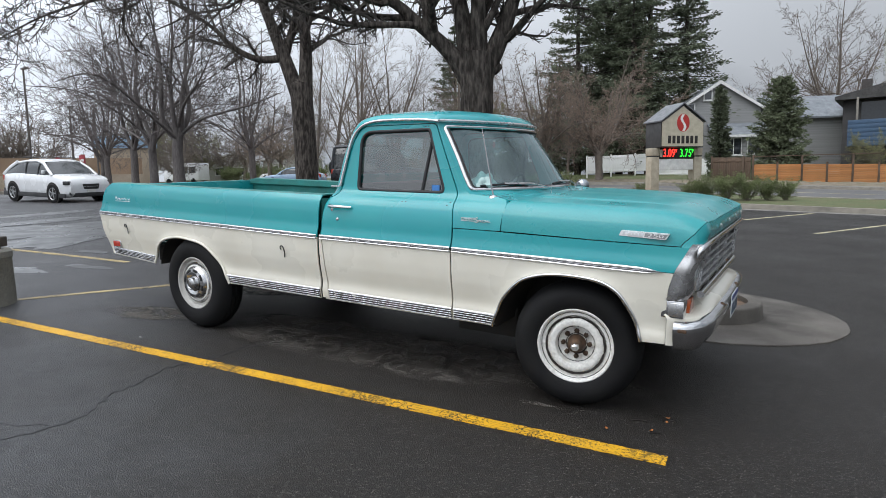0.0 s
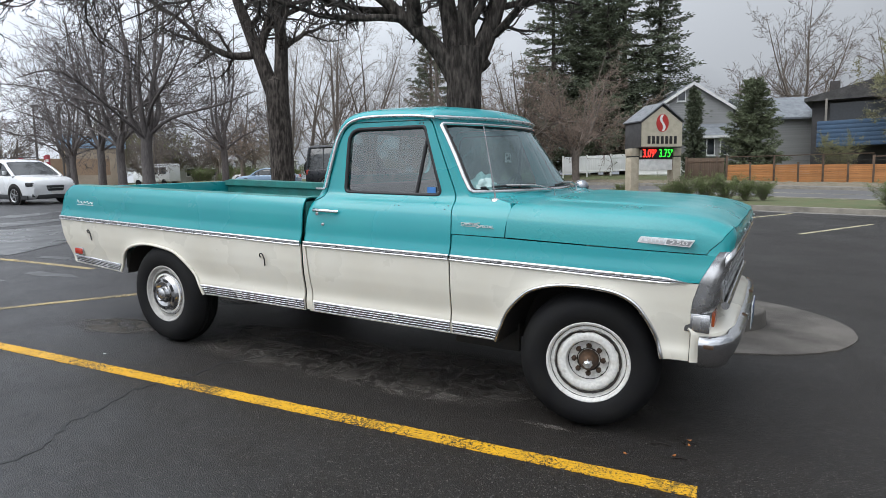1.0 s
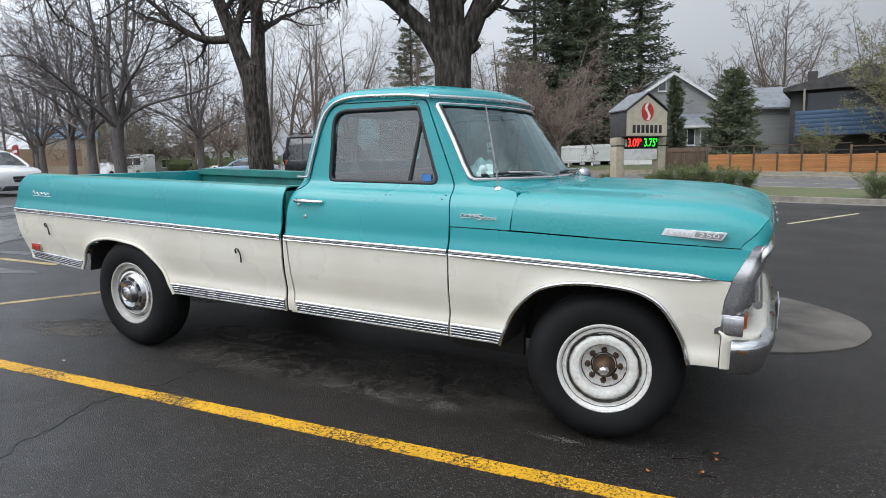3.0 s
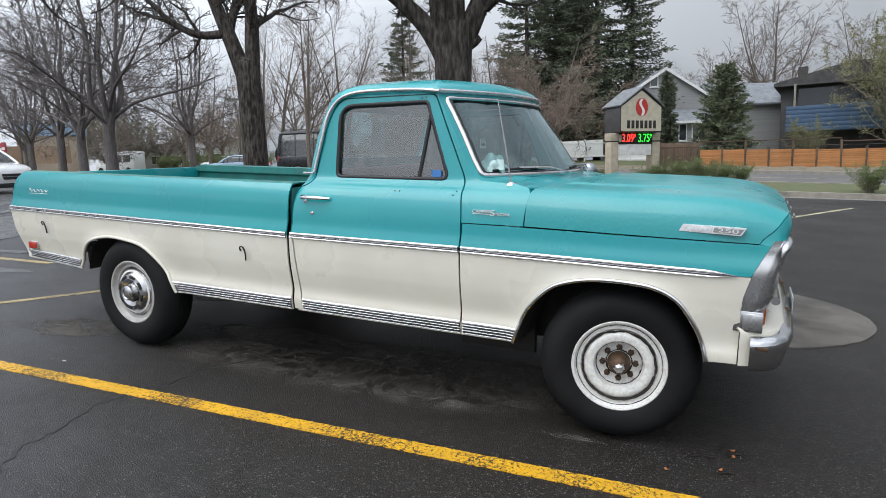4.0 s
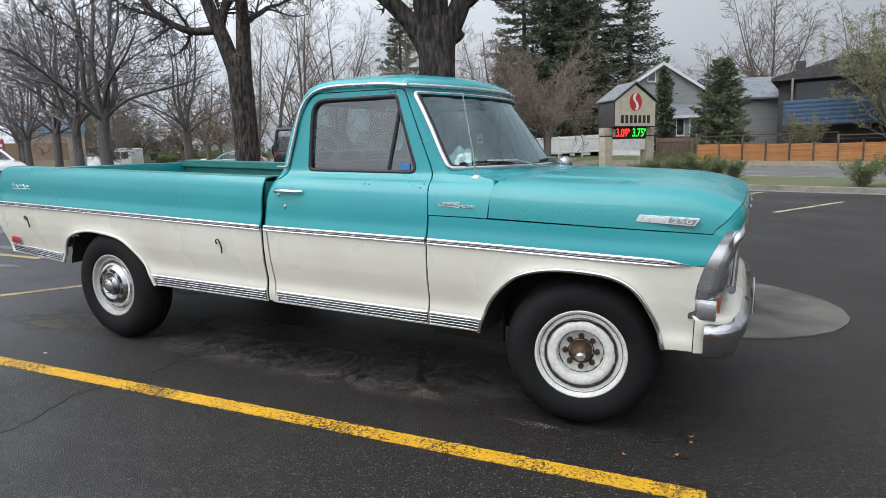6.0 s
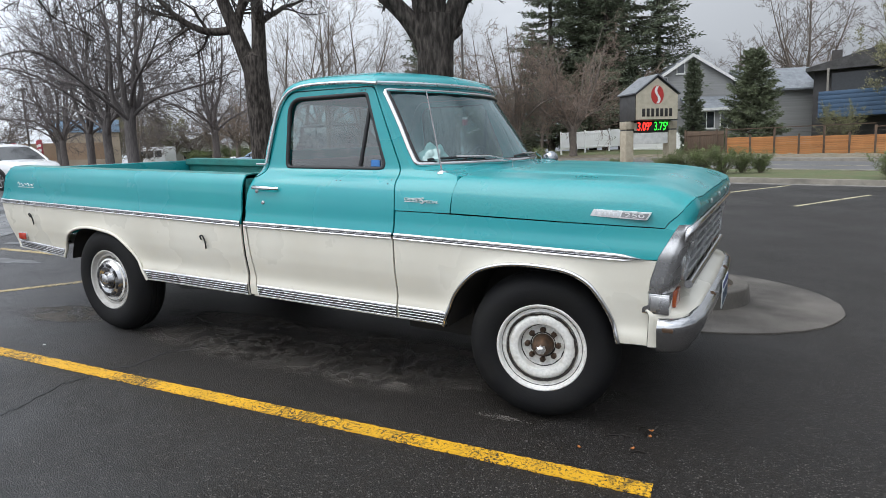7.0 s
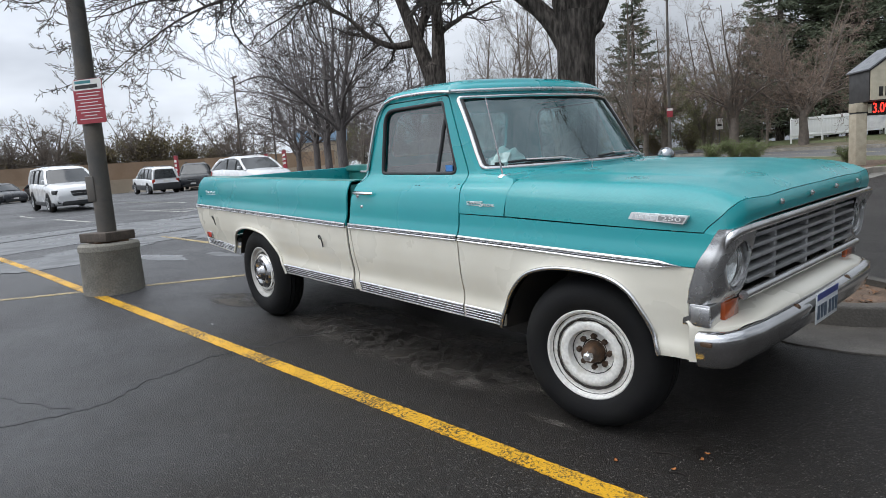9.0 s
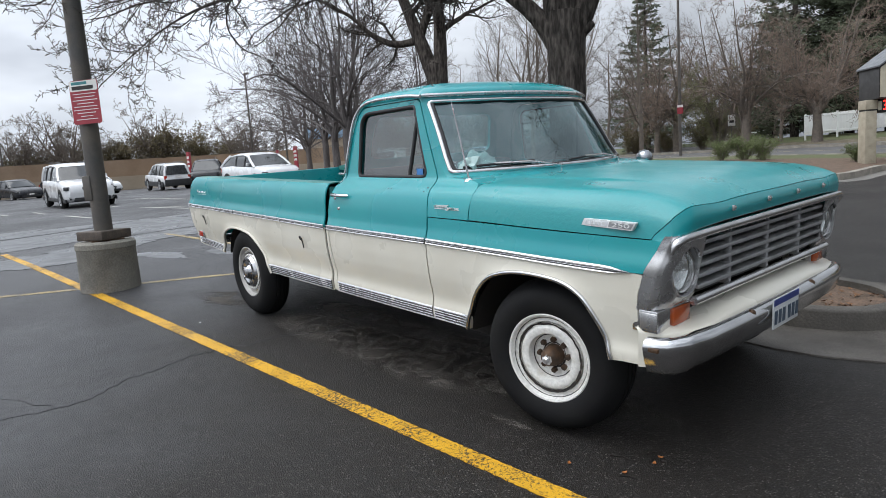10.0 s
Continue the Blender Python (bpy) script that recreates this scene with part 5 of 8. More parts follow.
def wheel(x, y, turned, rear):
    """y: the tyre's outer face; turned: the side it faces."""
    grow = 1.12 if rear else 1.012
    w = part("wheel", lathe("tyre", [(0.212 + (r - 0.212) * grow, -s) for r, s in TYRE], M["rubber"], 72), None, truck, "black tyre on a worn steel wheel" if not rear else "black tyre on a steel wheel with chrome cap", m=pose(x, y, 0.401 if rear else 0.3885, 0, 37 if rear else 11, (180 if turned > 0 else 0) + (0 if rear else 10)))
    rim = part("rim", lathe("rim", [(r, -s) for r, s in RIM], M["rimgrey" if rear else "rimwhite"], 64), None, w, "pale painted steel rim")
    disc = part("wheel_disc", lathe("wheel_disc", [(r, -s) for r, s in DISC], M["rimwhite"], 64), None, w)
    part("rim_well", lathe("rim_well", [(0.195, 0.095), (0.168, 0.10), (0.05, 0.10)], M["black"], 40), None, w)
    if not rear:
        part("flake_shade_ring", flake_shade_ring(0.1725, 0.0075, 0.006, 5), None, w, "dark flaked gap in the wheel's paint")
        part("flake_shade_ring", flake_shade_ring(0.203, 0.0022, 0.0095, 6), None, w)
        # dark ring painted in as the shade line of the lug recess
        part("flake_shade_ring", flake_shade_ring(0.110, 0.004, 0.044, 7), None, w)
        part("flake_shade_ring", flake_shade_ring(0.062, 0.005, 0.0585, 8), None, w)
        for k in range(8):
            a = 2 * math.pi * (k + 0.5) / 8 + 0.2
            part("disc_rib", box((-0.012, -0.004, 0.066), (0.012, 0.012, 0.108), 0.006), M["rimwhite"], disc, m=pose(0, 0.056, 0, 0, math.degrees(a), 0))
        for k in range(8):
            a = 2 * math.pi * k / 8 + 0.2
            part("lug_nut", lathe("lug_nut", [(0.0, -0.012), (0.010, -0.012), (0.0155, -0.004), (0.0155, 0.014)], M["rust"], 6, smooth=20), None, disc, m=pose(0.079 * math.cos(a), 0.046, 0.079 * math.sin(a)))
        hub = part("wheel_hub", lathe("wheel_hub", [(0.0, -0.035), (0.018, -0.034), (0.026, -0.022), (0.034, -0.016), (0.043, -0.006), (0.050, 0.02), (0.057, 0.062)], M["rust"], 32), None, disc, "rusty hub")
        part("grease_cap", lathe("grease_cap", [(0.0, -0.016), (0.010, -0.018), (0.021, -0.009), (0.028, 0.006)], M["dullchrome"], 7, smooth=20), None, hub, m=pose(0.002, -0.028, -0.002))
    else:
        cap = part("hub_cap", lathe("hub_cap", [(0.0, -0.058), (0.030, -0.057), (0.038, -0.052), (0.042, -0.056), (0.052, -0.050), (0.058, -0.028), (0.066, -0.014), (0.076, -0.016), (0.098, -0.026), (0.128, -0.020), (0.142, -0.004), (0.150, 0.006), (0.164, 0.008), (0.172, 0.020)], M["capchrome"], 48), None, w, "polished hub cap with dark slots")
        part("cap_ring", flake_shade_ring(0.064, 0.004, -0.017, 9), None, cap, "dark ring round the cap's middle")
        for k in range(8):
            a = 2 * math.pi * k / 8 + 0.4
            part("cap_slot", box((-0.026, -0.0285, 0.102), (0.026, -0.016, 0.122), 0.003), M["black"], cap, m=pose(0, 0, 0, 0, math.degrees(a), 0))
    return w


wheel(0.016, -0.93, -1, False)
wheel(0.0, 0.93, 1, False)
wheel(-3.395, -0.992, -1, True)
wheel(-3.327, 0.955, 1, True)

bag = bmesh.new()
bmesh.ops.create_icosphere(bag, subdivisions=4, radius=1.0)
for v in bag.verts:
    n = noise.noise(v.co * 2.2) * 0.25 + noise.noise(v.co * 6) * 0.1
    v.co = Vector((v.co.x * 0.09, v.co.y * 0.19, max(-0.5, v.co.z) * 0.105)) * (1 + n)
ob = new("cloth_bundle", bm_mesh("cloth_bundle", bag, M["cloth"]))
ob.matrix_basis = SLOPE @ pose(-0.80, -0.58, 1.287, 0, 0, 24)
tagged(ob, "crumpled pale cloth bundle lying on the dashboard", "cloth")


# ---- car park details ----
def patch(name, x0, x1, y0, y1, h, material, label, category, nx=24, ny=6, rough=0.0, seed=1, skirt=0.3):
    """A piece of ground, h metres over the sheet, with its sides carried down."""
    us, vs = spread(x0, x1, nx), spread(y0, y1, ny)
    rng = random.Random(seed)

    def fn(x, y):
        edge = x in (x0, x1) or y in (y0, y1)
        return spot(x, y, h + (0 if edge else rng.uniform(0, rough)))
    verts, faces = sheet(fn, us, vs)
    n = len(vs)
    ring = [i * n for i in range(len(us))] + [(len(us) - 1) * n + k for k in range(1, n)] + [i * n + n - 1 for i in range(len(us) - 2, -1, -1)] + [k for k in range(n - 2, 0, -1)]
    base = len(verts)
    verts += [verts[i] - Vector((0, 0, skirt)) for i in ring]
    for k in range(len(ring)):
        j = (k + 1) % len(ring)
        faces.append((ring[k], ring[j], base + j, base + k))
    bm = bmesh.new()
    bv = [bm.verts.new(v) for v in verts]
    for f in faces:
        bm.faces.new([bv[i] for i in f])
    return setting(name, bm_mesh(name, bm, material), Matrix(), label, category)


def ribbon(name, pts, width, h, material, label, category, jag=0.0, seed=1, n=1):
    """A flat band along spots of the ground, with slightly ragged edges."""
    rng = random.Random(seed)
    path = []
    for a, b in zip(pts, pts[1:]):
        for k in range(n):
            t = k / n
            path.append((a[0] + (b[0] - a[0]) * t, a[1] + (b[1] - a[1]) * t))
    path.append(pts[-1])
    verts, faces = [], []
    for i, (x, y) in enumerate(path):
        ax, ay = path[max(i - 1, 0)]
        bx, by = path[min(i + 1, len(path) - 1)]
        d = math.hypot(bx - ax, by - ay) or 1
        nx, ny = -(by - ay) / d, (bx - ax) / d
        w = width[i] if isinstance(width, list) else width
        for sgn in (-1, 1):
            o = sgn * (w / 2 + rng.uniform(-jag, jag))
            verts.append(spot(x + nx * o, y + ny * o, h))
            verts.append(spot(x + nx * o, y + ny * o, -0.01))
    for i in range(len(path) - 1):
        a, b = i * 4, i * 4 + 4
        faces += [(a, b, b + 2, a + 2), (a, a + 1, b + 1, b), (a + 2, b + 2, b + 3, a + 3)]
    return setting(name, mesh_of(name, verts, faces, material, 30), Matrix(), label, category)


ribbon("parking_line", [(-10.8, -2.215), (-6.6, -1.895), (-5.2, -1.785), (0.645, -1.328)], 0.102, 0.004, M["yellow"], "worn bright yellow parking line", "parking line", 0.0035, 3, 300)
for k, (a, b) in enumerate((((-7.1, -3.6), (-4.75, 0.85)), ((-10.6, 0.36), (-7.1, 0.66)), ((-13.6, -6.4), (-10.9, -2.3)))):
    ribbon("parking_line", [a, b], 0.09, 0.0035, M["fadedyellow"], "faded yellow parking line", "parking line", 0.006, 5 + k, 20)
for k, (a, b) in enumerate((((-0.30, 12.45), (1.12, 15.5)), ((1.22, 10.1), (2.75, 13.2)), ((3.4, 8.6), (5.2, 12.2)), ((-24.5, -0.1), (-16.8, 0.5)), ((-23.2, 2.2), (-16.5, 2.95)), ((-19.4, 2.6), (-17.0, 3.9)),
                             ((-30.5, -1.5), (-24.0, -0.9)), ((-28, 4.2), (-22, 4.9)))):
    ribbon("parking_line", [a, b], 0.10, 0.0035, M["whiteline"] if a[0] < -16 else M["paleline"], "faded pale parking line far off", "parking line", 0.006, 15 + k, 12)

M["crack"] = mat("crack_filler", (0.012, 0.012, 0.013), 0.55, bscale=120, fine=0.3)
rng = random.Random(4)
crack_pts = [(-2.75, -4.6), (-2.6, -3.9), (-2.49, -3.3), (-2.46, -3.05), (-2.36, -2.78), (-2.36, -2.55), (-2.55, -2.28), (-2.58, -2.1), (-2.68, -1.8), (-2.66, -1.55), (-2.57, -1.38), (-2.6, -1.15), (-2.45, -0.9), (-2.3, -0.7)]
wob = []
for a, b in zip(crack_pts, crack_pts[1:]):
    for k in range(6):
        t = k / 6
        wob.append((a[0] + (b[0] - a[0]) * t + rng.uniform(-0.016, 0.016), a[1] + (b[1] - a[1]) * t + rng.uniform(-0.01, 0.01)))
ribbon("asphalt_crack", wob, [rng.uniform(0.008, 0.025) for _ in wob], 0.0025, M["crack"], "dark crack running across the asphalt", "crack", 0.002, 6)
wob2 = [(-2.36 - 0.09 * k + rng.uniform(-0.02, 0.02), -2.72 - 0.045 * k + rng.uniform(-0.02, 0.02)) for k in range(22)]
ribbon("asphalt_crack", wob2, [rng.uniform(0.004, 0.010) for _ in wob2], 0.0025, M["crack"], "thin dark crack in the asphalt", "crack", 0.002, 7)

# standing water
M["puddle"] = mat("puddle_water", (0.05, 0.052, 0.055), 0.33, col2=(0.036, 0.036, 0.036), scale=2, fine=0.1, rvar=0.12, spec=0.7)


def puddle(cx, cy, rx, ry, turn, seed, name="puddle", label="shallow rain puddle mirroring the sky", category="puddle", h=0.0028):
    rng = random.Random(seed)
    ph = [rng.uniform(0, 6.28) for _ in range(5)]
    pts, n = [], 56
    for k in range(n):
        a = 2 * math.pi * k / n
        r = 1 + 0.16 * math.sin(2 * a + ph[0]) + 0.13 * math.sin(3 * a + ph[1]) + 0.09 * math.sin(5 * a + ph[2]) + 0.06 * math.sin(9 * a + ph[3]) + 0.04 * math.sin(14 * a + ph[4])
        x, y = rx * r * math.cos(a), ry * r * math.sin(a)
        c, s = math.cos(radians(turn)), math.sin(radians(turn))
        pts.append(spot(cx + x * c - y * s, cy + x * s + y * c, h))
    me = mesh_of(name, pts + [spot(cx, cy, h)], [(k, (k + 1) % n, n) for k in range(n)], M["puddle"], 30)
    setting(name, me, Matrix(), label, category)


for args in ((-12.4, 0.2, 1.15, 5.2, 8, 1), (-9.4, -1.5, 0.75, 1.5, 12, 41), (-10.6, 1.2, 0.8, 2.2, 6, 42), (-14.5, -2.5, 0.9, 3.0, 10, 43), (-14.6, 2.8, 0.5, 2.6, 14, 2), (-10.2, 1.6, 0.3, 1.2, 30, 12), (-7.9, -0.55, 0.55, 0.22, 20, 3), (-7.2, 0.15, 0.35, 0.12, 10, 4), (-8.6, -2.9, 0.5, 0.28, 15, 5), (-9.6, -2.0, 0.6, 0.12, 5, 6),
             (-17.2, 4.6, 0.4, 1.8, 12, 7), (-8.4, 0.95, 0.4, 0.1, 12, 9), (-11.2, -3.6, 0.4, 1.3, 20, 10)):
    puddle(*args)

# the island beside the pickup: concrete apron, kerb ring, mulch
AX = radians(-2.0)


def isl(u, v):
    c, s = math.cos(AX), math.sin(AX)
    return 0.25 + u * c - v * s, 2.02 + u * s + v * c


def nose_outline(front, hw, back, n=20):
    pts = [(back, -hw)]
    for k in range(n + 1):
        a = -math.pi / 2 + math.pi * k / n
        pts.append((front - hw * 1.15 + hw * 1.15 * math.cos(a), hw * math.sin(a)))
    return pts + [(back, hw)]


def slab(name, outline_uv, h, material, label, category, bevel=0.0, low=-0.05):
    poly = [isl(u, v) for u, v in outline_uv]
    bm = prism(poly, low, h, "z")
    if bevel:
        bmesh.ops.bevel(bm, geom=[e for e in bm.edges if abs(e.verts[0].co.z - h) < 1e-5 and abs(e.verts[1].co.z - h) < 1e-5], offset=bevel, segments=3, profile=0.5, affect="EDGES")
    return setting(name, bm_mesh(name, bm, material, 35), SLOPE.copy(), label, category)


rag = random.Random(9)
slab("island_apron", [(u + rag.uniform(-0.007, 0.007), v + rag.uniform(-0.007, 0.007)) for u, v in nose_outline(1.28, 1.10, -1.2, 60)], 0.012, M["wetconcrete"], "stained concrete apron round the island's nose", "pavement", 0.004)
ring_o, ring_i = nose_outline(0.60, 0.60, -9.0, 18), nose_outline(0.45, 0.45, -8.85, 18)
M["islandkerb"] = mat("island_kerb_concrete", (0.115, 0.102, 0.086), 0.7, col2=(0.050, 0.045, 0.038), scale=2.2, bump=0.4, bscale=70, fine=0.5)
kerb_bm = bmesh.new()
lo_o = [kerb_bm.verts.new((*isl(*p), -0.05)) for p in ring_o]
hi_o = [kerb_bm.verts.new((*isl(p[0] - (0.025 if p[0] > 0 else 0), p[1] * 0.96), 0.15)) for p in ring_o]
hi_i = [kerb_bm.verts.new((*isl(*p), 0.15)) for p in ring_i]
lo_i = [kerb_bm.verts.new((*isl(*p), 0.0)) for p in ring_i]
for A, B in ((lo_o, hi_o), (hi_o, hi_i), (hi_i, lo_i)):
    for k in range(len(A)):
        j = (k + 1) % len(A)
        kerb_bm.faces.new((A[k], A[j], B[j], B[k]))
bmesh.ops.bevel(kerb_bm, geom=[e for e in kerb_bm.edges if all(v in hi_o for v in e.verts)], offset=0.02, segments=3, profile=0.5, affect="EDGES")
setting("island_kerb", bm_mesh("island_kerb", kerb_bm, M["islandkerb"], 35), SLOPE.copy(), "weathered raised concrete island kerb", "kerb")
slab("island_mulch", nose_outline(0.455, 0.455, -8.9, 18), 0.10, M["mulch"], "brown mulch and fallen leaves in the island", "planting bed")

# planting strip with the price sign, street, far side
patch("planter", -60, -3.0, 13.0, 19.4, 0.12, M["mulch"], "mulched planting strip by the street", "planting bed", 40, 8, 0.05, 2)
patch("grass_strip", -3.0, 60, 16.3, 19.4, 0.12, M["lawn"], "short green grass strip by the street", "lawn", 40, 6, 0.05, 3)
for pts in ([(-60, 12.92), (-3.4, 12.92), (-3.05, 13.05), (-2.93, 13.4), (-2.93, 15.6), (-2.6, 16.1), (-2.1, 16.22), (60, 16.22)],):
    path = []
    for a, b in zip(pts, pts[1:]):
        m_ = max(1, int(math.dist(a, b) / 3))
        path += [(a[0] + (b[0] - a[0]) * k / m_, a[1] + (b[1] - a[1]) * k / m_) for k in range(m_)]
    ribbon("kerb", path + [pts[-1]], 0.17, 0.15, M["kerb"], "pale concrete kerb of the planting strip", "kerb")
    ribbon("gutter", [(x + (0.25 if -3.2 < x < -2.5 and y < 16 else 0), y - 0.28) for x, y in path + [pts[-1]]], 0.4, 0.005, M["concrete"], "concrete gutter along the kerb", "gutter")
patch("lawn_strip", -80, 80, 19.4, 21.8, 0.10, M["lawn"], "short spring grass strip beside the street", "lawn", 60, 4, 0.04, 4)
patch("road", -120, 120, 22.0, 33.0, 0.03, M["road"], "grey asphalt street", "road", 50, 4)
ribbon("road_kerb", [(x, 21.9) for x in range(-100, 101, 5)], 0.2, 0.13, M["kerb"], "concrete street kerb", "kerb")
ribbon("road_kerb", [(x, 33.1) for x in range(-100, 101, 5)], 0.2, 0.16, M["kerb"], "concrete street kerb", "kerb")
ribbon("pavement", [(x, 34.2) for x in range(-100, 101, 5)], 1.6, 0.17, M["concrete"], "pale concrete pavement", "pavement")
ribbon("road_line", [(x, 27.4) for x in range(-100, 101, 5)], 0.12, 0.036, M["paleline"], "faded centre line on the street", "road marking")
patch("far_lawn", -120, 120, 35.0, 75.0, 0.05, M["lawn"], "patchy grass verge beyond the street", "lawn", 50, 20, 0.12, 5)
patch("bare_soil", -14, 12, 35.4, 41.5, 0.16, M["soil"], "bare soil and rubble on the verge", "soil", 60, 16, 0.16, 6)

# dried mud washed out under the pickup, grit and twigs
def mud_mat():
    m = mat("dried_mud", (0.115, 0.103, 0.09), 0.9, col2=(0.07, 0.062, 0.054), scale=4, bump=0.3, bscale=90, fine=0.5)
    n, l = m.node_tree.nodes, m.node_tree.links
    co, a, r = n.new("ShaderNodeTexCoord"), n.new("ShaderNodeTexNoise"), n.new("ShaderNodeMapRange")
    a.inputs["Scale"].default_value, a.inputs["Detail"].default_value, a.inputs["Roughness"].default_value = 4.5, 9, 0.7
    l.new(co.outputs["Object"], a.inputs["Vector"])
    r.inputs["From Min"].default_value, r.inputs["From Max"].default_value, r.inputs["To Max"].default_value = 0.39, 0.53, 0.82
    l.new(a.outputs["Fac"], r.inputs["Value"])
    mid, far, fade, both = n.new("ShaderNodeVectorMath"), n.new("ShaderNodeVectorMath"), n.new("ShaderNodeMapRange"), n.new("ShaderNodeMath")
    mid.operation, far.operation, both.operation = "MULTIPLY_ADD", "LENGTH", "MULTIPLY"
    mid.inputs[1].default_value, mid.inputs[2].default_value = (1, 1, 0), (-0.5, -0.5, 0)
    l.new(co.outputs["Generated"], mid.inputs[0])
    l.new(mid.outputs[0], far.inputs[0])
    fade.inputs["From Min"].default_value, fade.inputs["From Max"].default_value = 0.48, 0.26
    l.new(far.outputs["Value"], fade.inputs["Value"])
    l.new(r.outputs[0], both.inputs[0])
    l.new(fade.outputs[0], both.inputs[1])
    l.new(both.outputs[0], n["Principled BSDF"].inputs["Alpha"])
    return m


M["mud"] = mud_mat()
wet_one, M["puddle"] = M["puddle"], M["mud"]
for args in ((-1.75, -0.74, 1.7, 0.30, 3, 31), (-2.55, -0.80, 0.9, 0.30, -8, 32), (-1.0, -0.42, 1.5, 0.32, 2, 38), (-2.7, -0.35, 0.8, 0.2, 10, 39), (-4.2, -0.9, 0.6, 0.22, 25, 35), (-3.9, 0.5, 0.8, 0.3, 30, 36), (-0.20, -1.0, 0.16, 0.035, 8, 41), (-1.35, -0.80, 1.0, 0.20, -3, 42)):
    puddle(*args, name="mud_stain", label="pale dried mud stain on the asphalt", category="stain", h=0.0022)
M["puddle"] = wet_one
rng = random.Random(21)
gv, gf = [], []
for k in range(3000):
    x, y = (rng.gauss(-1.2, 0.7), rng.gauss(-0.75, 0.25)) if k < 1000 else (rng.uniform(-6, 2.4), rng.uniform(-3.4, -0.6))
    r = rng.uniform(0.0012, 0.0034)
    b = len(gv)
    p = SLOPE @ Vector((x, y, 0))
    gv += [p + Vector((r, 0, 0.001)), p + Vector((-r * 0.5, r * 0.8, 0.001)), p + Vector((-r * 0.6, -r * 0.7, 0.001)), p + Vector((0, 0, r * 1.1))]
    gf += [(b, b + 1, b + 3), (b + 1, b + 2, b + 3), (b + 2, b, b + 3)]
M["grit"] = mat("grit", (0.16, 0.145, 0.125), 0.85, col2=(0.08, 0.073, 0.066), scale=60, fine=0.3)
ob = new("loose_grit", mesh_of("loose_grit", gv, gf, M["grit"], 0))
tagged(ob, "pale grit and crumbs scattered on the asphalt", "grit", "", "stuff")
M["wettwig"] = mat("wet_twig_bark", (0.018, 0.014, 0.011), 0.7, col2=(0.010, 0.008, 0.007), scale=20, spec=0.3)
for k, (x, y, a, ln) in enumerate(((0.42, -0.92, 15, 0.11), (0.50, -0.79, 70, 0.05), (0.53, -0.84, 100, 0.05), (0.53, -1.04, 20, 0.07), (0.58, -0.83, -30, 0.04))):
    c, s = math.cos(radians(a)), math.sin(radians(a))
    pth = [((-ln / 2, 0, 0.004), 0.0046), ((-ln / 5, 0.004, 0.005), 0.0042), ((0, 0.012, 0.005), 0.004), ((ln / 2, 0, 0.004), 0.0028)]
    ob = new("fallen_twig", tubes("fallen_twig", [pth], M["wettwig"], 6))
    ob.matrix_basis = lie(x, y, a)
    tagged(ob, "small brown twig lying on the asphalt", "twig", "twigs by the front wheel")

# single leaves and a scrap of paper on the open asphalt
M["orangeleaf"] = mat("orange_leaf", (0.36, 0.13, 0.03), 0.7, col2=(0.22, 0.075, 0.02), scale=30, fine=0.4)
M["paper"] = mat("white_paper", (0.70, 0.70, 0.68), 0.8, scale=30, fine=0.2)


def curled(name, ln, wd, lift, material):
    """A thin curled oval: a leaf or a scrap."""
    return sheet_mesh(name, lambda u, v: (ln * u, wd * v * math.sqrt(max(0.0, 1 - u * u)), 0.002 + lift * (u * u + 0.5 * v * v)), spread(-1, 1, 8), spread(-1, 1, 4), material, 0.0006)


LEAF = curled("fallen_leaf", 0.013, 0.008, 0.006, M["orangeleaf"])
for x, y, turn in ((0.545, -0.80, 20), (0.552, -0.865, 110), (0.50, -1.02, 60), (0.28, -1.12, 140)):
    ob = new("fallen_leaf", LEAF)
    ob.matrix_basis = lie(x, y, turn)
    tagged(ob, "small orange-brown leaf lying on the wet asphalt", "leaf", "single leaves on the asphalt")
ob = new("paper_scrap", curled("paper_scrap", 0.015, 0.007, 0.003, M["paper"]))
ob.matrix_basis = lie(-3.54, -1.445, 15)
tagged(ob, "small white paper scrap beside the yellow line", "litter")

# fallen leaves in the island and against its kerb
rng = random.Random(33)
lv, lf = [], []
for k in range(900):
    u = rng.uniform(-5.0, 0.42)
    if k < 700:
        v, z = rng.uniform(-0.42, 0.42), 0.104
        if u > 0.0 and math.hypot(u / 0.45, v / 0.45) > 0.95:
            continue
    else:
        v, z = rng.choice((-1, 1)) * (0.61 + abs(rng.gauss(0, 0.06))), 0.016
        u = rng.uniform(-3.0, -0.1)
    x, y = isl(u, v)
    p = SLOPE @ Vector((x, y, z))
    a, r = rng.uniform(0, 6.28), rng.uniform(0.012, 0.032)
    d = Vector((math.cos(a), math.sin(a), rng.uniform(0, 0.35)))
    s = Vector((-math.sin(a), math.cos(a), rng.uniform(-0.3, 0.5))) * 0.55
    b = len(lv)
    lv += [p - d * r + Vector((0, 0, 0.012)), p + s * r + Vector((0, 0, 0.004)), p + d * r + Vector((0, 0, 0.016)), p - s * r + Vector((0, 0, 0.012))]
    lf.append((b, b + 1, b + 2, b + 3))
M["deadleaf"] = mat("dead_leaves", (0.22, 0.105, 0.045), 0.8, col2=(0.09, 0.052, 0.03), scale=14, fine=0.4)
ob = new("fallen_leaves", mesh_of("fallen_leaves", lv, lf, M["deadleaf"], 0))
tagged(ob, "brown fallen leaves in the island and along its kerb", "leaves", "", "stuff")


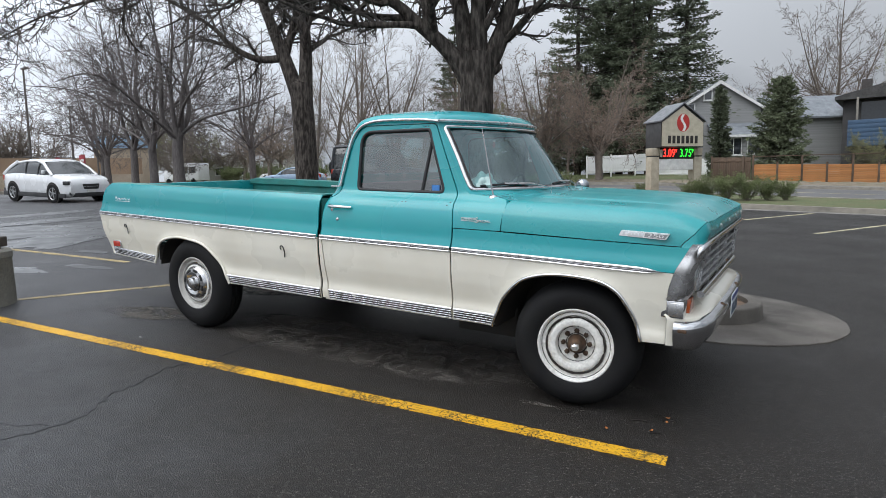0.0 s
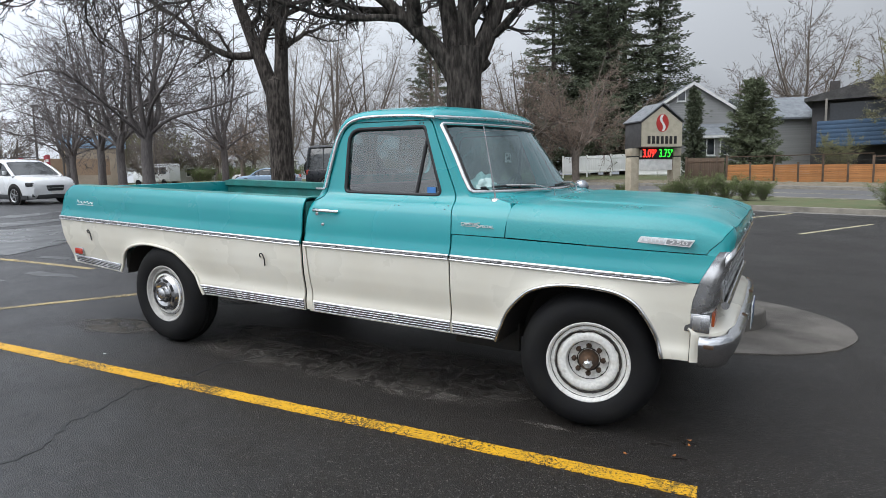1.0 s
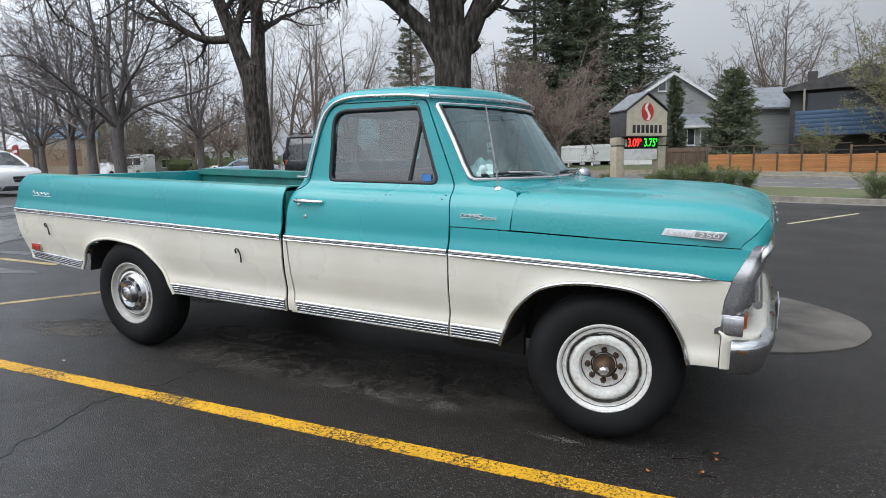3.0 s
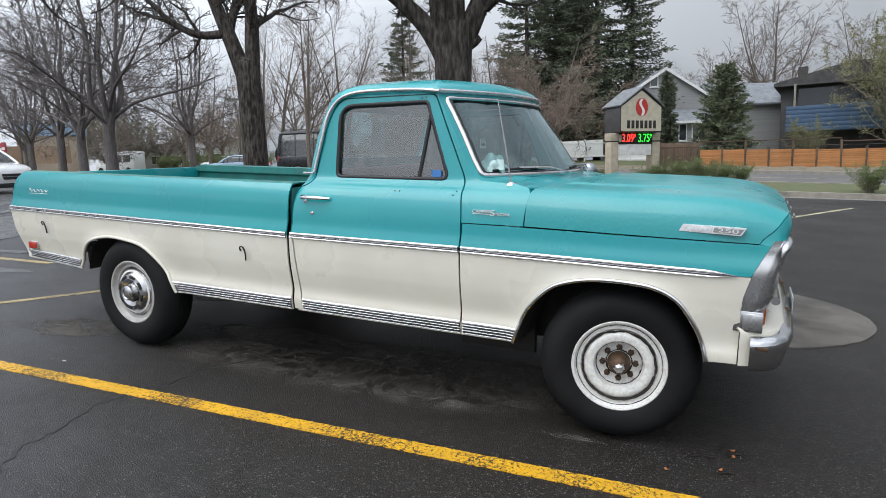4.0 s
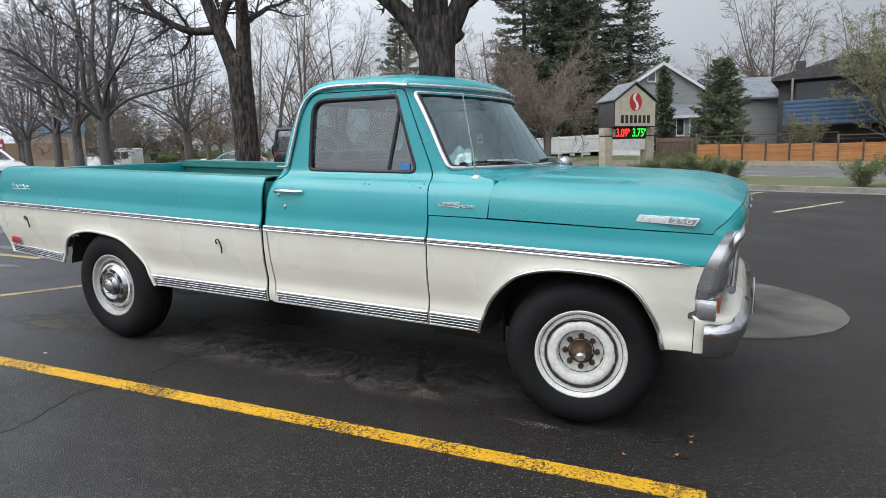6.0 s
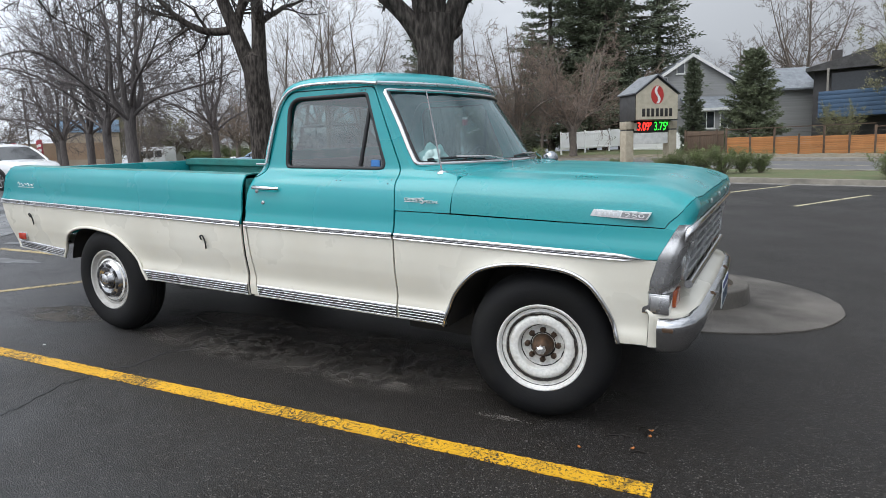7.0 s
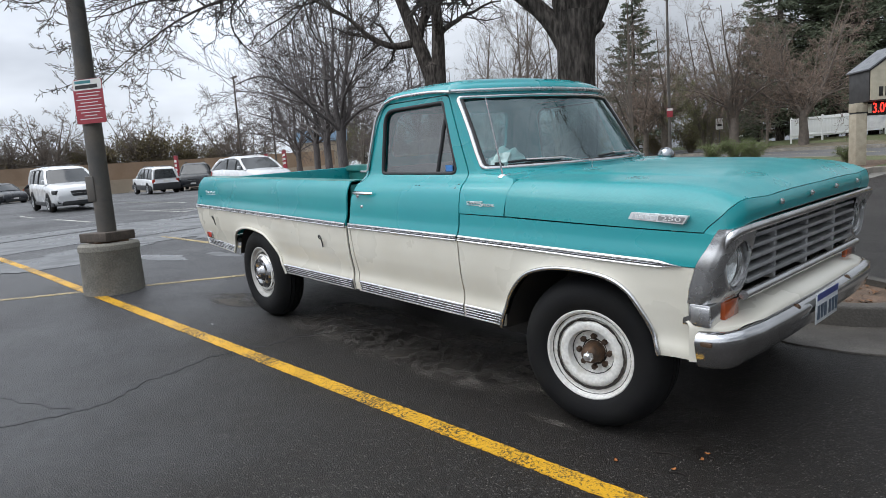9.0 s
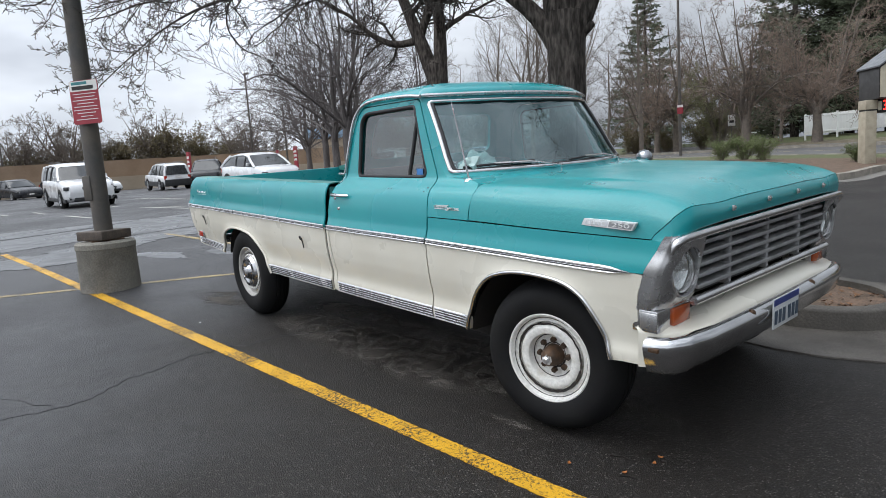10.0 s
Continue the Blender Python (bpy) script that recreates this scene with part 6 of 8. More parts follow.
# ---- trees ----
def limb(rng, start, way, length, r0, r1, n, wob, lift):
    """A crooked tapering branch."""
    p, d, out = Vector(start), Vector(way).normalized(), []
    for i in range(n + 1):
        t = i / n
        out.append((p.copy(), r0 + (r1 - r0) * t))
        d = (d + Vector((rng.gauss(0, wob), rng.gauss(0, wob), rng.gauss(0, wob) + lift))).normalized()
        p = p + d * (length / n)
    return out


def at_path(path, t):
    f = t * (len(path) - 1)
    i = min(int(f), len(path) - 2)
    k = f - i
    (a, ra), (b, rb) = path[i], path[i + 1]
    return a + (b - a) * k, ra + (rb - ra) * k, (b - a).normalized()


def branch_out(rng, path, level, spec, out, least=0.0038):
    """Side branches of a branch, level by level. spec rows: count, share of parent's length, angle, wobble, lift, start, thickness, segments."""
    if level >= len(spec):
        return
    num, share, angle, wob, lift, start, thick, seg = spec[level]
    total = sum((path[i + 1][0] - path[i][0]).length for i in range(len(path) - 1))
    num = max(1, round(num * rng.uniform(0.8, 1.2)))
    for k in range(num):
        t = start + (0.99 - start) * (k + rng.random()) / num
        p, r, d = at_path(path, t)
        side = d.orthogonal().normalized()
        side.rotate(Matrix.Rotation(rng.uniform(0, 2 * math.pi), 3, d))
        a = radians(rng.gauss(angle, 10))
        way = d * math.cos(a) + side * math.sin(a)
        ln = total * share * rng.uniform(0.6, 1.25) * (1.15 - 0.55 * t)
        r0 = max(least, min(r * 0.9, r * thick))
        child = limb(rng, p, way, ln, r0, max(least * 0.55, r0 * 0.3), seg, wob, lift)
        out.setdefault(level, []).append(child)
        branch_out(rng, child, level + 1, spec, out, least)


def tree_meshes(name, seed, limbs, spec, bark, twig, own={}, least=0.0038):
    """Main limbs and their branchwork, as a wood mesh and a twig mesh."""
    rng = random.Random(seed)
    out = {}
    for i, lb in enumerate(limbs):
        branch_out(rng, lb, 0, own.get(i, spec), out, least)
    wood = tubes(name + "_trunk", limbs, bark, 12)
    thick = [b for b in out.get(0, [])]
    verts_thick = tubes(name + "_boughs", thick, bark, 6) if thick else None
    fine = [b for l in sorted(out) if l > 0 for b in out[l]]
    return wood, verts_thick, tubes(name + "_twigs", fine, twig, 3) if fine else None, fine


def plant(name, meshes, m, label, category="tree", group=""):
    t = thing(name, m, label, category, group)
    part("trunk", meshes[0], None, t)
    if meshes[1]:
        tagged(part("branchwork", meshes[1], None, t), kind="stuff")
    if meshes[2]:
        tagged(part("twig_work", meshes[2], None, t), kind="stuff")
    return t


def path_of(pts, r0, r1, n=4):
    p = smooth_path(pts, n)
    return [(q, r0 + (r1 - r0) * i / (len(p) - 1)) for i, q in enumerate(p)]


def flare(path, k=1.45):
    """A trunk that widens at its foot."""
    return [(p, r * (1 + (k - 1) * math.exp(-max(0, p.z) / 0.25))) for p, r in path]


R0 = Vector((0.856, 0.517, 0))
F0 = Vector((-0.517, 0.856, 0))


def near_pt(u, z, d=0.0):
    return R0 * u + F0 * d + Vector((0, 0, z))


SPEC_NEAR = [(13, 0.36, 52, 0.17, 0.03, 0.18, 0.5, 10), (9, 0.42, 48, 0.21, 0.02, 0.12, 0.55, 7), (6, 0.40, 48, 0.22, 0.01, 0.12, 0.6, 5), (3, 0.40, 48, 0.2, 0.01, 0.15, 0.7, 3)]
# the tree in the island behind the cab, with its long low limb
T1 = [flare(path_of([near_pt(0, -0.1), near_pt(0.01, 0.7), near_pt(-0.01, 1.5), near_pt(0.0, 2.3), near_pt(0.02, 2.75)], 0.195, 0.21)),
      path_of([near_pt(-0.06, 2.35), near_pt(-0.30, 2.75), near_pt(-0.70, 3.12), near_pt(-1.10, 3.42), near_pt(-1.9, 3.50, -0.1), near_pt(-3.1, 3.50, -0.2), near_pt(-4.2, 3.42, -0.3), near_pt(-5.0, 3.24, -0.3), near_pt(-5.7, 2.92, -0.3), near_pt(-6.3, 2.6, -0.3)], 0.125, 0.006),
      path_of([near_pt(-0.55, 3.0), near_pt(-0.62, 3.6), near_pt(-0.9, 4.6, 0.3), near_pt(-1.3, 6.0, 0.7)], 0.10, 0.02),
      path_of([near_pt(-0.10, 2.6), near_pt(-0.16, 3.2, 0.1), near_pt(-0.30, 4.0, 0.3), near_pt(-0.5, 5.5, 0.6), near_pt(-0.8, 7.2, 1.0)], 0.13, 0.02),
      path_of([near_pt(0.02, 2.6), near_pt(0.03, 3.3, -0.1), near_pt(0.0, 4.3, -0.2), near_pt(0.2, 6.2, -0.4)], 0.13, 0.02),
      path_of([near_pt(0.08, 2.5), near_pt(0.30, 2.95), near_pt(0.48, 3.45), near_pt(0.75, 4.4, 0.1), near_pt(1.3, 6.0, 0.3)], 0.14, 0.02),
      path_of([near_pt(0.4, 3.3), near_pt(1.0, 3.9, -0.4), near_pt(1.9, 4.3, -0.9), near_pt(2.8, 4.2, -1.4)], 0.07, 0.012),
      path_of([near_pt(0.14, 2.52), near_pt(0.24, 2.56, -0.03), near_pt(0.30, 2.60, -0.05)], 0.08, 0.03)]
crook = random.Random(12)
T1 += [[(p + Vector((crook.gauss(0, 0.03), crook.gauss(0, 0.03), crook.gauss(0, 0.03))) * (i > 0), r) for i, (p, r) in enumerate(path_of(q, 0.034, 0.005))] for q in (
    [near_pt(-1.9, 3.5, -0.1), near_pt(-3.0, 3.5, -0.6), near_pt(-4.0, 3.34, -1.1), near_pt(-5.0, 3.05, -1.5)],
    [near_pt(-3.1, 3.5, -0.2), near_pt(-3.9, 3.5, -0.8), near_pt(-4.8, 3.42, -1.4), near_pt(-5.6, 3.2, -1.9)],
    [near_pt(-1.5, 3.47), near_pt(-2.4, 3.50, 0.2), near_pt(-3.3, 3.40, 0.3), near_pt(-4.2, 3.16, 0.3)])]
SPRAY = [(16, 0.32, 42, 0.17, 0.012, 0.12, 0.6, 10), (8, 0.40, 46, 0.21, 0.016, 0.10, 0.66, 6), (5, 0.36, 48, 0.2, 0.01, 0.12, 0.8, 4)]
T1[1] = [(p, 0.006 + 0.119 * (1 - i / (len(T1[1]) - 1)) ** 2) for i, (p, r) in enumerate(T1[1])]
LONG = [(28, 0.25, 44, 0.17, 0.03, 0.15, 0.62, 11), (10, 0.40, 46, 0.21, 0.018, 0.10, 0.62, 7), (6, 0.38, 48, 0.22, 0.01, 0.12, 0.75, 4), (2, 0.40, 48, 0.2, 0.0, 0.15, 0.9, 3)]
m1 = tree_meshes("island_tree", 5, T1, SPEC_NEAR, M["bark"], M["twig"], {0: [], 1: LONG, 7: [], 8: SPRAY, 9: SPRAY, 10: SPRAY}, 0.0046)
plant("bare_tree", m1, stand(-2.40, 2.42), "bare dark-barked tree with a long low limb in the island")
# second tree of the row
T2 = [flare(path_of([near_pt(0.02, -0.1), near_pt(0, 1.2), near_pt(-0.02, 2.3), near_pt(-0.06, 3.05)], 0.25, 0.23)) + [(near_pt(-0.06, 3.13), 0.15), (near_pt(-0.06, 3.19), 0.05)],
      path_of([near_pt(-0.03, 2.55), near_pt(-0.32, 3.45), near_pt(-0.62, 4.3), near_pt(-0.90, 5.2), near_pt(-1.3, 7.0, 0.4), near_pt(-1.7, 8.6, 0.8)], 0.18, 0.02),
      path_of([near_pt(0.02, 2.55), near_pt(0.09, 3.7), near_pt(0.10, 4.8), near_pt(0.25, 6.5, 0.3), near_pt(0.5, 8.5, 0.5)], 0.17, 0.02),
      path_of([near_pt(-0.40, 3.62), near_pt(-0.95, 3.60), near_pt(-1.45, 3.85, -0.1), near_pt(-1.9, 4.3, -0.3), near_pt(-2.9, 4.9, -0.6)], 0.09, 0.02),
      path_of([near_pt(-0.35, 3.7), near_pt(-0.22, 4.3, 0.2), near_pt(-0.05, 5.2, 0.5), near_pt(0.1, 6.5, 1.0)], 0.10, 0.02),
      path_of([near_pt(0.1, 4.6), near_pt(0.9, 5.6, -0.2), near_pt(1.9, 6.4, -0.5)], 0.08, 0.02)]
m2 = tree_meshes("row_tree", 8, T2, SPEC_NEAR, M["bark"], M["twig"], {0: []}, 0.0055)
plant("bare_tree", m2, stand(-8.45, 5.75), "tall bare tree with forked dark trunk")


# spreading trees of the car park's row: a short trunk, rising stems, long wavy side branches
def crowned(seed, h_fork, stems, rise, lean, lows, reach, r, spec, bark, twig, least, name="crowned_tree"):
    rng = random.Random(seed)
    limbs = [flare(path_of([(0, 0, -0.15), (rng.uniform(-.05, .05), 0, h_fork * 0.35), (rng.uniform(-.08, .08), rng.uniform(-.08, .08), h_fork * 0.72), (0, 0, h_fork)], r * 1.12, r * 0.95))]
    limbs[0] += [(Vector((0, 0, h_fork + 0.2)), r * 0.7), (Vector((0, 0, h_fork + 0.38)), r * 0.15)]
    for k in range(stems):
        a = 2 * math.pi * (k + rng.uniform(-0.3, 0.3)) / stems
        c, s = math.cos(a), math.sin(a)
        ln, up = lean * rng.uniform(0.5, 1.2), rise * rng.uniform(0.8, 1.1)
        z0 = h_fork - rng.uniform(0.15, 0.45)
        mids = [(c * ln * f + rng.gauss(0, 0.10), s * ln * f + rng.gauss(0, 0.10), z0 + up * g) for f, g in ((0.24, 0.14), (0.5, 0.36), (0.72, 0.62))]
        limbs.append(path_of([(0, 0, z0)] + mids + [(c * ln, s * ln, z0 + up)], r * 0.60, 0.016))
    for k in range(lows):
        a = 2 * math.pi * (k + 0.5 + rng.uniform(-0.3, 0.3)) / lows
        c, s = math.cos(a), math.sin(a)
        rr, z0 = reach * rng.uniform(0.7, 1.1), h_fork * rng.uniform(0.86, 1.1)
        hs = [rr * g * rng.uniform(0.7, 1.2) for g in (0.20, 0.34, 0.42)]
        limbs.append(path_of([(0, 0, z0), (c * rr * 0.25 + rng.gauss(0, 0.08), s * rr * 0.25 + rng.gauss(0, 0.08), z0 + hs[0]), (c * rr * 0.6 + rng.gauss(0, 0.15), s * rr * 0.6 + rng.gauss(0, 0.15), z0 + hs[1]), (c * rr, s * rr, z0 + hs[2])], r * 0.36, 0.012))
    return tree_meshes(name, seed, limbs, spec, bark, twig, {0: []}, least)


ROW_SPEC = [(8, 0.58, 54, 0.10, 0.03, 0.26, 0.42, 10), (7, 0.50, 40, 0.12, 0.025, 0.15, 0.55, 6), (5, 0.52, 36, 0.13, 0.015, 0.15, 0.62, 4)]
SPREAD = [crowned(31, 2.35, 4, 5.6, 1.3, 5, 4.4, 0.165, ROW_SPEC, M["rowbark"], M["rowtwig"], 0.0078), crowned(34, 2.2, 4, 5.8, 1.3, 5, 4.6, 0.155, ROW_SPEC, M["rowbark"], M["rowtwig"], 0.0078)]
for k, (x, y) in enumerate(((-16.5, 8.4), (-21.8, 11.0), (-27.2, 13.6), (-34.2, 16.4), (-24.5, 18.5), (-41.0, 20.0))):
    plant("bare_tree", SPREAD[k % 2], stand(x, y, 67 * k + 15), "bare spreading tree in the car park's planting row", "tree", "row of bare trees")


# slender street and garden trees
def slender(seed, h=9.0, stems=1, spread_=0.22, r=0.12, twig=None, dense=1.0):
    rng = random.Random(seed)
    limbs = []
    for s_ in range(stems):
        a = rng.uniform(0, 6.28)
        off = 0.12 * (stems > 1)
        top = (math.cos(a) * h * spread_ * (0.35 if stems == 1 else 1), math.sin(a) * h * spread_ * (0.35 if stems == 1 else 1), h * rng.uniform(0.85, 1.0))
        mid = (top[0] * 0.35 + rng.uniform(-.2, .2), top[1] * 0.35 + rng.uniform(-.2, .2), top[2] * 0.5)
        limbs.append(path_of([(math.cos(a) * off, math.sin(a) * off, -0.2), (mid[0] * 0.4, mid[1] * 0.4, top[2] * 0.25), mid, (top[0] * 0.7, top[1] * 0.7, top[2] * 0.78), top], r if stems == 1 else r * 0.6, 0.01, 5))
    spec = [(20 * dense if stems == 1 else 13 * dense, 0.40, 42, 0.12, 0.05, 0.2 if stems == 1 else 0.1, 0.45, 6), (9 * dense, 0.44, 38, 0.13, 0.03, 0.15, 0.55, 5), (5, 0.45, 38, 0.15, 0.02, 0.15, 0.6, 3), (2, 0.5, 35, 0.12, 0.0, 0.2, 0.7, 2)]
    return tree_meshes("slender_tree", seed, limbs, spec, M["greytwig"], twig or M["greytwig"])


SL = [slender(41), slender(42, 10.5, 1, 0.3, 0.15), slender(43, 7.5, 4, 0.25, 0.13), slender(44, 12.0, 2, 0.25, 0.2)]
M["redtwig"] = mat("brown_twig_bark", (0.245, 0.185, 0.145), 0.85, col2=(0.165, 0.12, 0.095), scale=5, bscale=40, fine=0.3)
TAN_SPEC = [(12, 0.50, 55, 0.18, 0.02, 0.12, 0.45, 8), (8, 0.46, 48, 0.22, 0.02, 0.10, 0.55, 5), (5, 0.44, 46, 0.22, 0.01, 0.12, 0.65, 4)]
BRUSH = crowned(45, 2.4, 4, 6.2, 2.4, 4, 4.8, 0.23, TAN_SPEC, M["greytwig"], M["redtwig"], 0.0105, "brown_tree")
CROOK_SPEC = [(10, 0.55, 55, 0.24, 0.02, 0.15, 0.5, 8), (7, 0.48, 50, 0.26, 0.015, 0.12, 0.55, 5), (5, 0.45, 48, 0.24, 0.01, 0.12, 0.65, 3)]
CROOK = [crowned(48, 2.4, 4, 5.2, 2.6, 3, 4.0, 0.27, CROOK_SPEC, M["greytwig"], M["greytwig"], 0.017, "crooked_tree"), crowned(49, 1.8, 5, 4.4, 2.8, 3, 3.6, 0.24, CROOK_SPEC, M["greytwig"], M["greytwig"], 0.017, "crooked_tree")]
spots_ = [(-19.1, 20.9, 0), (-17.6, 21.8, 2), (-22.5, 25.0, 1), (-15.0, 24.2, 0), (-27.0, 26.0, 1), (-31.5, 33.0, 3), (-25.5, 36.5, 0), (-20.5, 37.5, 1), (-36.0, 41.0, 3), (-29.0, 44.5, 2), (-44.0, 38.0, 1),
          (-50.0, 48.0, 3), (-40.0, 52.0, 0), (-56.0, 36.0, 3), (-64.0, 42.0, 1), (-70, 30, 3), (-24.0, 50.0, 3), (-17.0, 46.0, 0), (-68.0, 12.0, 3), (-74.0, 4.0, 1), (-72.0, 18.0, 3), (-76, -4, 2), (-70.0, -10.0, 1), (-66, 8, 2), (-73, 10, 0),
          (-12.0, 38.5, 1), (-14.9, 35.4, 2), (-1.0, 70.0, 1), (6.0, 66.0, 1), (-33.0, 60.0, 1), (-46.0, 62.0, 3), (-60, 55, 1), (-80, 45, 3), (-68, 56, 2), (-63, 52, 0), (-74, 58, 3), (-57, 58, 2), (-70, 48, 2), (-64, 24, 2), (-69, 27, 0), (-78, 14, 3), (-80, 0, 3), (-74, -16, 3), (-67, -3, 2), (-71, 22, 3), (-66, 16, 0), (-82, 28, 3), (-69, 5.5, 3), (-77, 8, 1)]
for k, (x, y, i) in enumerate(spots_):
    big = 1.5 if (x, y) == (2.3, 78.5) else ((1.1 if k % 2 else 0.85) if x < -63 else 1.0)
    plant("bare_tree", CROOK[i % 2] if x < -63 else BRUSH if i == 1 and y > 30 else SL[i], stand(x, y, 53 * k) @ Matrix.Scale(big, 4), "leafless tree far behind the car park", "tree", "far bare trees")
FAR_SPEC = [(14, 0.42, 42, 0.13, 0.03, 0.12, 0.45, 8), (8, 0.45, 42, 0.16, 0.02, 0.10, 0.5, 5), (5, 0.46, 42, 0.18, 0.01, 0.12, 0.65, 3)]
BIG = crowned(46, 5.0, 5, 12.5, 4.2, 2, 4.5, 0.36, FAR_SPEC, M["greytwig"], M["greytwig"], 0.016, "pale_tree")
for x, y, sc in ((2.6, 74.0, 1.0), (-3.5, 68.0, 0.62), (11.5, 76.0, 0.85)):
    plant("bare_tree", BIG, stand(x, y, 29 * x) @ Matrix.Scale(sc, 4), "large pale leafless tree behind the houses", "tree", "large far trees")
for k, (x, y, sc) in enumerate(((-14.8, 35.4, 1.0), (-11.3, 36.2, 0.86), (-21.5, 36.6, 0.8))):
    plant("bare_bush_tree", BRUSH, stand(x, y, 71 * k) @ Matrix.Scale(sc, 4), "brown spreading leafless tree across the street", "tree", "brown spreading trees")


# conifers
def leaf_mat(name, a, b):
    return mat(name, a, 0.7, col2=b, scale=1.2, bscale=30, fine=0.4, spec=0.25)


M["spruce"] = leaf_mat("spruce_needles", (0.125, 0.146, 0.092), (0.08, 0.098, 0.064))
M["cypress"] = leaf_mat("cypress_foliage", (0.122, 0.142, 0.09), (0.082, 0.1, 0.064))
M["olive"] = leaf_mat("olive_buds", (0.22, 0.215, 0.11), (0.16, 0.16, 0.085))
M["shrub"] = leaf_mat("shrub_leaves", (0.155, 0.19, 0.075), (0.11, 0.138, 0.058))


def sprig(rng, verts, faces, p, d, ln, wd):
    """A small pointed two-faced spray."""
    d = d.normalized()
    s = d.cross(Vector((rng.gauss(0, 1), rng.gauss(0, 1), rng.gauss(0, 1)))).normalized()
    b = len(verts)
    verts += [p, p + d * ln * 0.5 + s * wd, p + d * ln, p + d * ln * 0.5 - s * wd]
    faces.append((b, b + 1, b + 2, b + 3))


def conifer(seed, h, base_r, whorls, low=0.08, power=1.0, sprigs=30, leaf=1.0, sweep=0.0):
    rng = random.Random(seed)
    trunk = path_of([(0, 0, -0.2), (0.03, 0, h * 0.4), (0, 0.03, h * 0.8), (0, 0, h)], h * 0.018, 0.01)
    verts, faces, boughs = [], [], []
    for w in range(whorls):
        t = low + (1 - low) * (w + rng.uniform(-.2, .2)) / whorls
        z, reach = h * t, base_r * (1 - t) ** power * rng.uniform(0.72, 1.15) + 0.15
        for k in range(6):
            a = rng.uniform(0, 6.28)
            rr = reach * rng.uniform(0.65, 1.15)
            c, s = math.cos(a), math.sin(a)
            tip = Vector((c * rr, s * rr, z - rr * (rng.uniform(0.12, 0.42) - sweep) + 0.12 * rr))
            b = path_of([(0, 0, z), (c * rr * 0.5, s * rr * 0.5, z - rr * (0.10 - 0.25 * sweep)), tip], 0.02 + 0.012 * rr, 0.006, 3)
            boughs.append(b)
            n = int(sprigs * (0.4 + rr / base_r))
            for j in range(n):
                q, _, d = at_path(b, rng.uniform(0.12, 1.0) ** 0.7)
                side = Vector((rng.gauss(0, 1), rng.gauss(0, 1), rng.gauss(-0.25, 0.45)))
                sprig(rng, verts, faces, q + side * 0.05 * rr, d * 0.7 + side * 0.6 + Vector((0, 0, -0.15)), leaf * rng.uniform(0.22, 0.55), leaf * rng.uniform(0.035, 0.085))
    wood = tubes("conifer_trunk", [trunk], M["bark"], 8)
    return wood, tubes("conifer_boughs", boughs, M["bark"], 4), mesh_of("conifer_needles", verts, faces, None, 0)


def plant_conifer(cn, m, label, material, group=""):
    t = thing("conifer_tree", m, label, "tree", group)
    part("trunk", cn[0], None, t)
    tagged(part("branchwork", cn[1], None, t), kind="stuff")
    if not cn[2].materials:
        cn[2].materials.append(material)
    tagged(part("crown", cn[2], None, t), kind="stuff")


CN = [conifer(51, 14.0, 3.3, 40, 0.06, 0.72, 100, 0.55, 0.22), conifer(52, 12.5, 3.7, 34, 0.05, 0.8, 110, 0.55, 0.12)]
for k, (x, y, i, sc) in enumerate(((-17.6, 50.2, 0, 1.4), (-14.4, 52.2, 0, 1.55), (-12.2, 54.0, 1, 1.8), (-9.6, 57.0, 0, 1.5), (-26.8, 44.2, 1, 1.12), (-16.0, 54.0, 1, 1.6), (-12.9, 50.8, 1, 1.35), (-20.0, 52.0, 1, 0.9))):
    plant_conifer(CN[i], stand(x, y, 40 * k) @ Matrix.Scale(sc, 4), "tall dark green spruce", M["spruce"], "spruces")
CY = conifer(55, 6.8, 0.72, 44, 0.02, 0.5, 46, 0.55, 0.5)
plant_conifer(CY, stand(-5.0, 44.5, 20), "narrow dark juniper beside the price sign", M["cypress"], "junipers")
M["dusky"] = leaf_mat("dusky_foliage", (0.155, 0.18, 0.105), (0.11, 0.128, 0.078))
plant_conifer(conifer(56, 7.3, 2.1, 46, 0.04, 0.5, 150, 0.5, 0.3), stand(-1.2, 45.9, 80), "broad dusky evergreen behind the board fence", M["dusky"])
plant_conifer(CY, stand(-74, 1, 10), "dark juniper beyond the wall", M["cypress"], "junipers")


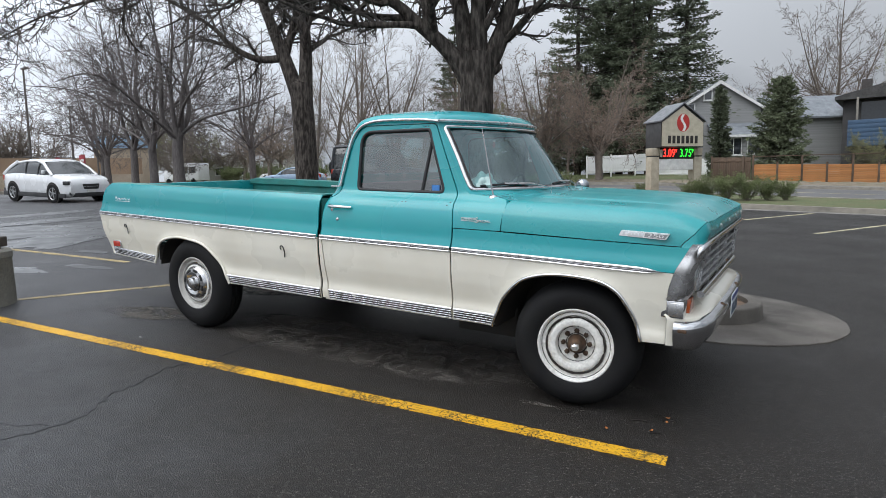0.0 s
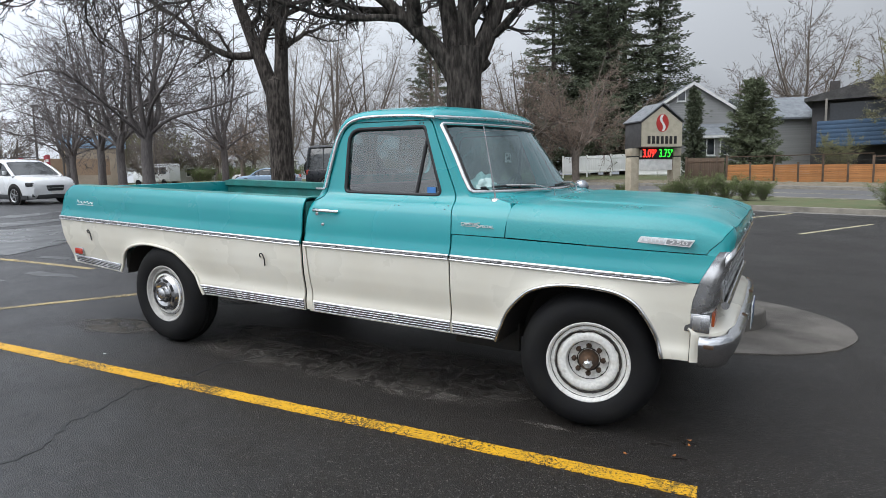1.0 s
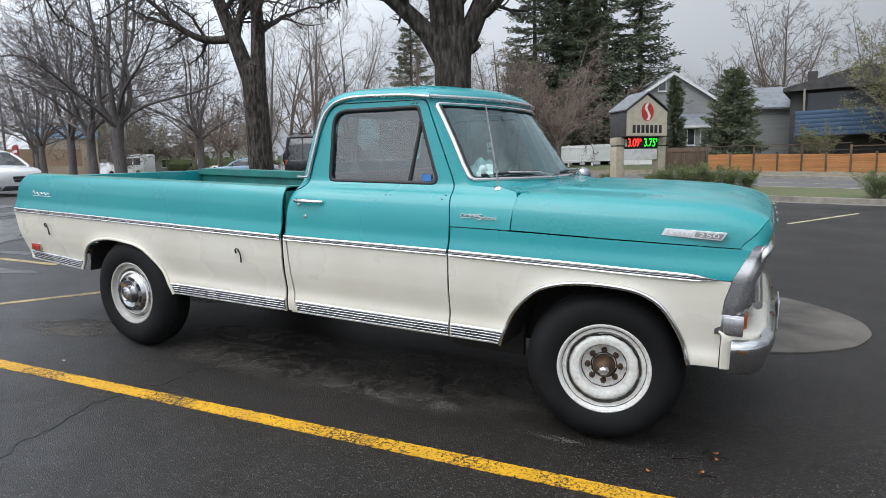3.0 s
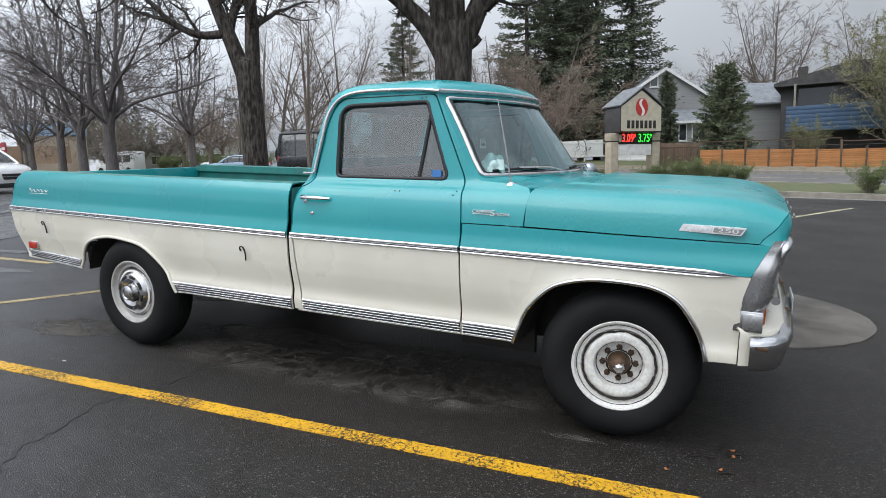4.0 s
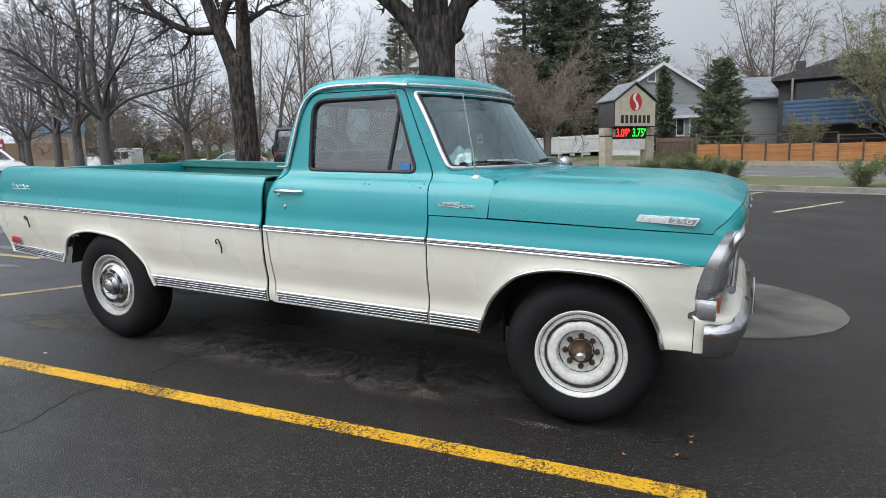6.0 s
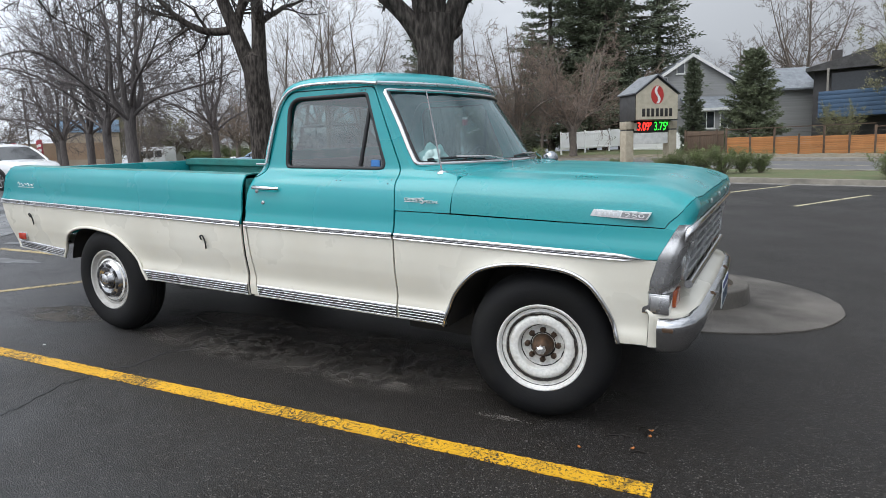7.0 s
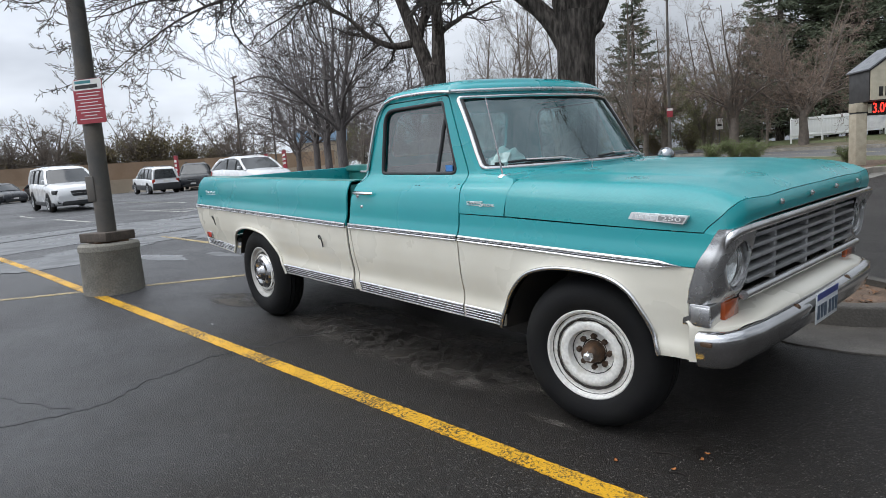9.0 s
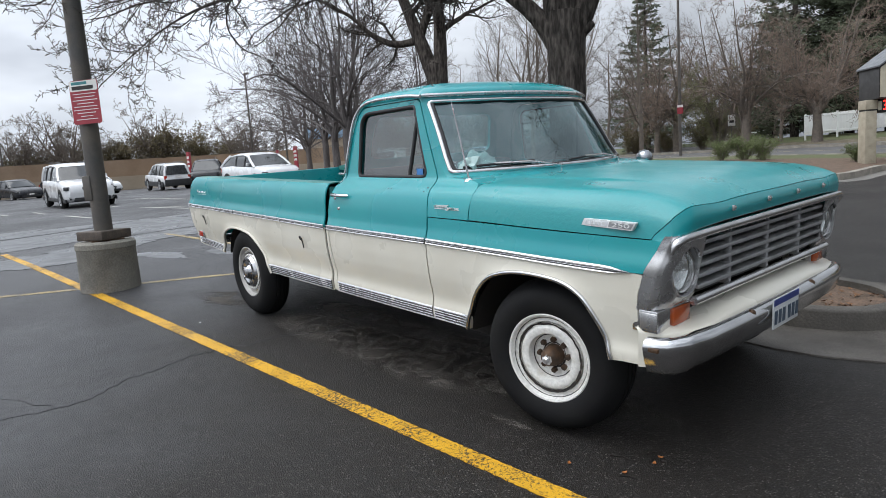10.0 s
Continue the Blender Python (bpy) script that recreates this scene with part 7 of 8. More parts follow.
def leafy(seed, h, stems, spread_, n_leaf, size, material, twig):
    """A loose bush: stems, twigs and many small leaves at their ends."""
    rng = random.Random(seed)
    limbs = []
    for k in range(stems):
        a = rng.uniform(0, 6.28)
        rr = h * spread_ * rng.uniform(0.3, 1.0)
        limbs.append(path_of([(0.05 * math.cos(a), 0.05 * math.sin(a), -0.1), (rr * 0.4 * math.cos(a), rr * 0.4 * math.sin(a), h * 0.45), (rr * math.cos(a), rr * math.sin(a), h * rng.uniform(0.65, 1.0))], 0.012 * h ** 0.8 + 0.004, 0.004, 3))
    spec = [(7, 0.4, 40, 0.12, 0.04, 0.15, 0.6, 4), (5, 0.45, 40, 0.14, 0.02, 0.1, 0.6, 3)]
    out = {}
    for lb in limbs:
        branch_out(rng, lb, 0, spec, out)
    fine = out.get(0, []) + out.get(1, [])
    verts, faces = [], []
    for j in range(n_leaf):
        q, _, d = at_path(rng.choice(fine), rng.uniform(0.2, 1.0))
        sprig(rng, verts, faces, q + Vector((rng.gauss(0, size), rng.gauss(0, size), rng.gauss(0, size))), Vector((rng.gauss(0, 1), rng.gauss(0, 1), rng.gauss(0.3, 1))), size * rng.uniform(0.7, 1.6), size * rng.uniform(0.2, 0.45))
    return tubes("bush_stems", limbs, twig, 5), tubes("bush_twigs", fine, twig, 3), mesh_of("bush_leaves", verts, faces, material, 0)


def plant_leafy(name, lf, m, label, category, group=""):
    t = thing(name, m, label, category, group)
    tagged(part("stem_work", lf[0], None, t), kind="stuff")
    tagged(part("twig_work", lf[1], None, t), kind="stuff")
    tagged(part("crown", lf[2], None, t), kind="stuff")


SH = leafy(61, 1.0, 16, 0.8, 5200, 0.045, M["shrub"], M["greytwig"])
OL = leafy(62, 7.0, 20, 0.55, 30000, 0.08, M["olive"], M["greytwig"])
for k, (x, y, sc) in enumerate(((-1.35, 17.75, 0.85), (-0.75, 18.0, 0.8), (-1.9, 17.5, 0.7), (-0.2, 18.6, 0.7), (0.3, 19.2, 0.65), (3.6, 16.9, 0.75), (4.6, 17.4, 0.9), (-2.4, 17.2, 0.6), (-8.3, 18.4, 0.72), (-7.6, 18.6, 0.8), (-6.9, 18.4, 0.7), (-3.9, 17.4, 0.5), (6.4, 18.0, 0.8))):
    plant_leafy("shrub", SH, stand(x, y, 47 * k) @ Matrix.Translation((0, 0, 0.1)) @ Matrix.Scale(sc, 4), "loose green shrub in the planting strip", "shrub", "green shrubs")
for k, (x, y, sc) in enumerate(((-40.5, 36.5, 1.3), (-43.0, 38.5, 1.6), (-46.5, 42.0, 1.5), (-48.0, 39.5, 1.2), (-38.0, 37.0, 1.1), (-51.0, 45.5, 1.7), (-35.0, 37.5, 1.2), (-44.0, 45.0, 1.8), (-63.5, 49.5, 1.5), (-66.0, 52.5, 1.7), (-69.5, 55.5, 1.8), (-73.5, 57.0, 2.0), (-60.5, 53.0, 1.6), (-66.0, 57.0, 2.2), (-57.0, 56.0, 1.7))):
    plant_leafy("shrub", SH, stand(x, y, 61 * k) @ Matrix.Scale(sc, 4), "green shrub on the verge of the side street", "shrub", "far green shrubs")
for k, (x, y, sc) in enumerate(((9.9, 47.4, 1.3), (14.0, 48.8, 1.2), (4.2, 47.0, 0.42), (-17.5, 37.5, 0.75), (-78, 54, 0.9), (-78, 57, 1.1), (-66, 66, 1.0), (-50, 60, 0.7), (-75, 46, 0.9), (-82, 50, 1.2))):
    plant_leafy("budding_tree", OL, stand(x, y, 33 * k) @ Matrix.Scale(sc, 4), "bushy tree with olive spring buds", "tree", "budding trees")

M["drybrush"] = leaf_mat("dry_hedge_leaves", (0.17, 0.135, 0.075), (0.115, 0.105, 0.055))
DRY = leafy(63, 1.6, 18, 0.7, 7000, 0.06, M["drybrush"], M["greytwig"])
for k, (x, y, sc) in enumerate(((-27.5, 39.0, 1.1), (-24.6, 38.8, 1.3), (-22.4, 39.6, 1.0), (-19.6, 39.4, 1.25), (-17.4, 40.2, 1.0), (-29.8, 40.6, 1.3), (-66.5, 15.0, 3.0), (-67.5, 18.5, 3.4), (-68.5, 12.0, 2.8), (-66.0, 21.5, 2.6), (-69.5, 7.0, 2.2), (-68, 3.0, 1.8))):
    plant_leafy("hedge_shrub", DRY, stand(x, y, 57 * k) @ Matrix.Scale(sc, 4), "dry brown and olive leafless shrub", "shrub", "dry hedge shrubs")


# ---- price sign ----
M["signface"] = mat("sign_cream", (0.52, 0.47, 0.36), 0.5, fine=0.1)
M["signdark"] = mat("sign_casing", (0.035, 0.033, 0.032), 0.5, fine=0.2)
M["signroof"] = mat("sign_roof_metal", (0.20, 0.21, 0.22), 0.35, 0.6, fine=0.2)
M["stucco"] = mat("stucco_post", (0.42, 0.37, 0.28), 0.8, bump=0.3, bscale=120, fine=0.3)
M["logored"] = mat("sign_red", (0.48, 0.03, 0.025), 0.4, fine=0.1)
M["logowhite"] = mat("sign_white", (0.8, 0.79, 0.76), 0.4, fine=0.1)
M["ink"] = mat("sign_ink", (0.02, 0.018, 0.016), 0.5, fine=0.1)
M["ledblack"] = mat("led_panel", (0.01, 0.01, 0.01), 0.4, fine=0.1)
M["ledred"] = mat("led_red", (0.3, 0.01, 0.01), 0.4, emit=(1.0, 0.03, 0.02, 3.0))
M["ledgreen"] = mat("led_green", (0.01, 0.3, 0.02), 0.4, emit=(0.03, 1.0, 0.05, 1.8))
sgn_t = thing("price_sign", stand(-2.63, 17.16, 47), "cream roadside price sign with red and green figures", "sign")
W2, DP = 0.81, 0.90
board = part("sign_board", prism(round_poly([(-W2, 1.86), (W2, 1.86), (W2, 2.70), (0, 3.26), (-W2, 2.70)], 0.004, 1), 0.03, DP - 0.03), M["signdark"], sgn_t, "dark gabled sign casing")
for y0, y1 in ((0.0, 0.028), (DP - 0.028, DP)):
    part("sign_face", prism([(-W2 + 0.03, 1.89), (W2 - 0.03, 1.89), (W2 - 0.03, 2.66), (0, 3.18), (-W2 + 0.03, 2.66)], y0, y1), M["signface"], board, "cream sign face")
for sg in (-1, 1):
    roof_poly = [(0, 3.26), (sg * (W2 + 0.05), 2.675), (sg * (W2 + 0.05), 2.715), (0, 3.305)]
    part("roof_slab", prism(roof_poly if sg > 0 else roof_poly[::-1], -0.05, DP + 0.05), M["signroof"], board, "grey metal roof slab")
# emblem: red oval with a pale wave, and a row of dark blocks for the name
oval = [(0.235 * math.cos(a), 2.65 + 0.29 * math.sin(a)) for a in spread(0, 2 * math.pi, 28)[:-1]]
part("emblem", prism(oval, -0.012, 0.002), M["logored"], board, "red oval emblem with a pale wave")
wave = []
for k in range(13):
    t = k / 12
    wave.append((0.066 * math.sin(t * 2 * math.pi) - 0.048, 2.385 + 0.53 * t))
wave += [(x + 0.096, z) for x, z in reversed(wave)]
part("emblem_wave", prism(wave, -0.016, -0.008), M["logowhite"], board)
for k in range(7):
    x = -0.51 + k * 0.17
    bmk = box((x - 0.055, -0.010, 1.98), (x + 0.055, 0.002, 2.23), 0.004)
    part("name_block", bmk, M["ink"], board, "dark block of the sign's name")
for sg in (-1, 1):
    x = sg * 0.83
    post = part("sign_post", box((x - 0.15, 0.28, -0.1), (x + 0.15, 0.60, 1.56), 0.01), M["stucco"], sgn_t, "cream stucco post")
    part("post_cap", box((x - 0.155, 0.265, 1.60), (x + 0.155, 0.615, 1.85), 0.012), M["stucco"], post)
    part("post_joint", box((x - 0.14, 0.29, 1.555), (x + 0.14, 0.59, 1.605)), M["signdark"], post)
led = part("led_panel", box((-0.66, 0.30, 1.50), (0.66, 0.60, 1.855), 0.006), M["ledblack"], sgn_t, "black price display")
face = pose(0, 0.294, 0, 90, 0, 0)
letters("price_figures", "3.09", 0.38, 0.004, M["ledred"], led, Matrix.Translation((-0.30, 0.294, 1.675)) @ pose(0, 0, 0, 90), "glowing red figures", 0.44)
letters("small_figure", "9", 0.18, 0.004, M["ledred"], led, Matrix.Translation((-0.03, 0.294, 1.75)) @ pose(0, 0, 0, 90), "", 0.07)
letters("price_figures", "3.75", 0.38, 0.004, M["ledgreen"], led, Matrix.Translation((0.34, 0.294, 1.675)) @ pose(0, 0, 0, 90), "glowing green figures", 0.44)
letters("small_figure", "9", 0.18, 0.004, M["ledgreen"], led, Matrix.Translation((0.61, 0.294, 1.75)) @ pose(0, 0, 0, 90), "", 0.07)
part("grade_tag", box((-0.65, 0.285, 1.56), (-0.56, 0.302, 1.80)), M["signface"], led)
part("lower_panel", box((-0.67, 0.33, 1.13), (0.67, 0.55, 1.485), 0.006), M["logowhite"], sgn_t, "blank white lower panel")

# ---- lamp pole by the parking line ----
M["polesteel"] = mat("pole_steel", (0.085, 0.080, 0.075), 0.55, 0.3, col2=(0.14, 0.12, 0.10), scale=5, bump=0.15, bscale=90, fine=0.3)
M["signred"] = mat("notice_red", (0.36, 0.035, 0.05), 0.5, fine=0.15)
M["baseconcrete"] = mat("stained_base_concrete", (0.24, 0.225, 0.19), 0.8, col2=(0.14, 0.13, 0.112), scale=3, bump=0.4, bscale=60, fine=0.5)
M["basecover"] = mat("rusty_brown_cover", (0.105, 0.078, 0.060), 0.7, col2=(0.06, 0.05, 0.042), scale=9, bump=0.3, bscale=60, fine=0.5)
pole = thing("lamp_pole", stand(-5.96, -1.62), "weathered brown lamp pole on a concrete base with a parking notice", "lamp pole")
base = part("concrete_base", lathe("concrete_base", [(0.0, -0.15), (0.318, -0.15), (0.314, 0.1), (0.306, 0.46), (0.316, 0.475), (0.314, 0.53), (0.292, 0.555), (0.0, 0.56)], M["baseconcrete"], 48, "z"), None, pole, "stained round concrete base")
part("base_plate", box((-0.17, -0.17, 0.555), (0.17, 0.17, 0.575), 0.004), M["rust"], pole)
part("base_cover", box((-0.20, -0.20, 0.572), (0.20, 0.20, 0.675), 0.012, 3), M["basecover"], pole, "square brown base cover", m=pose(0, 0, 0, 0, 0, 28))
part("shaft", lathe("shaft", [(0.098, 0.62), (0.096, 1.5), (0.088, 4.0), (0.075, 8.0), (0.0, 8.0)], M["polesteel"], 28, "z"), None, pole)
part("lamp_head", box((-0.2, -0.45, 7.9), (0.2, 0.45, 8.05), 0.03), M["polesteel"], pole)
part("hand_hole_cover", box((0.06, -0.10, 1.02), (0.11, 0.02, 1.30), 0.01), M["polesteel"], pole, m=pose(0, 0, 0, 0, 0, -62))
PN = pose(0, 0, 0, 0, 0, 36) @ pose(0.10, 0, -0.09)                       # the notice faces up the row
notice = part("parking_notice", prism(round_poly([(-0.185, 1.955), (0.185, 1.955), (0.185, 2.425), (-0.185, 2.425)], 0.03), -0.112, -0.106), M["signred"], pole, "red and white parking notice", m=PN)
part("notice_head", prism(round_poly([(-0.18, 2.31), (0.18, 2.31), (0.18, 2.42), (-0.18, 2.42)], 0.02), -0.1145, -0.1115), M["logowhite"], notice)
part("head_bar", box((-0.15, -0.1165, 2.325), (0.13, -0.114, 2.365)), M["ink"], notice)
part("head_bar", box((-0.15, -0.1165, 2.38), (0.05, -0.114, 2.41)), mat("notice_teal", (0.05, 0.25, 0.27), 0.5), notice)
for k in range(9):
    w = (0.15, 0.13, 0.16, 0.11, 0.15, 0.16, 0.12, 0.08, 0.14)[k]
    part("text_bar", box((-w, -0.1145, 2.277 - k * 0.0345), (w, -0.1115, 2.285 - k * 0.0345)), M["logowhite"], notice)

# other lamp posts and small signs
for x, y, h, red in ((-14.9, 27.7, 8.2, True), (-43.5, 16.7, 8.0, False), (-45.5, 20.5, 6.0, False), (-66.0, 3.0, 7.0, False), (-52, 26, 7.0, False)):
    lp = thing("lamp_post", stand(x, y), "slim dark car park lamp post" if not red else "slim lamp post with a small red notice", "lamp post", "far lamp posts")
    part("shaft", lathe("shaft", [(0.085, -0.1), (0.072, h * 0.5), (0.058, h), (0.0, h)], M["polesteel"], 14, "z"), None, lp)
    part("lamp_head", box((-0.1, -0.55, h - 0.06), (0.1, 0.15, h + 0.06), 0.02), M["polesteel"], lp, m=pose(0, 0, 0, 0, 0, 40 if red else 90))
    if red:
        nb = part("notice", box((-0.15, -0.105, 2.2), (0.15, -0.09, 2.66), 0.004), M["signred"], lp, m=pose(0, 0, 0, 0, 0, 40))
        part("notice_head", box((-0.14, -0.11, 2.53), (0.14, -0.104, 2.65)), M["logowhite"], nb)
st = thing("street_sign", stand(-16.3, 36.6), "small white street sign on a thin post", "sign")
part("post", lathe("post", [(0.03, -0.1), (0.03, 2.3), (0, 2.3)], M["polesteel"], 10, "z"), None, st)
part("plate", box((-0.22, -0.05, 1.55), (0.22, -0.03, 2.25), 0.01), M["logowhite"], st, m=pose(0, 0, 0, 0, 0, 35))
part("plate_mark", box((-0.13, -0.056, 1.75), (0.13, -0.052, 1.9)), M["ink"], st, m=pose(0, 0, 0, 0, 0, 35))
for x, y in ((-55.5, 24.5), (-48.8, 23.0), (-50.5, 23.8), (-50.8, 14.3)):
    rp = thing("red_marker_post", stand(x, y, 40), "red marker post with white writing bars", "sign post", "red marker posts")
    part("post_body", box((-0.13, -0.13, -0.1), (0.13, 0.13, 2.75), 0.02), M["signred"], rp)
    for k in range(3):
        part("text_bar", box((-0.10, -0.14, 1.5 + k * 0.35), (0.10, -0.128, 1.7 + k * 0.35)), M["logowhite"], rp)

# ---- walls and fences ----
M["tanwall"] = mat("tan_wall", (0.33, 0.235, 0.16), 0.85, col2=(0.25, 0.17, 0.11), scale=0.5, bump=0.3, bscale=30, fine=0.4)
M["palewall"] = mat("pale_wall", (0.40, 0.33, 0.25), 0.85, col2=(0.33, 0.27, 0.20), scale=0.6, bump=0.3, bscale=30, fine=0.35)


def wall_run(name, pts, thick, h, material, label, h0=-0.3):
    for a, b in zip(pts, pts[1:]):
        pa, pb = spot(*a), spot(*b)
        d = (pb - pa)
        d.z = 0
        n = Vector((-d.y, d.x, 0)).normalized() * thick / 2
        bm = bmesh.new()
        rows = [[bm.verts.new(p + o + Vector((0, 0, z))) for o in (-n, n) for z in ((h0, h) if o == -n else (h, h0))] for p in (pa, pb)]
        for k in range(4):
            bm.faces.new((rows[0][k], rows[0][(k + 1) % 4], rows[1][(k + 1) % 4], rows[1][k]))
        bm.faces.new(rows[0][::-1])
        bm.faces.new(rows[1])
        setting(name, bm_mesh(name, bm, material, 30), Matrix(), label, "wall")


BACKWALL = [(-64, -30), (-62.5, -10), (-62, 3.5), (-60, 20), (-53.8, 31.2)]
wall_run("wall_back", BACKWALL, 0.5, 2.75, M["tanwall"], "long tan-brown wall at the car park's edge")
inner_run = [(x + 0.45, y - 0.15) for x, y in BACKWALL]
wall_run("wall_plinth", inner_run, 0.3, 1.25, M["palewall"], "paler lower course of the long wall")

M["orangewood"] = mat("orange_stained_boards", (0.46, 0.20, 0.065), 0.65, col2=(0.36, 0.145, 0.045), scale=3, bump=0.2, bscale=50, fine=0.3, per=0.15, stretch=(0.3, 1, 3))
M["darkwood"] = mat("dark_weathered_wood", (0.115, 0.075, 0.048), 0.8, col2=(0.075, 0.05, 0.035), scale=4, bump=0.3, bscale=60, fine=0.4, per=0.2)
M["vinyl"] = mat("white_vinyl", (0.78, 0.78, 0.76), 0.4, col2=(0.70, 0.70, 0.68), scale=2, fine=0.05)


def base_line(a, b):
    pa, pb = spot(*a), spot(*b)
    return Matrix.Translation(pa) @ pose(0, 0, 0, 0, 0, math.degrees(math.atan2(pb.y - pa.y, pb.x - pa.x))), (pb - pa).xy.length, pb.z - pa.z


def board_fence(a, b, panels):
    m, ln, dz = base_line(a, b)
    f = thing("board_fence", m, "orange stained board fence with tall dark posts", "fence")
    step = ln / panels
    slat_me = bm_mesh("slat", box((0.03, -0.012, -0.055), (step - 0.03, 0.012, 0.055), 0.004), M["orangewood"])
    for k in range(panels + 1):
        z = dz * k / panels
        tall = 1.95 if k % 2 == 0 else 1.5
        part("post", box((k * step - 0.06, -0.07, z - 0.3), (k * step + 0.06, 0.07, z + tall), 0.006), M["darkwood"], f)
    part("top_rail", box((0, -0.04, 1.82), (ln, 0.04, 1.88), 0.004), M["darkwood"], f)
    part("upper_wire", tubes("upper_wire", [rod([(0, 0, 1.62), (ln, 0, 1.62 + dz)], 0.008)], M["polesteel"], 5), None, f)
    for k in range(panels):
        for j in range(11):
            part("slat", slat_me, None, f, m=pose(k * step, -0.03, 0.10 + dz * (k + 0.5) / panels + j * 0.118))
    return f


board_fence((-2.6, 42.2), (5.9, 44.4), 6)
board_fence((5.9, 44.4), (16.0, 46.5), 7)


def picket(name, a, b, h, board, material, label, gap=0.004, lift=0.0):
    m, ln, dz = base_line(a, b)
    m = Matrix.Translation((0, 0, lift)) @ m
    f = thing(name, m, label, "fence")
    n = int(ln / (board + gap))
    me = bm_mesh("fence_board", box((0, -0.012, 0.0), (board, 0.012, h), 0.004), material)
    for k in range(n):
        part("fence_board", me, None, f, m=pose(k * (board + gap), 0, 0.05 + dz * k / n))
    for k in range(int(ln / 2.0) + 1):
        part("post", box((k * 2.0 - 0.06, -0.09, -0.3 - lift), (k * 2.0 + 0.06, 0.03, h + 0.14 + dz * k * 2 / ln), 0.01), material, f)
    part("rail", box((0, -0.045, h * 0.86 + dz / 2), (ln, 0.045, h * 0.86 + 0.09 + dz / 2), 0.006), material, f)
    part("rail", box((0, -0.045, 0.12 + dz / 2), (ln, 0.045, 0.24 + dz / 2), 0.006), material, f)
    return f


picket("vinyl_fence", (-15.3, 45.9), (-10.4, 48.9), 1.40, 0.18, M["vinyl"], "white vinyl privacy fence", 0.001, 0.4)
picket("vinyl_fence", (-10.2, 48.9), (-6.0, 48.0), 1.30, 0.18, M["vinyl"], "white vinyl privacy fence behind the sign")
picket("plank_fence", (-5.2, 42.4), (-2.75, 42.3), 1.75, 0.14, M["darkwood"], "dark brown weathered plank fence")

# ---- houses ----
M["greyside"] = mat("grey_siding", (0.29, 0.29, 0.285), 0.75, col2=(0.24, 0.24, 0.237), scale=1.2, bump=0.3, bscale=8, fine=0.25, stretch=(0.05, 0.05, 6))
M["darkside"] = mat("dark_siding", (0.050, 0.047, 0.047), 0.75, col2=(0.035, 0.034, 0.034), scale=1.2, fine=0.25)
M["shingle"] = mat("grey_shingles", (0.20, 0.215, 0.23), 0.8, col2=(0.14, 0.155, 0.17), scale=2, bump=0.4, bscale=10, fine=0.4)
M["whitetrim"] = mat("white_trim_paint", (0.75, 0.75, 0.73), 0.5, fine=0.1)
M["winglass"] = mat("dark_window_glass", (0.03, 0.035, 0.04), 0.08, fine=0.1, spec=0.8)
M["blueboard"] = mat("blue_boards", (0.05, 0.10, 0.175), 0.6, col2=(0.045, 0.085, 0.15), scale=2, fine=0.2)
M["paleside"] = mat("pale_siding", (0.46, 0.46, 0.42), 0.7, fine=0.2)
M["beigeside"] = mat("beige_siding", (0.24, 0.22, 0.19), 0.75, fine=0.2)


def house_window(parent, x, y, z, w, h, mullion=True):
    wf = part("window", box((x - w / 2, y - 0.05, z), (x + w / 2, y + 0.05, z + h), 0.01), M["whitetrim"], parent, "white framed window")
    nx = 2 if mullion else 1
    for k in range(nx):
        x0 = x - w / 2 + 0.08 + k * (w - 0.08) / nx
        part("pane", box((x0, y - 0.062, z + 0.08), (x0 + (w - 0.08) / nx - 0.08, y - 0.045, z + h - 0.08)), M["winglass"], wf)
    part("sill", box((x - w / 2 - 0.06, y - 0.12, z - 0.06), (x + w / 2 + 0.06, y + 0.02, z)), M["whitetrim"], wf)


def gable_house(m, label, w, depth, eave, peak, side, roofm, over=0.45, turn_peak=0.0):
    h = thing("house", m, label, "house")
    body = part("wall", prism([(-w / 2, -1.0), (w / 2, -1.0), (w / 2, eave), (turn_peak, peak), (-w / 2, eave)], 0.0, depth), side, h)
    for sg in (-1, 1):
        ex, ez = sg * (w / 2 + over), eave - over * (peak - eave) / (w / 2)
        poly = [(turn_peak, peak + 0.02), (ex, ez + 0.02), (ex, ez + 0.17), (turn_peak, peak + 0.19)]
        roof = part("roof", prism(poly if sg > 0 else poly[::-1], -0.35, depth + 0.35), roofm, h, "shingled roof")
        tr = [(turn_peak, peak - 0.10), (ex, ez - 0.10), (ex, ez + 0.15), (turn_peak, peak + 0.17)]
        part("bargeboard", prism(tr if sg > 0 else tr[::-1], -0.40, -0.352), M["whitetrim"], roof)
    return h


gh = gable_house(stand(-6.1, 52.0, 24), "grey sided two-storey house with white bargeboards", 6.6, 10.0, 5.5, 7.6, M["greyside"], M["shingle"])
house_window(gh, -0.9, -0.02, 6.2, 0.7, 0.9, False)
house_window(gh, -2.3, -0.02, 5.0, 0.8, 1.0, False)
house_window(gh, 0.6, -1.95, 1.6, 1.3, 1.4)
house_window(gh, 2.2, -1.95, 1.6, 1.1, 1.4)
part("porch_wall", box((-0.6, -1.9, -0.5), (3.2, -0.002, 3.2), 0.01), M["greyside"], gh)
porch = prism([(-2.3, 3.05), (-2.3, 3.2), (0.0, 4.3), (0.0, 4.1)], -0.9, 3.5, "x")
pr = part("porch_roof", porch, M["shingle"], gh, "lower shingled porch roof")
part("porch_fascia", box((-0.92, -2.36, 3.0), (3.52, -2.30, 3.2)), M["whitetrim"], pr)
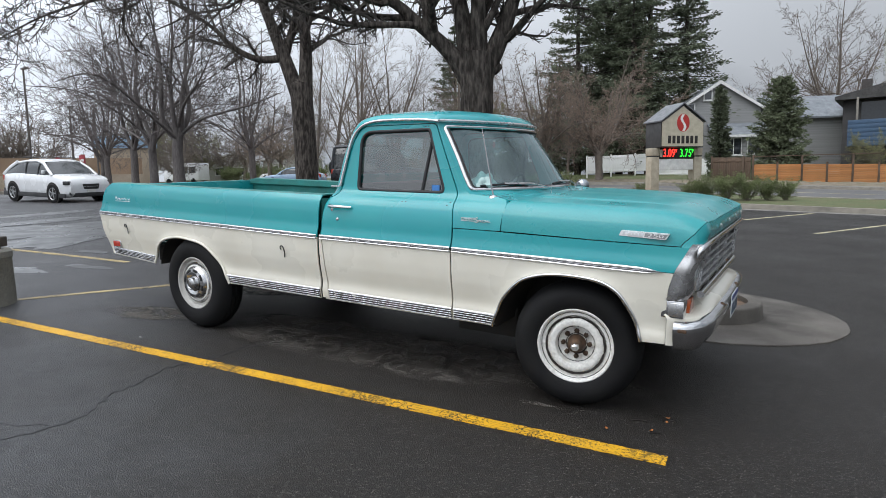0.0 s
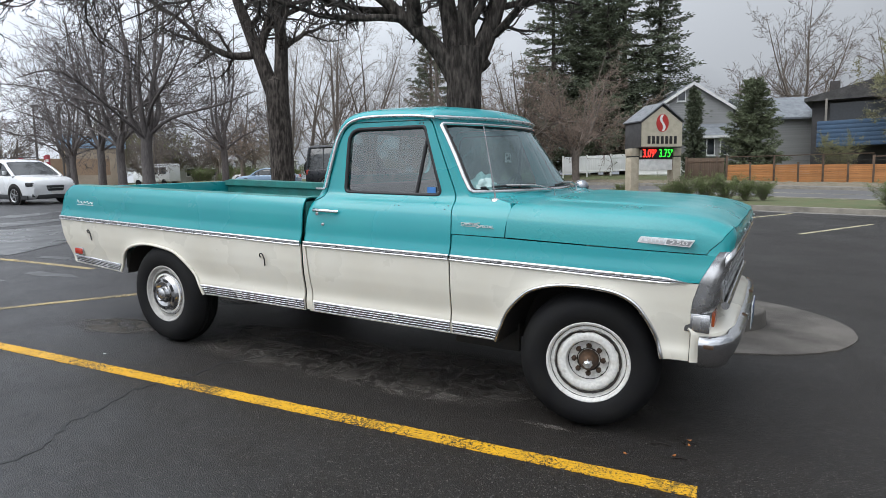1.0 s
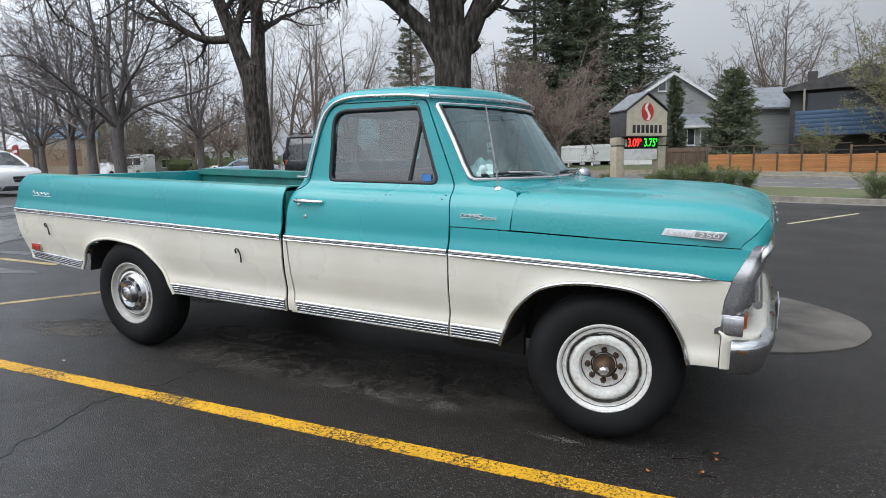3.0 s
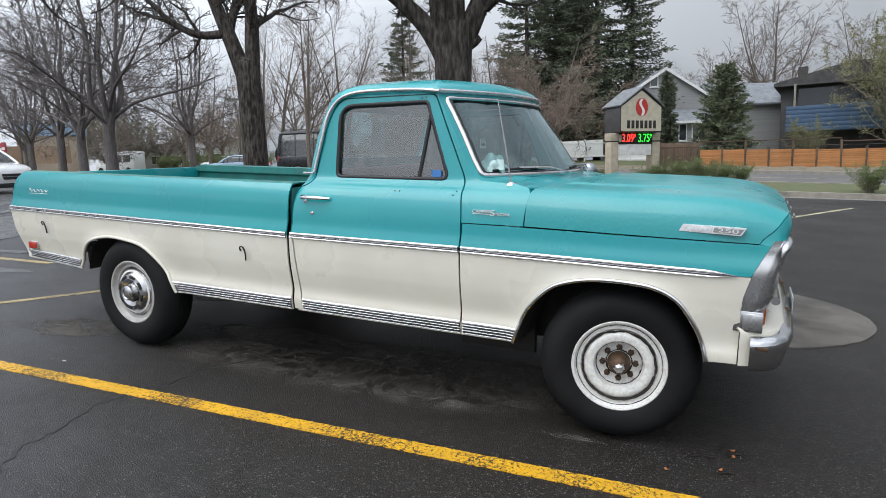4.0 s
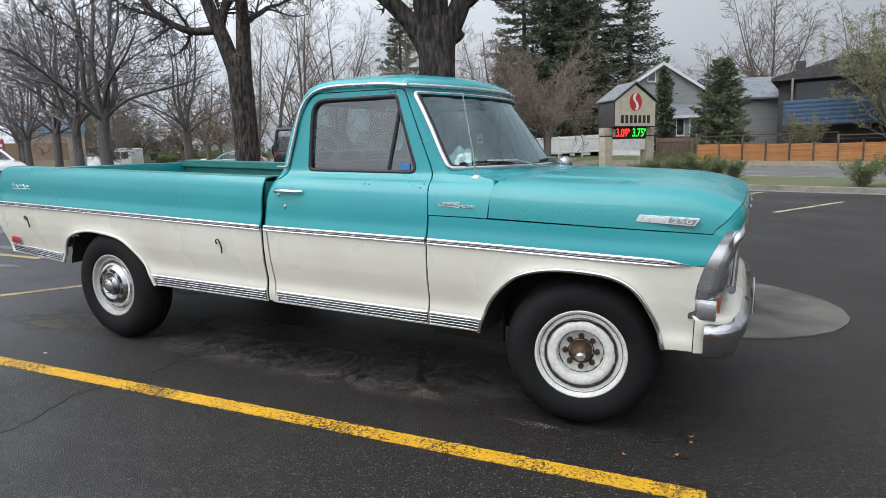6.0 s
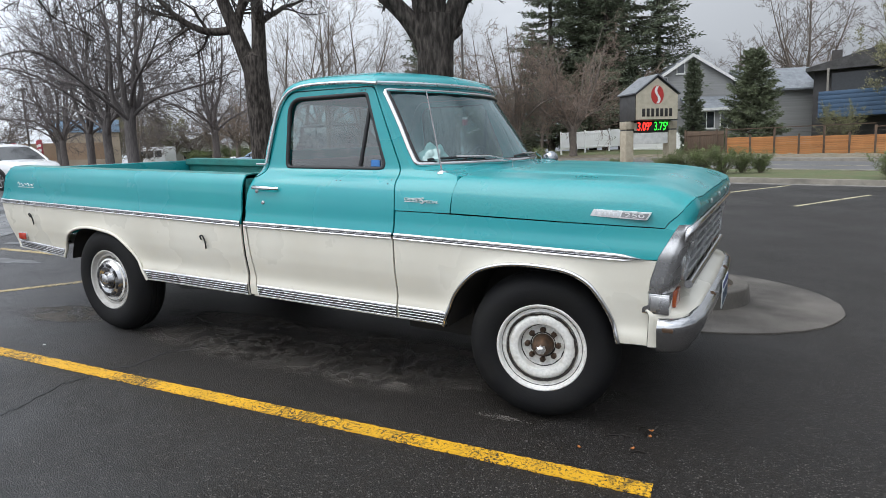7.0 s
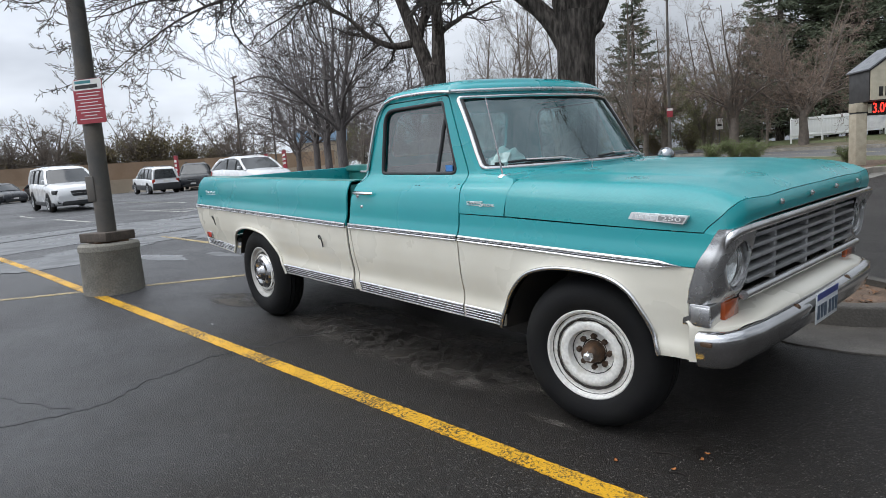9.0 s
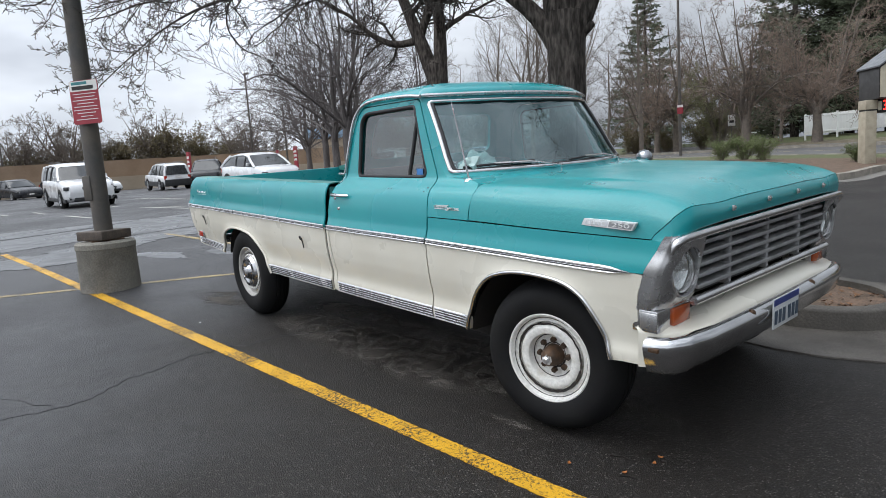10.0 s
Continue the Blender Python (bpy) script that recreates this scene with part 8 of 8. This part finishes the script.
gw = gable_house(stand(-2.6, 60.5, 114) @ pose(0, -7.5, 0), "grey house wing with a low roof", 7.0, 8.5, 5.0, 6.9, M["greyside"], M["shingle"])
dh = thing("house", stand(6.8, 53.1, -6), "dark sided house with a blue boarded balcony", "house")
part("wall", box((-4.2, 0.0, -1.0), (7.0, 8.0, 6.05), 0.01), M["darkside"], dh)
roofp = part("roof", prism([(-4.7, 5.95), (7.8, 5.95), (7.8, 6.12), (0.8, 7.55), (-4.7, 6.2)], -0.9, 8.9), mat("dark_shingles", (0.075, 0.072, 0.070), 0.85, col2=(0.05, 0.048, 0.047), scale=2, bump=0.4, bscale=10, fine=0.4), dh, "low dark shingled roof")
part("chimney", box((-3.2, 2.0, 6.0), (-2.5, 2.7, 7.7), 0.02), mat("chimney_brick", (0.06, 0.053, 0.05), 0.85, fine=0.4), roofp)
part("balcony_recess", box((-3.0, -0.03, 3.3), (3.4, -0.002, 5.75)), M["winglass"], dh)
bal = part("balcony", box((-3.7, -1.6, 2.35), (3.8, -1.5, 4.3), 0.01), M["blueboard"], dh, "blue boarded balcony front")
for k in range(6):
    part("balcony_board", box((-3.72, -1.64, 2.38 + 0.325 * k), (3.82, -1.60, 2.68 + 0.325 * k), 0.006), M["blueboard"], bal)
part("balcony_floor", box((-3.7, -1.5, 2.35), (3.8, -0.002, 2.5)), M["darkside"], dh)
part("balcony_post", box((-3.25, -1.45, 2.5), (-3.1, -1.3, 6.0), 0.01), M["beigeside"], dh)
for (x, y, a, lab, sd) in ((-63, 60, 40, "small far bungalow with pale walls", "paleside"), (-52, 66, 38, "small far bungalow with dark roof", "greyside"), (-30, 68, 30, "far bungalow among bare trees", "beigeside"), (-78, 62, 45, "small far bungalow with pale walls", "paleside"), (-72, 70, 40, "far bungalow among bare trees", "beigeside")):
    hb = gable_house(stand(x, y, a), lab, 8.0, 7.0, 2.9, 4.4, M[sd], M["shingle"])
    house_window(hb, -1.8, -0.02, 1.0, 1.4, 1.2)
    house_window(hb, 1.9, -0.02, 1.0, 1.4, 1.2)
st_b = thing("store_building", stand(-58, 33, 60), "pale far store building with a blue band", "building")
part("wall", box((-3.4, 0, -0.5), (2.2, 6, 5.2), 0.02), M["palewall"], st_b)
part("fascia", box((-3.5, -0.15, 3.9), (2.3, -0.003, 5.1), 0.01), mat("pale_blue_band", (0.30, 0.45, 0.62), 0.5), st_b)

# ---- parked cars ----
M["carwhite"] = mat("white_car_paint", (0.74, 0.75, 0.76), 0.25, col2=(0.68, 0.69, 0.70), scale=2, fine=0.05, coat=0.8)
M["cardark"] = mat("dark_car_paint", (0.012, 0.014, 0.019), 0.3, fine=0.05, coat=0.3, spec=0.35)
M["carblue"] = mat("pale_blue_car_paint", (0.22, 0.33, 0.46), 0.28, fine=0.05, coat=0.7)
M["carglass"] = mat("car_window_glass", (0.022, 0.026, 0.028), 0.06, fine=0.05, spec=0.8)
M["cladding"] = mat("grey_cladding", (0.035, 0.036, 0.038), 0.6, fine=0.2)
M["alloy"] = mat("alloy_rim", (0.42, 0.43, 0.44), 0.3, 0.8, fine=0.15)


def car(m, label, category, paint, L, W, H, clear, deck, roof, wheels, wr, lower=None, rack=False, group=""):
    """deck and roof: outlines (share of the length from the tail, height) of the lower body and of the cabin over it."""
    t = thing("parked_car", m, label, category, group)
    hw = W / 2

    def plan(u):
        e = abs(2 * u - 1)
        return hw * (1 - 0.16 * max(0, (e - 0.72) / 0.28) ** 2.2)

    us = spread(0, 1, 40)

    def body(u, k):
        z1, w = lerp(deck, u), plan(u)
        e = max(0, abs(2 * u - 1) - 0.86) / 0.14
        z0 = clear + 0.14 * e * e
        ring = [(0.0, z0), (w * 0.86, z0), (w * 0.96, z0 + 0.07), (w * 0.99, z0 + (z1 - z0) * 0.30), (w, z0 + (z1 - z0) * 0.62), (w * 0.975, z1 - 0.07), (w * 0.93, z1 - 0.015), (w * 0.80, z1 + 0.01), (0.0, z1 + 0.025)]
        full = ring + [(-y, z) for y, z in ring[-2:0:-1]]
        y, z = full[k]
        return (u - 0.5) * L, y, z
    n = 16
    verts, faces = [], []
    for u in us:
        verts += [body(u, k) for k in range(n)]
    for i in range(len(us) - 1):
        for k in range(n):
            faces.append((i * n + k, i * n + (k + 1) % n, (i + 1) * n + (k + 1) % n, (i + 1) * n + k))
    faces += [tuple(range(n))[::-1], tuple((len(us) - 1) * n + k for k in range(n))]
    bd = part("body", mesh_of("body", verts, faces, paint, 50), None, t)
    u0, u1 = roof[0][0], roof[-1][0]
    gs = sorted(set(spread(u0, u1, 26) + [r[0] for r in roof]))

    def cabin(u, k, inset=0.0):
        zb, zr, w = lerp(deck, u) - 0.03, max(lerp(roof, u), lerp(deck, u) - 0.02), plan(u) - inset
        tall = (zr - zb)
        ring = [(w * 0.945, zb), (w * 0.93 - 0.10 * tall, zb + tall * 0.5), (w * 0.90 - 0.22 * tall, zb + tall * 0.93), (w * 0.78 - 0.22 * tall, zr), (0.0, zr + 0.012)]
        full = ring + [(-y, z) for y, z in ring[-2::-1]]
        return ((u - 0.5) * L, *full[k])
    verts, faces = [], []
    for u in gs:
        verts += [cabin(u, k) for k in range(9)]
    for i in range(len(gs) - 1):
        for k in range(8):
            faces.append((i * 9 + k, i * 9 + k + 1, (i + 1) * 9 + k + 1, (i + 1) * 9 + k))
    gl = part("window_glass", mesh_of("window_glass", verts, faces, M["carglass"], 50), None, t, "dark tinted car windows")
    top = [u for u in gs if lerp(roof, u) > H - 0.16]
    rv, rf = [], []
    for u in top:
        rv += [Vector(cabin(u, k)) + Vector((0, 0, 0.008)) for k in range(2, 7)]
    for i in range(len(top) - 1):
        for k in range(4):
            rf.append((i * 5 + k, i * 5 + k + 1, (i + 1) * 5 + k + 1, (i + 1) * 5 + k))
    part("roof_panel", mesh_of("roof_panel", rv, rf, paint, 50), None, t)
    for sgn in (-1, 1):
        for ua, ub in ((u0 + 0.005, top[0]), (top[0] + 0.16, top[0] + 0.15), (top[0] + 0.34, top[0] + 0.345), (u1 - 0.005, top[-1])):
            a, b = Vector(cabin(min(ua, u1), 0 if sgn > 0 else 8)), Vector(cabin(min(ub, u1), 2 if sgn > 0 else 6))
            outer_ = ua in (u0 + 0.005, u1 - 0.005)
            part("pillar", tubes("pillar", [rod([a, (a + b) / 2 + Vector((0, sgn * 0.02, 0.02)), b], 0.085 if ua == u0 + 0.005 else 0.055 if outer_ else 0.03)], paint if outer_ else M["cladding"], 6), None, gl)
        part("door_mirror", box((0.0, -0.05, -0.06), (0.10, 0.09, 0.07), 0.02), paint, t, m=pose((top[-1] - 0.46) * L, sgn * (hw * 0.98), lerp(deck, top[-1]) + 0.08))
        hl = part("headlight", box((-0.20, -0.19, -0.075), (0.055, 0.13, 0.07), 0.035, 3), M["cladding"], t, m=pose(L * 0.465, sgn * hw * 0.73, lerp(deck, 0.97) - 0.13, 0, 0, sgn * -24))
        part("lens", box((-0.15, -0.15, -0.05), (0.062, 0.10, 0.045), 0.03, 3), M["lens"], hl)
        part("tail_light", box((-0.05, -0.08, -0.14), (0.12, 0.08, 0.14), 0.02), M["redlens"], t, m=pose(-L * 0.482, sgn * hw * 0.80, lerp(deck, 0.03) - 0.14))
        rail_k = 2 if sgn > 0 else 6
        part("cant_rail", tubes("cant_rail", [rod([Vector(cabin(u, rail_k)) - Vector((0, 0, 0.03)) for u in top], 0.05)], paint, 6), None, gl)
        part("fog_recess", box((L * 0.43, min(sgn * hw * 0.66, sgn * hw * 0.86), clear + 0.10), (L * 0.488, max(sgn * hw * 0.66, sgn * hw * 0.86), clear + 0.22), 0.02), M["cladding"], t)
        if rack:
            part("roof_rail", tubes("roof_rail", [rod([((top[1] - 0.5) * L, sgn * hw * 0.60, H + 0.01), ((top[1] - 0.5) * L + 0.1, sgn * hw * 0.60, H + 0.06), ((top[-2] - 0.5) * L - 0.1, sgn * hw * 0.60, H + 0.06), ((top[-2] - 0.5) * L, sgn * hw * 0.60, H + 0.01)], 0.016)], M["cladding"], 6), None, t)
    nose_z = lerp(deck, 0.985)
    gr = part("grille", prism(round_poly([(-hw * 0.30, nose_z - 0.27), (hw * 0.30, nose_z - 0.27), (hw * 0.36, nose_z - 0.07), (-hw * 0.36, nose_z - 0.07)], 0.04), L * 0.44, L * 0.503, "x"), M["cladding"], t)
    part("grille_bar", box((L * 0.47, -hw * 0.34, nose_z - 0.18), (L * 0.507, hw * 0.34, nose_z - 0.155), 0.006), M["alloy"], gr)
    part("lower_intake", box((L * 0.45, -hw * 0.70, clear + 0.03), (L * 0.503, hw * 0.70, clear + 0.19), 0.03), M["cladding"], t)
    part("front_plate", box((L * 0.495, -0.16, clear + 0.20), (L * 0.508, 0.16, clear + 0.29)), M["logowhite"], t)
    part("rear_plate", box((-L * 0.503, -0.16, clear + 0.45), (-L * 0.492, 0.16, clear + 0.58)), M["logowhite"], t)
    if lower:
        for sgn in (-1, 1):
            part("side_cladding", box((-L * 0.46, min(sgn * hw * 0.95, sgn * (hw + 0.005)), clear - 0.01), (L * 0.46, max(sgn * hw * 0.95, sgn * (hw + 0.005)), clear + lower), 0.02), M["cladding"], t)
        part("rear_bumper", box((-L * 0.505, -hw * 0.88, clear), (-L * 0.46, hw * 0.88, clear + lower + 0.12), 0.03), M["cladding"], t)
    tyre_me = lathe("tyre", [(wr * 0.66, -0.01), (wr * 0.80, -0.025), (wr * 0.95, -0.012), (wr, 0.03), (wr, 0.17), (wr * 0.93, 0.21), (wr * 0.6, 0.20)], M["rubber"], 28)
    rim_me = lathe("rim", [(0.0, 0.0), (wr * 0.14, -0.004), (wr * 0.2, 0.02), (wr * 0.58, 0.01), (wr * 0.66, -0.015), (wr * 0.70, 0.0)], M["alloy"], 28)
    arch_me = lathe("wheel_arch", [(0.0, 0.0), (wr * 1.14, 0.0), (wr * 1.15, 0.10)], M["under"], 28)
    spoke_me = bm_mesh("spoke", box((-wr * 0.06, -0.012, wr * 0.16), (wr * 0.06, 0.006, wr * 0.62), 0.006), M["alloy"])
    for wx in wheels:
        for sgn in (-1, 1):
            wm = pose(wx, sgn * (hw + 0.012), wr, 0, 0, 180 if sgn > 0 else 0)
            wh = part("wheel", tyre_me, None, t, m=wm)
            part("rim", rim_me, None, wh)
            for k in range(5):
                part("spoke", spoke_me, None, wh, m=pose(0, 0, 0, 0, 72 * k + 11, 0))
            part("wheel_arch", arch_me, None, t, m=pose(wx, sgn * (hw + 0.003), wr + 0.02, 0, 0, 180 if sgn > 0 else 0))
    return t


SUV_DECK = [(0, 0.72), (0.03, 1.08), (0.30, 1.13), (0.66, 1.08), (0.76, 1.08), (0.90, 1.0), (0.97, 0.90), (1, 0.70)]
car(lie(-24.85, 8.75, 3), "white crossover parked in the car park", "car", M["carwhite"], 4.5, 1.85, 1.66, 0.22, SUV_DECK,
    [(0.03, 1.06), (0.12, 1.34), (0.24, 1.56), (0.40, 1.64), (0.54, 1.63), (0.62, 1.54), (0.79, 1.04)], (-1.36, 1.33), 0.36, 0.16, True, "parked cars")
BOX_DECK = [(0, 0.72), (0.02, 1.06), (0.30, 1.10), (0.70, 1.07), (0.76, 1.07), (0.93, 0.98), (0.985, 0.87), (1, 0.68)]
car(lie(-27.1, 1.85, 2), "white estate car with roof rails, parked facing the row", "car", M["carwhite"], 4.61, 1.80, 1.70, 0.24, BOX_DECK,
    [(0.015, 1.0), (0.06, 1.50), (0.12, 1.66), (0.35, 1.71), (0.55, 1.68), (0.62, 1.60), (0.77, 1.03)], (-1.35, 1.32), 0.345, 0.14, True, "parked cars")
OLD_DECK = [(0, 0.75), (0.015, 0.98), (0.30, 1.02), (0.66, 1.02), (0.72, 1.04), (0.96, 0.98), (0.99, 0.86), (1, 0.6)]
car(lie(-40.6, 9.4, 179), "older white off-roader with dark lower cladding", "car", M["carwhite"], 4.60, 1.78, 1.70, 0.30, OLD_DECK,
    [(0.01, 1.02), (0.04, 1.55), (0.08, 1.68), (0.35, 1.71), (0.52, 1.68), (0.56, 1.62), (0.70, 1.04)], (-1.40, 1.35), 0.36, 0.30, True, "parked cars")
car(lie(-42.0, 12.6, -25), "dark pickup parked by the wall", "car", M["cardark"], 5.6, 1.95, 1.85, 0.32, [(0, 0.8), (0.01, 1.10), (0.36, 1.10), (0.70, 1.12), (0.95, 1.06), (0.99, 0.9), (1, 0.65)],
    [(0.36, 1.10), (0.38, 1.72), (0.44, 1.83), (0.58, 1.82), (0.62, 1.74), (0.72, 1.13)], (-1.75, 1.65), 0.39, None, True, "parked cars")
SED_DECK = [(0, 0.60), (0.03, 0.92), (0.18, 0.95), (0.70, 0.92), (0.90, 0.82), (0.97, 0.70), (1, 0.52)]
SED_ROOF = [(0.10, 0.96), (0.22, 1.26), (0.32, 1.42), (0.48, 1.44), (0.56, 1.38), (0.72, 0.95)]
car(lie(-52.4, 2.4, 15), "dark saloon parked by the wall", "car", M["cardark"], 4.6, 1.8, 1.44, 0.18, SED_DECK, SED_ROOF, (-1.35, 1.35), 0.32, None, False, "parked cars")
car(lie(-54.0, 5.6, 15), "dark saloon parked by the wall", "car", M["cardark"], 4.6, 1.8, 1.44, 0.18, SED_DECK, SED_ROOF, (-1.35, 1.35), 0.32, None, False, "parked cars")
car(lie(-46.0, 6.0, 20), "white saloon parked far off", "car", M["carwhite"], 4.6, 1.8, 1.44, 0.18, SED_DECK, SED_ROOF, (-1.35, 1.35), 0.32, None, False, "parked cars")
car(stand(-33.5, 30.6, 205), "pale blue rounded saloon at the car park's edge", "car", M["carblue"], 4.8, 1.82, 1.42, 0.18, SED_DECK, SED_ROOF, (-1.4, 1.38), 0.32, None, False, "parked cars")
car(stand(-52.0, 47.0, 190), "white saloon far off on the side street", "car", M["carwhite"], 4.6, 1.8, 1.44, 0.18, SED_DECK, SED_ROOF, (-1.35, 1.35), 0.32, None, False, "parked cars")
van_deck = [(0, 1.0), (0.01, 1.15), (0.30, 1.2), (0.72, 1.18), (0.78, 1.18), (0.95, 1.08), (0.99, 0.9), (1, 0.6)]
van = car(stand(-20.3, 24.1, 25), "dark high van with a spare wheel on its back", "van", M["cardark"], 5.3, 1.98, 2.5, 0.30, van_deck,
          [(0.008, 1.2), (0.012, 2.25), (0.04, 2.47), (0.4, 2.51), (0.62, 2.49), (0.68, 2.35), (0.80, 1.2)], (-1.5, 1.55), 0.37, None, True, "parked cars")
part("spare_wheel", lathe("spare_wheel", [(0.0, -0.09), (0.22, -0.09), (0.33, -0.07), (0.37, 0.0), (0.36, 0.1)], M["rubber"], 28), None, van, "black spare wheel on the back door", m=pose(-2.70, -0.35, 1.25, 0, 0, -90))
# shuttle bus
bus = thing("shuttle_bus", stand(-67.0, 45.8, 190) @ Matrix.Scale(0.85, 4), "white shuttle bus parked far off", "bus")
part("body", box((-3.2, -1.1, 0.45), (1.9, 1.1, 3.0), 0.12, 3), M["carwhite"], bus)
part("cab", box((1.8, -1.0, 0.45), (3.6, 1.0, 2.0), 0.2, 3), M["carwhite"], bus)
part("windshield", box((1.88, -0.95, 1.75), (2.5, 0.95, 2.55), 0.1), M["carglass"], bus)
for k in range(3):
    for sgn in (-1, 1):
        part("window", box((-2.6 + k * 1.45, min(sgn * 1.115, sgn * 1.095), 1.55), (-1.45 + k * 1.45, max(sgn * 1.115, sgn * 1.095), 2.5), 0.0), M["carglass"], bus)
for wx in (-2.1, 2.6):
    for sgn in (-1, 1):
        part("wheel", lathe("wheel", [(0.0, -0.01), (0.25, 0.0), (0.42, 0.0), (0.42, 0.25)], M["rubber"], 24), None, bus, m=pose(wx, sgn * 1.1, 0.42, 0, 0, 180 if sgn > 0 else 0))
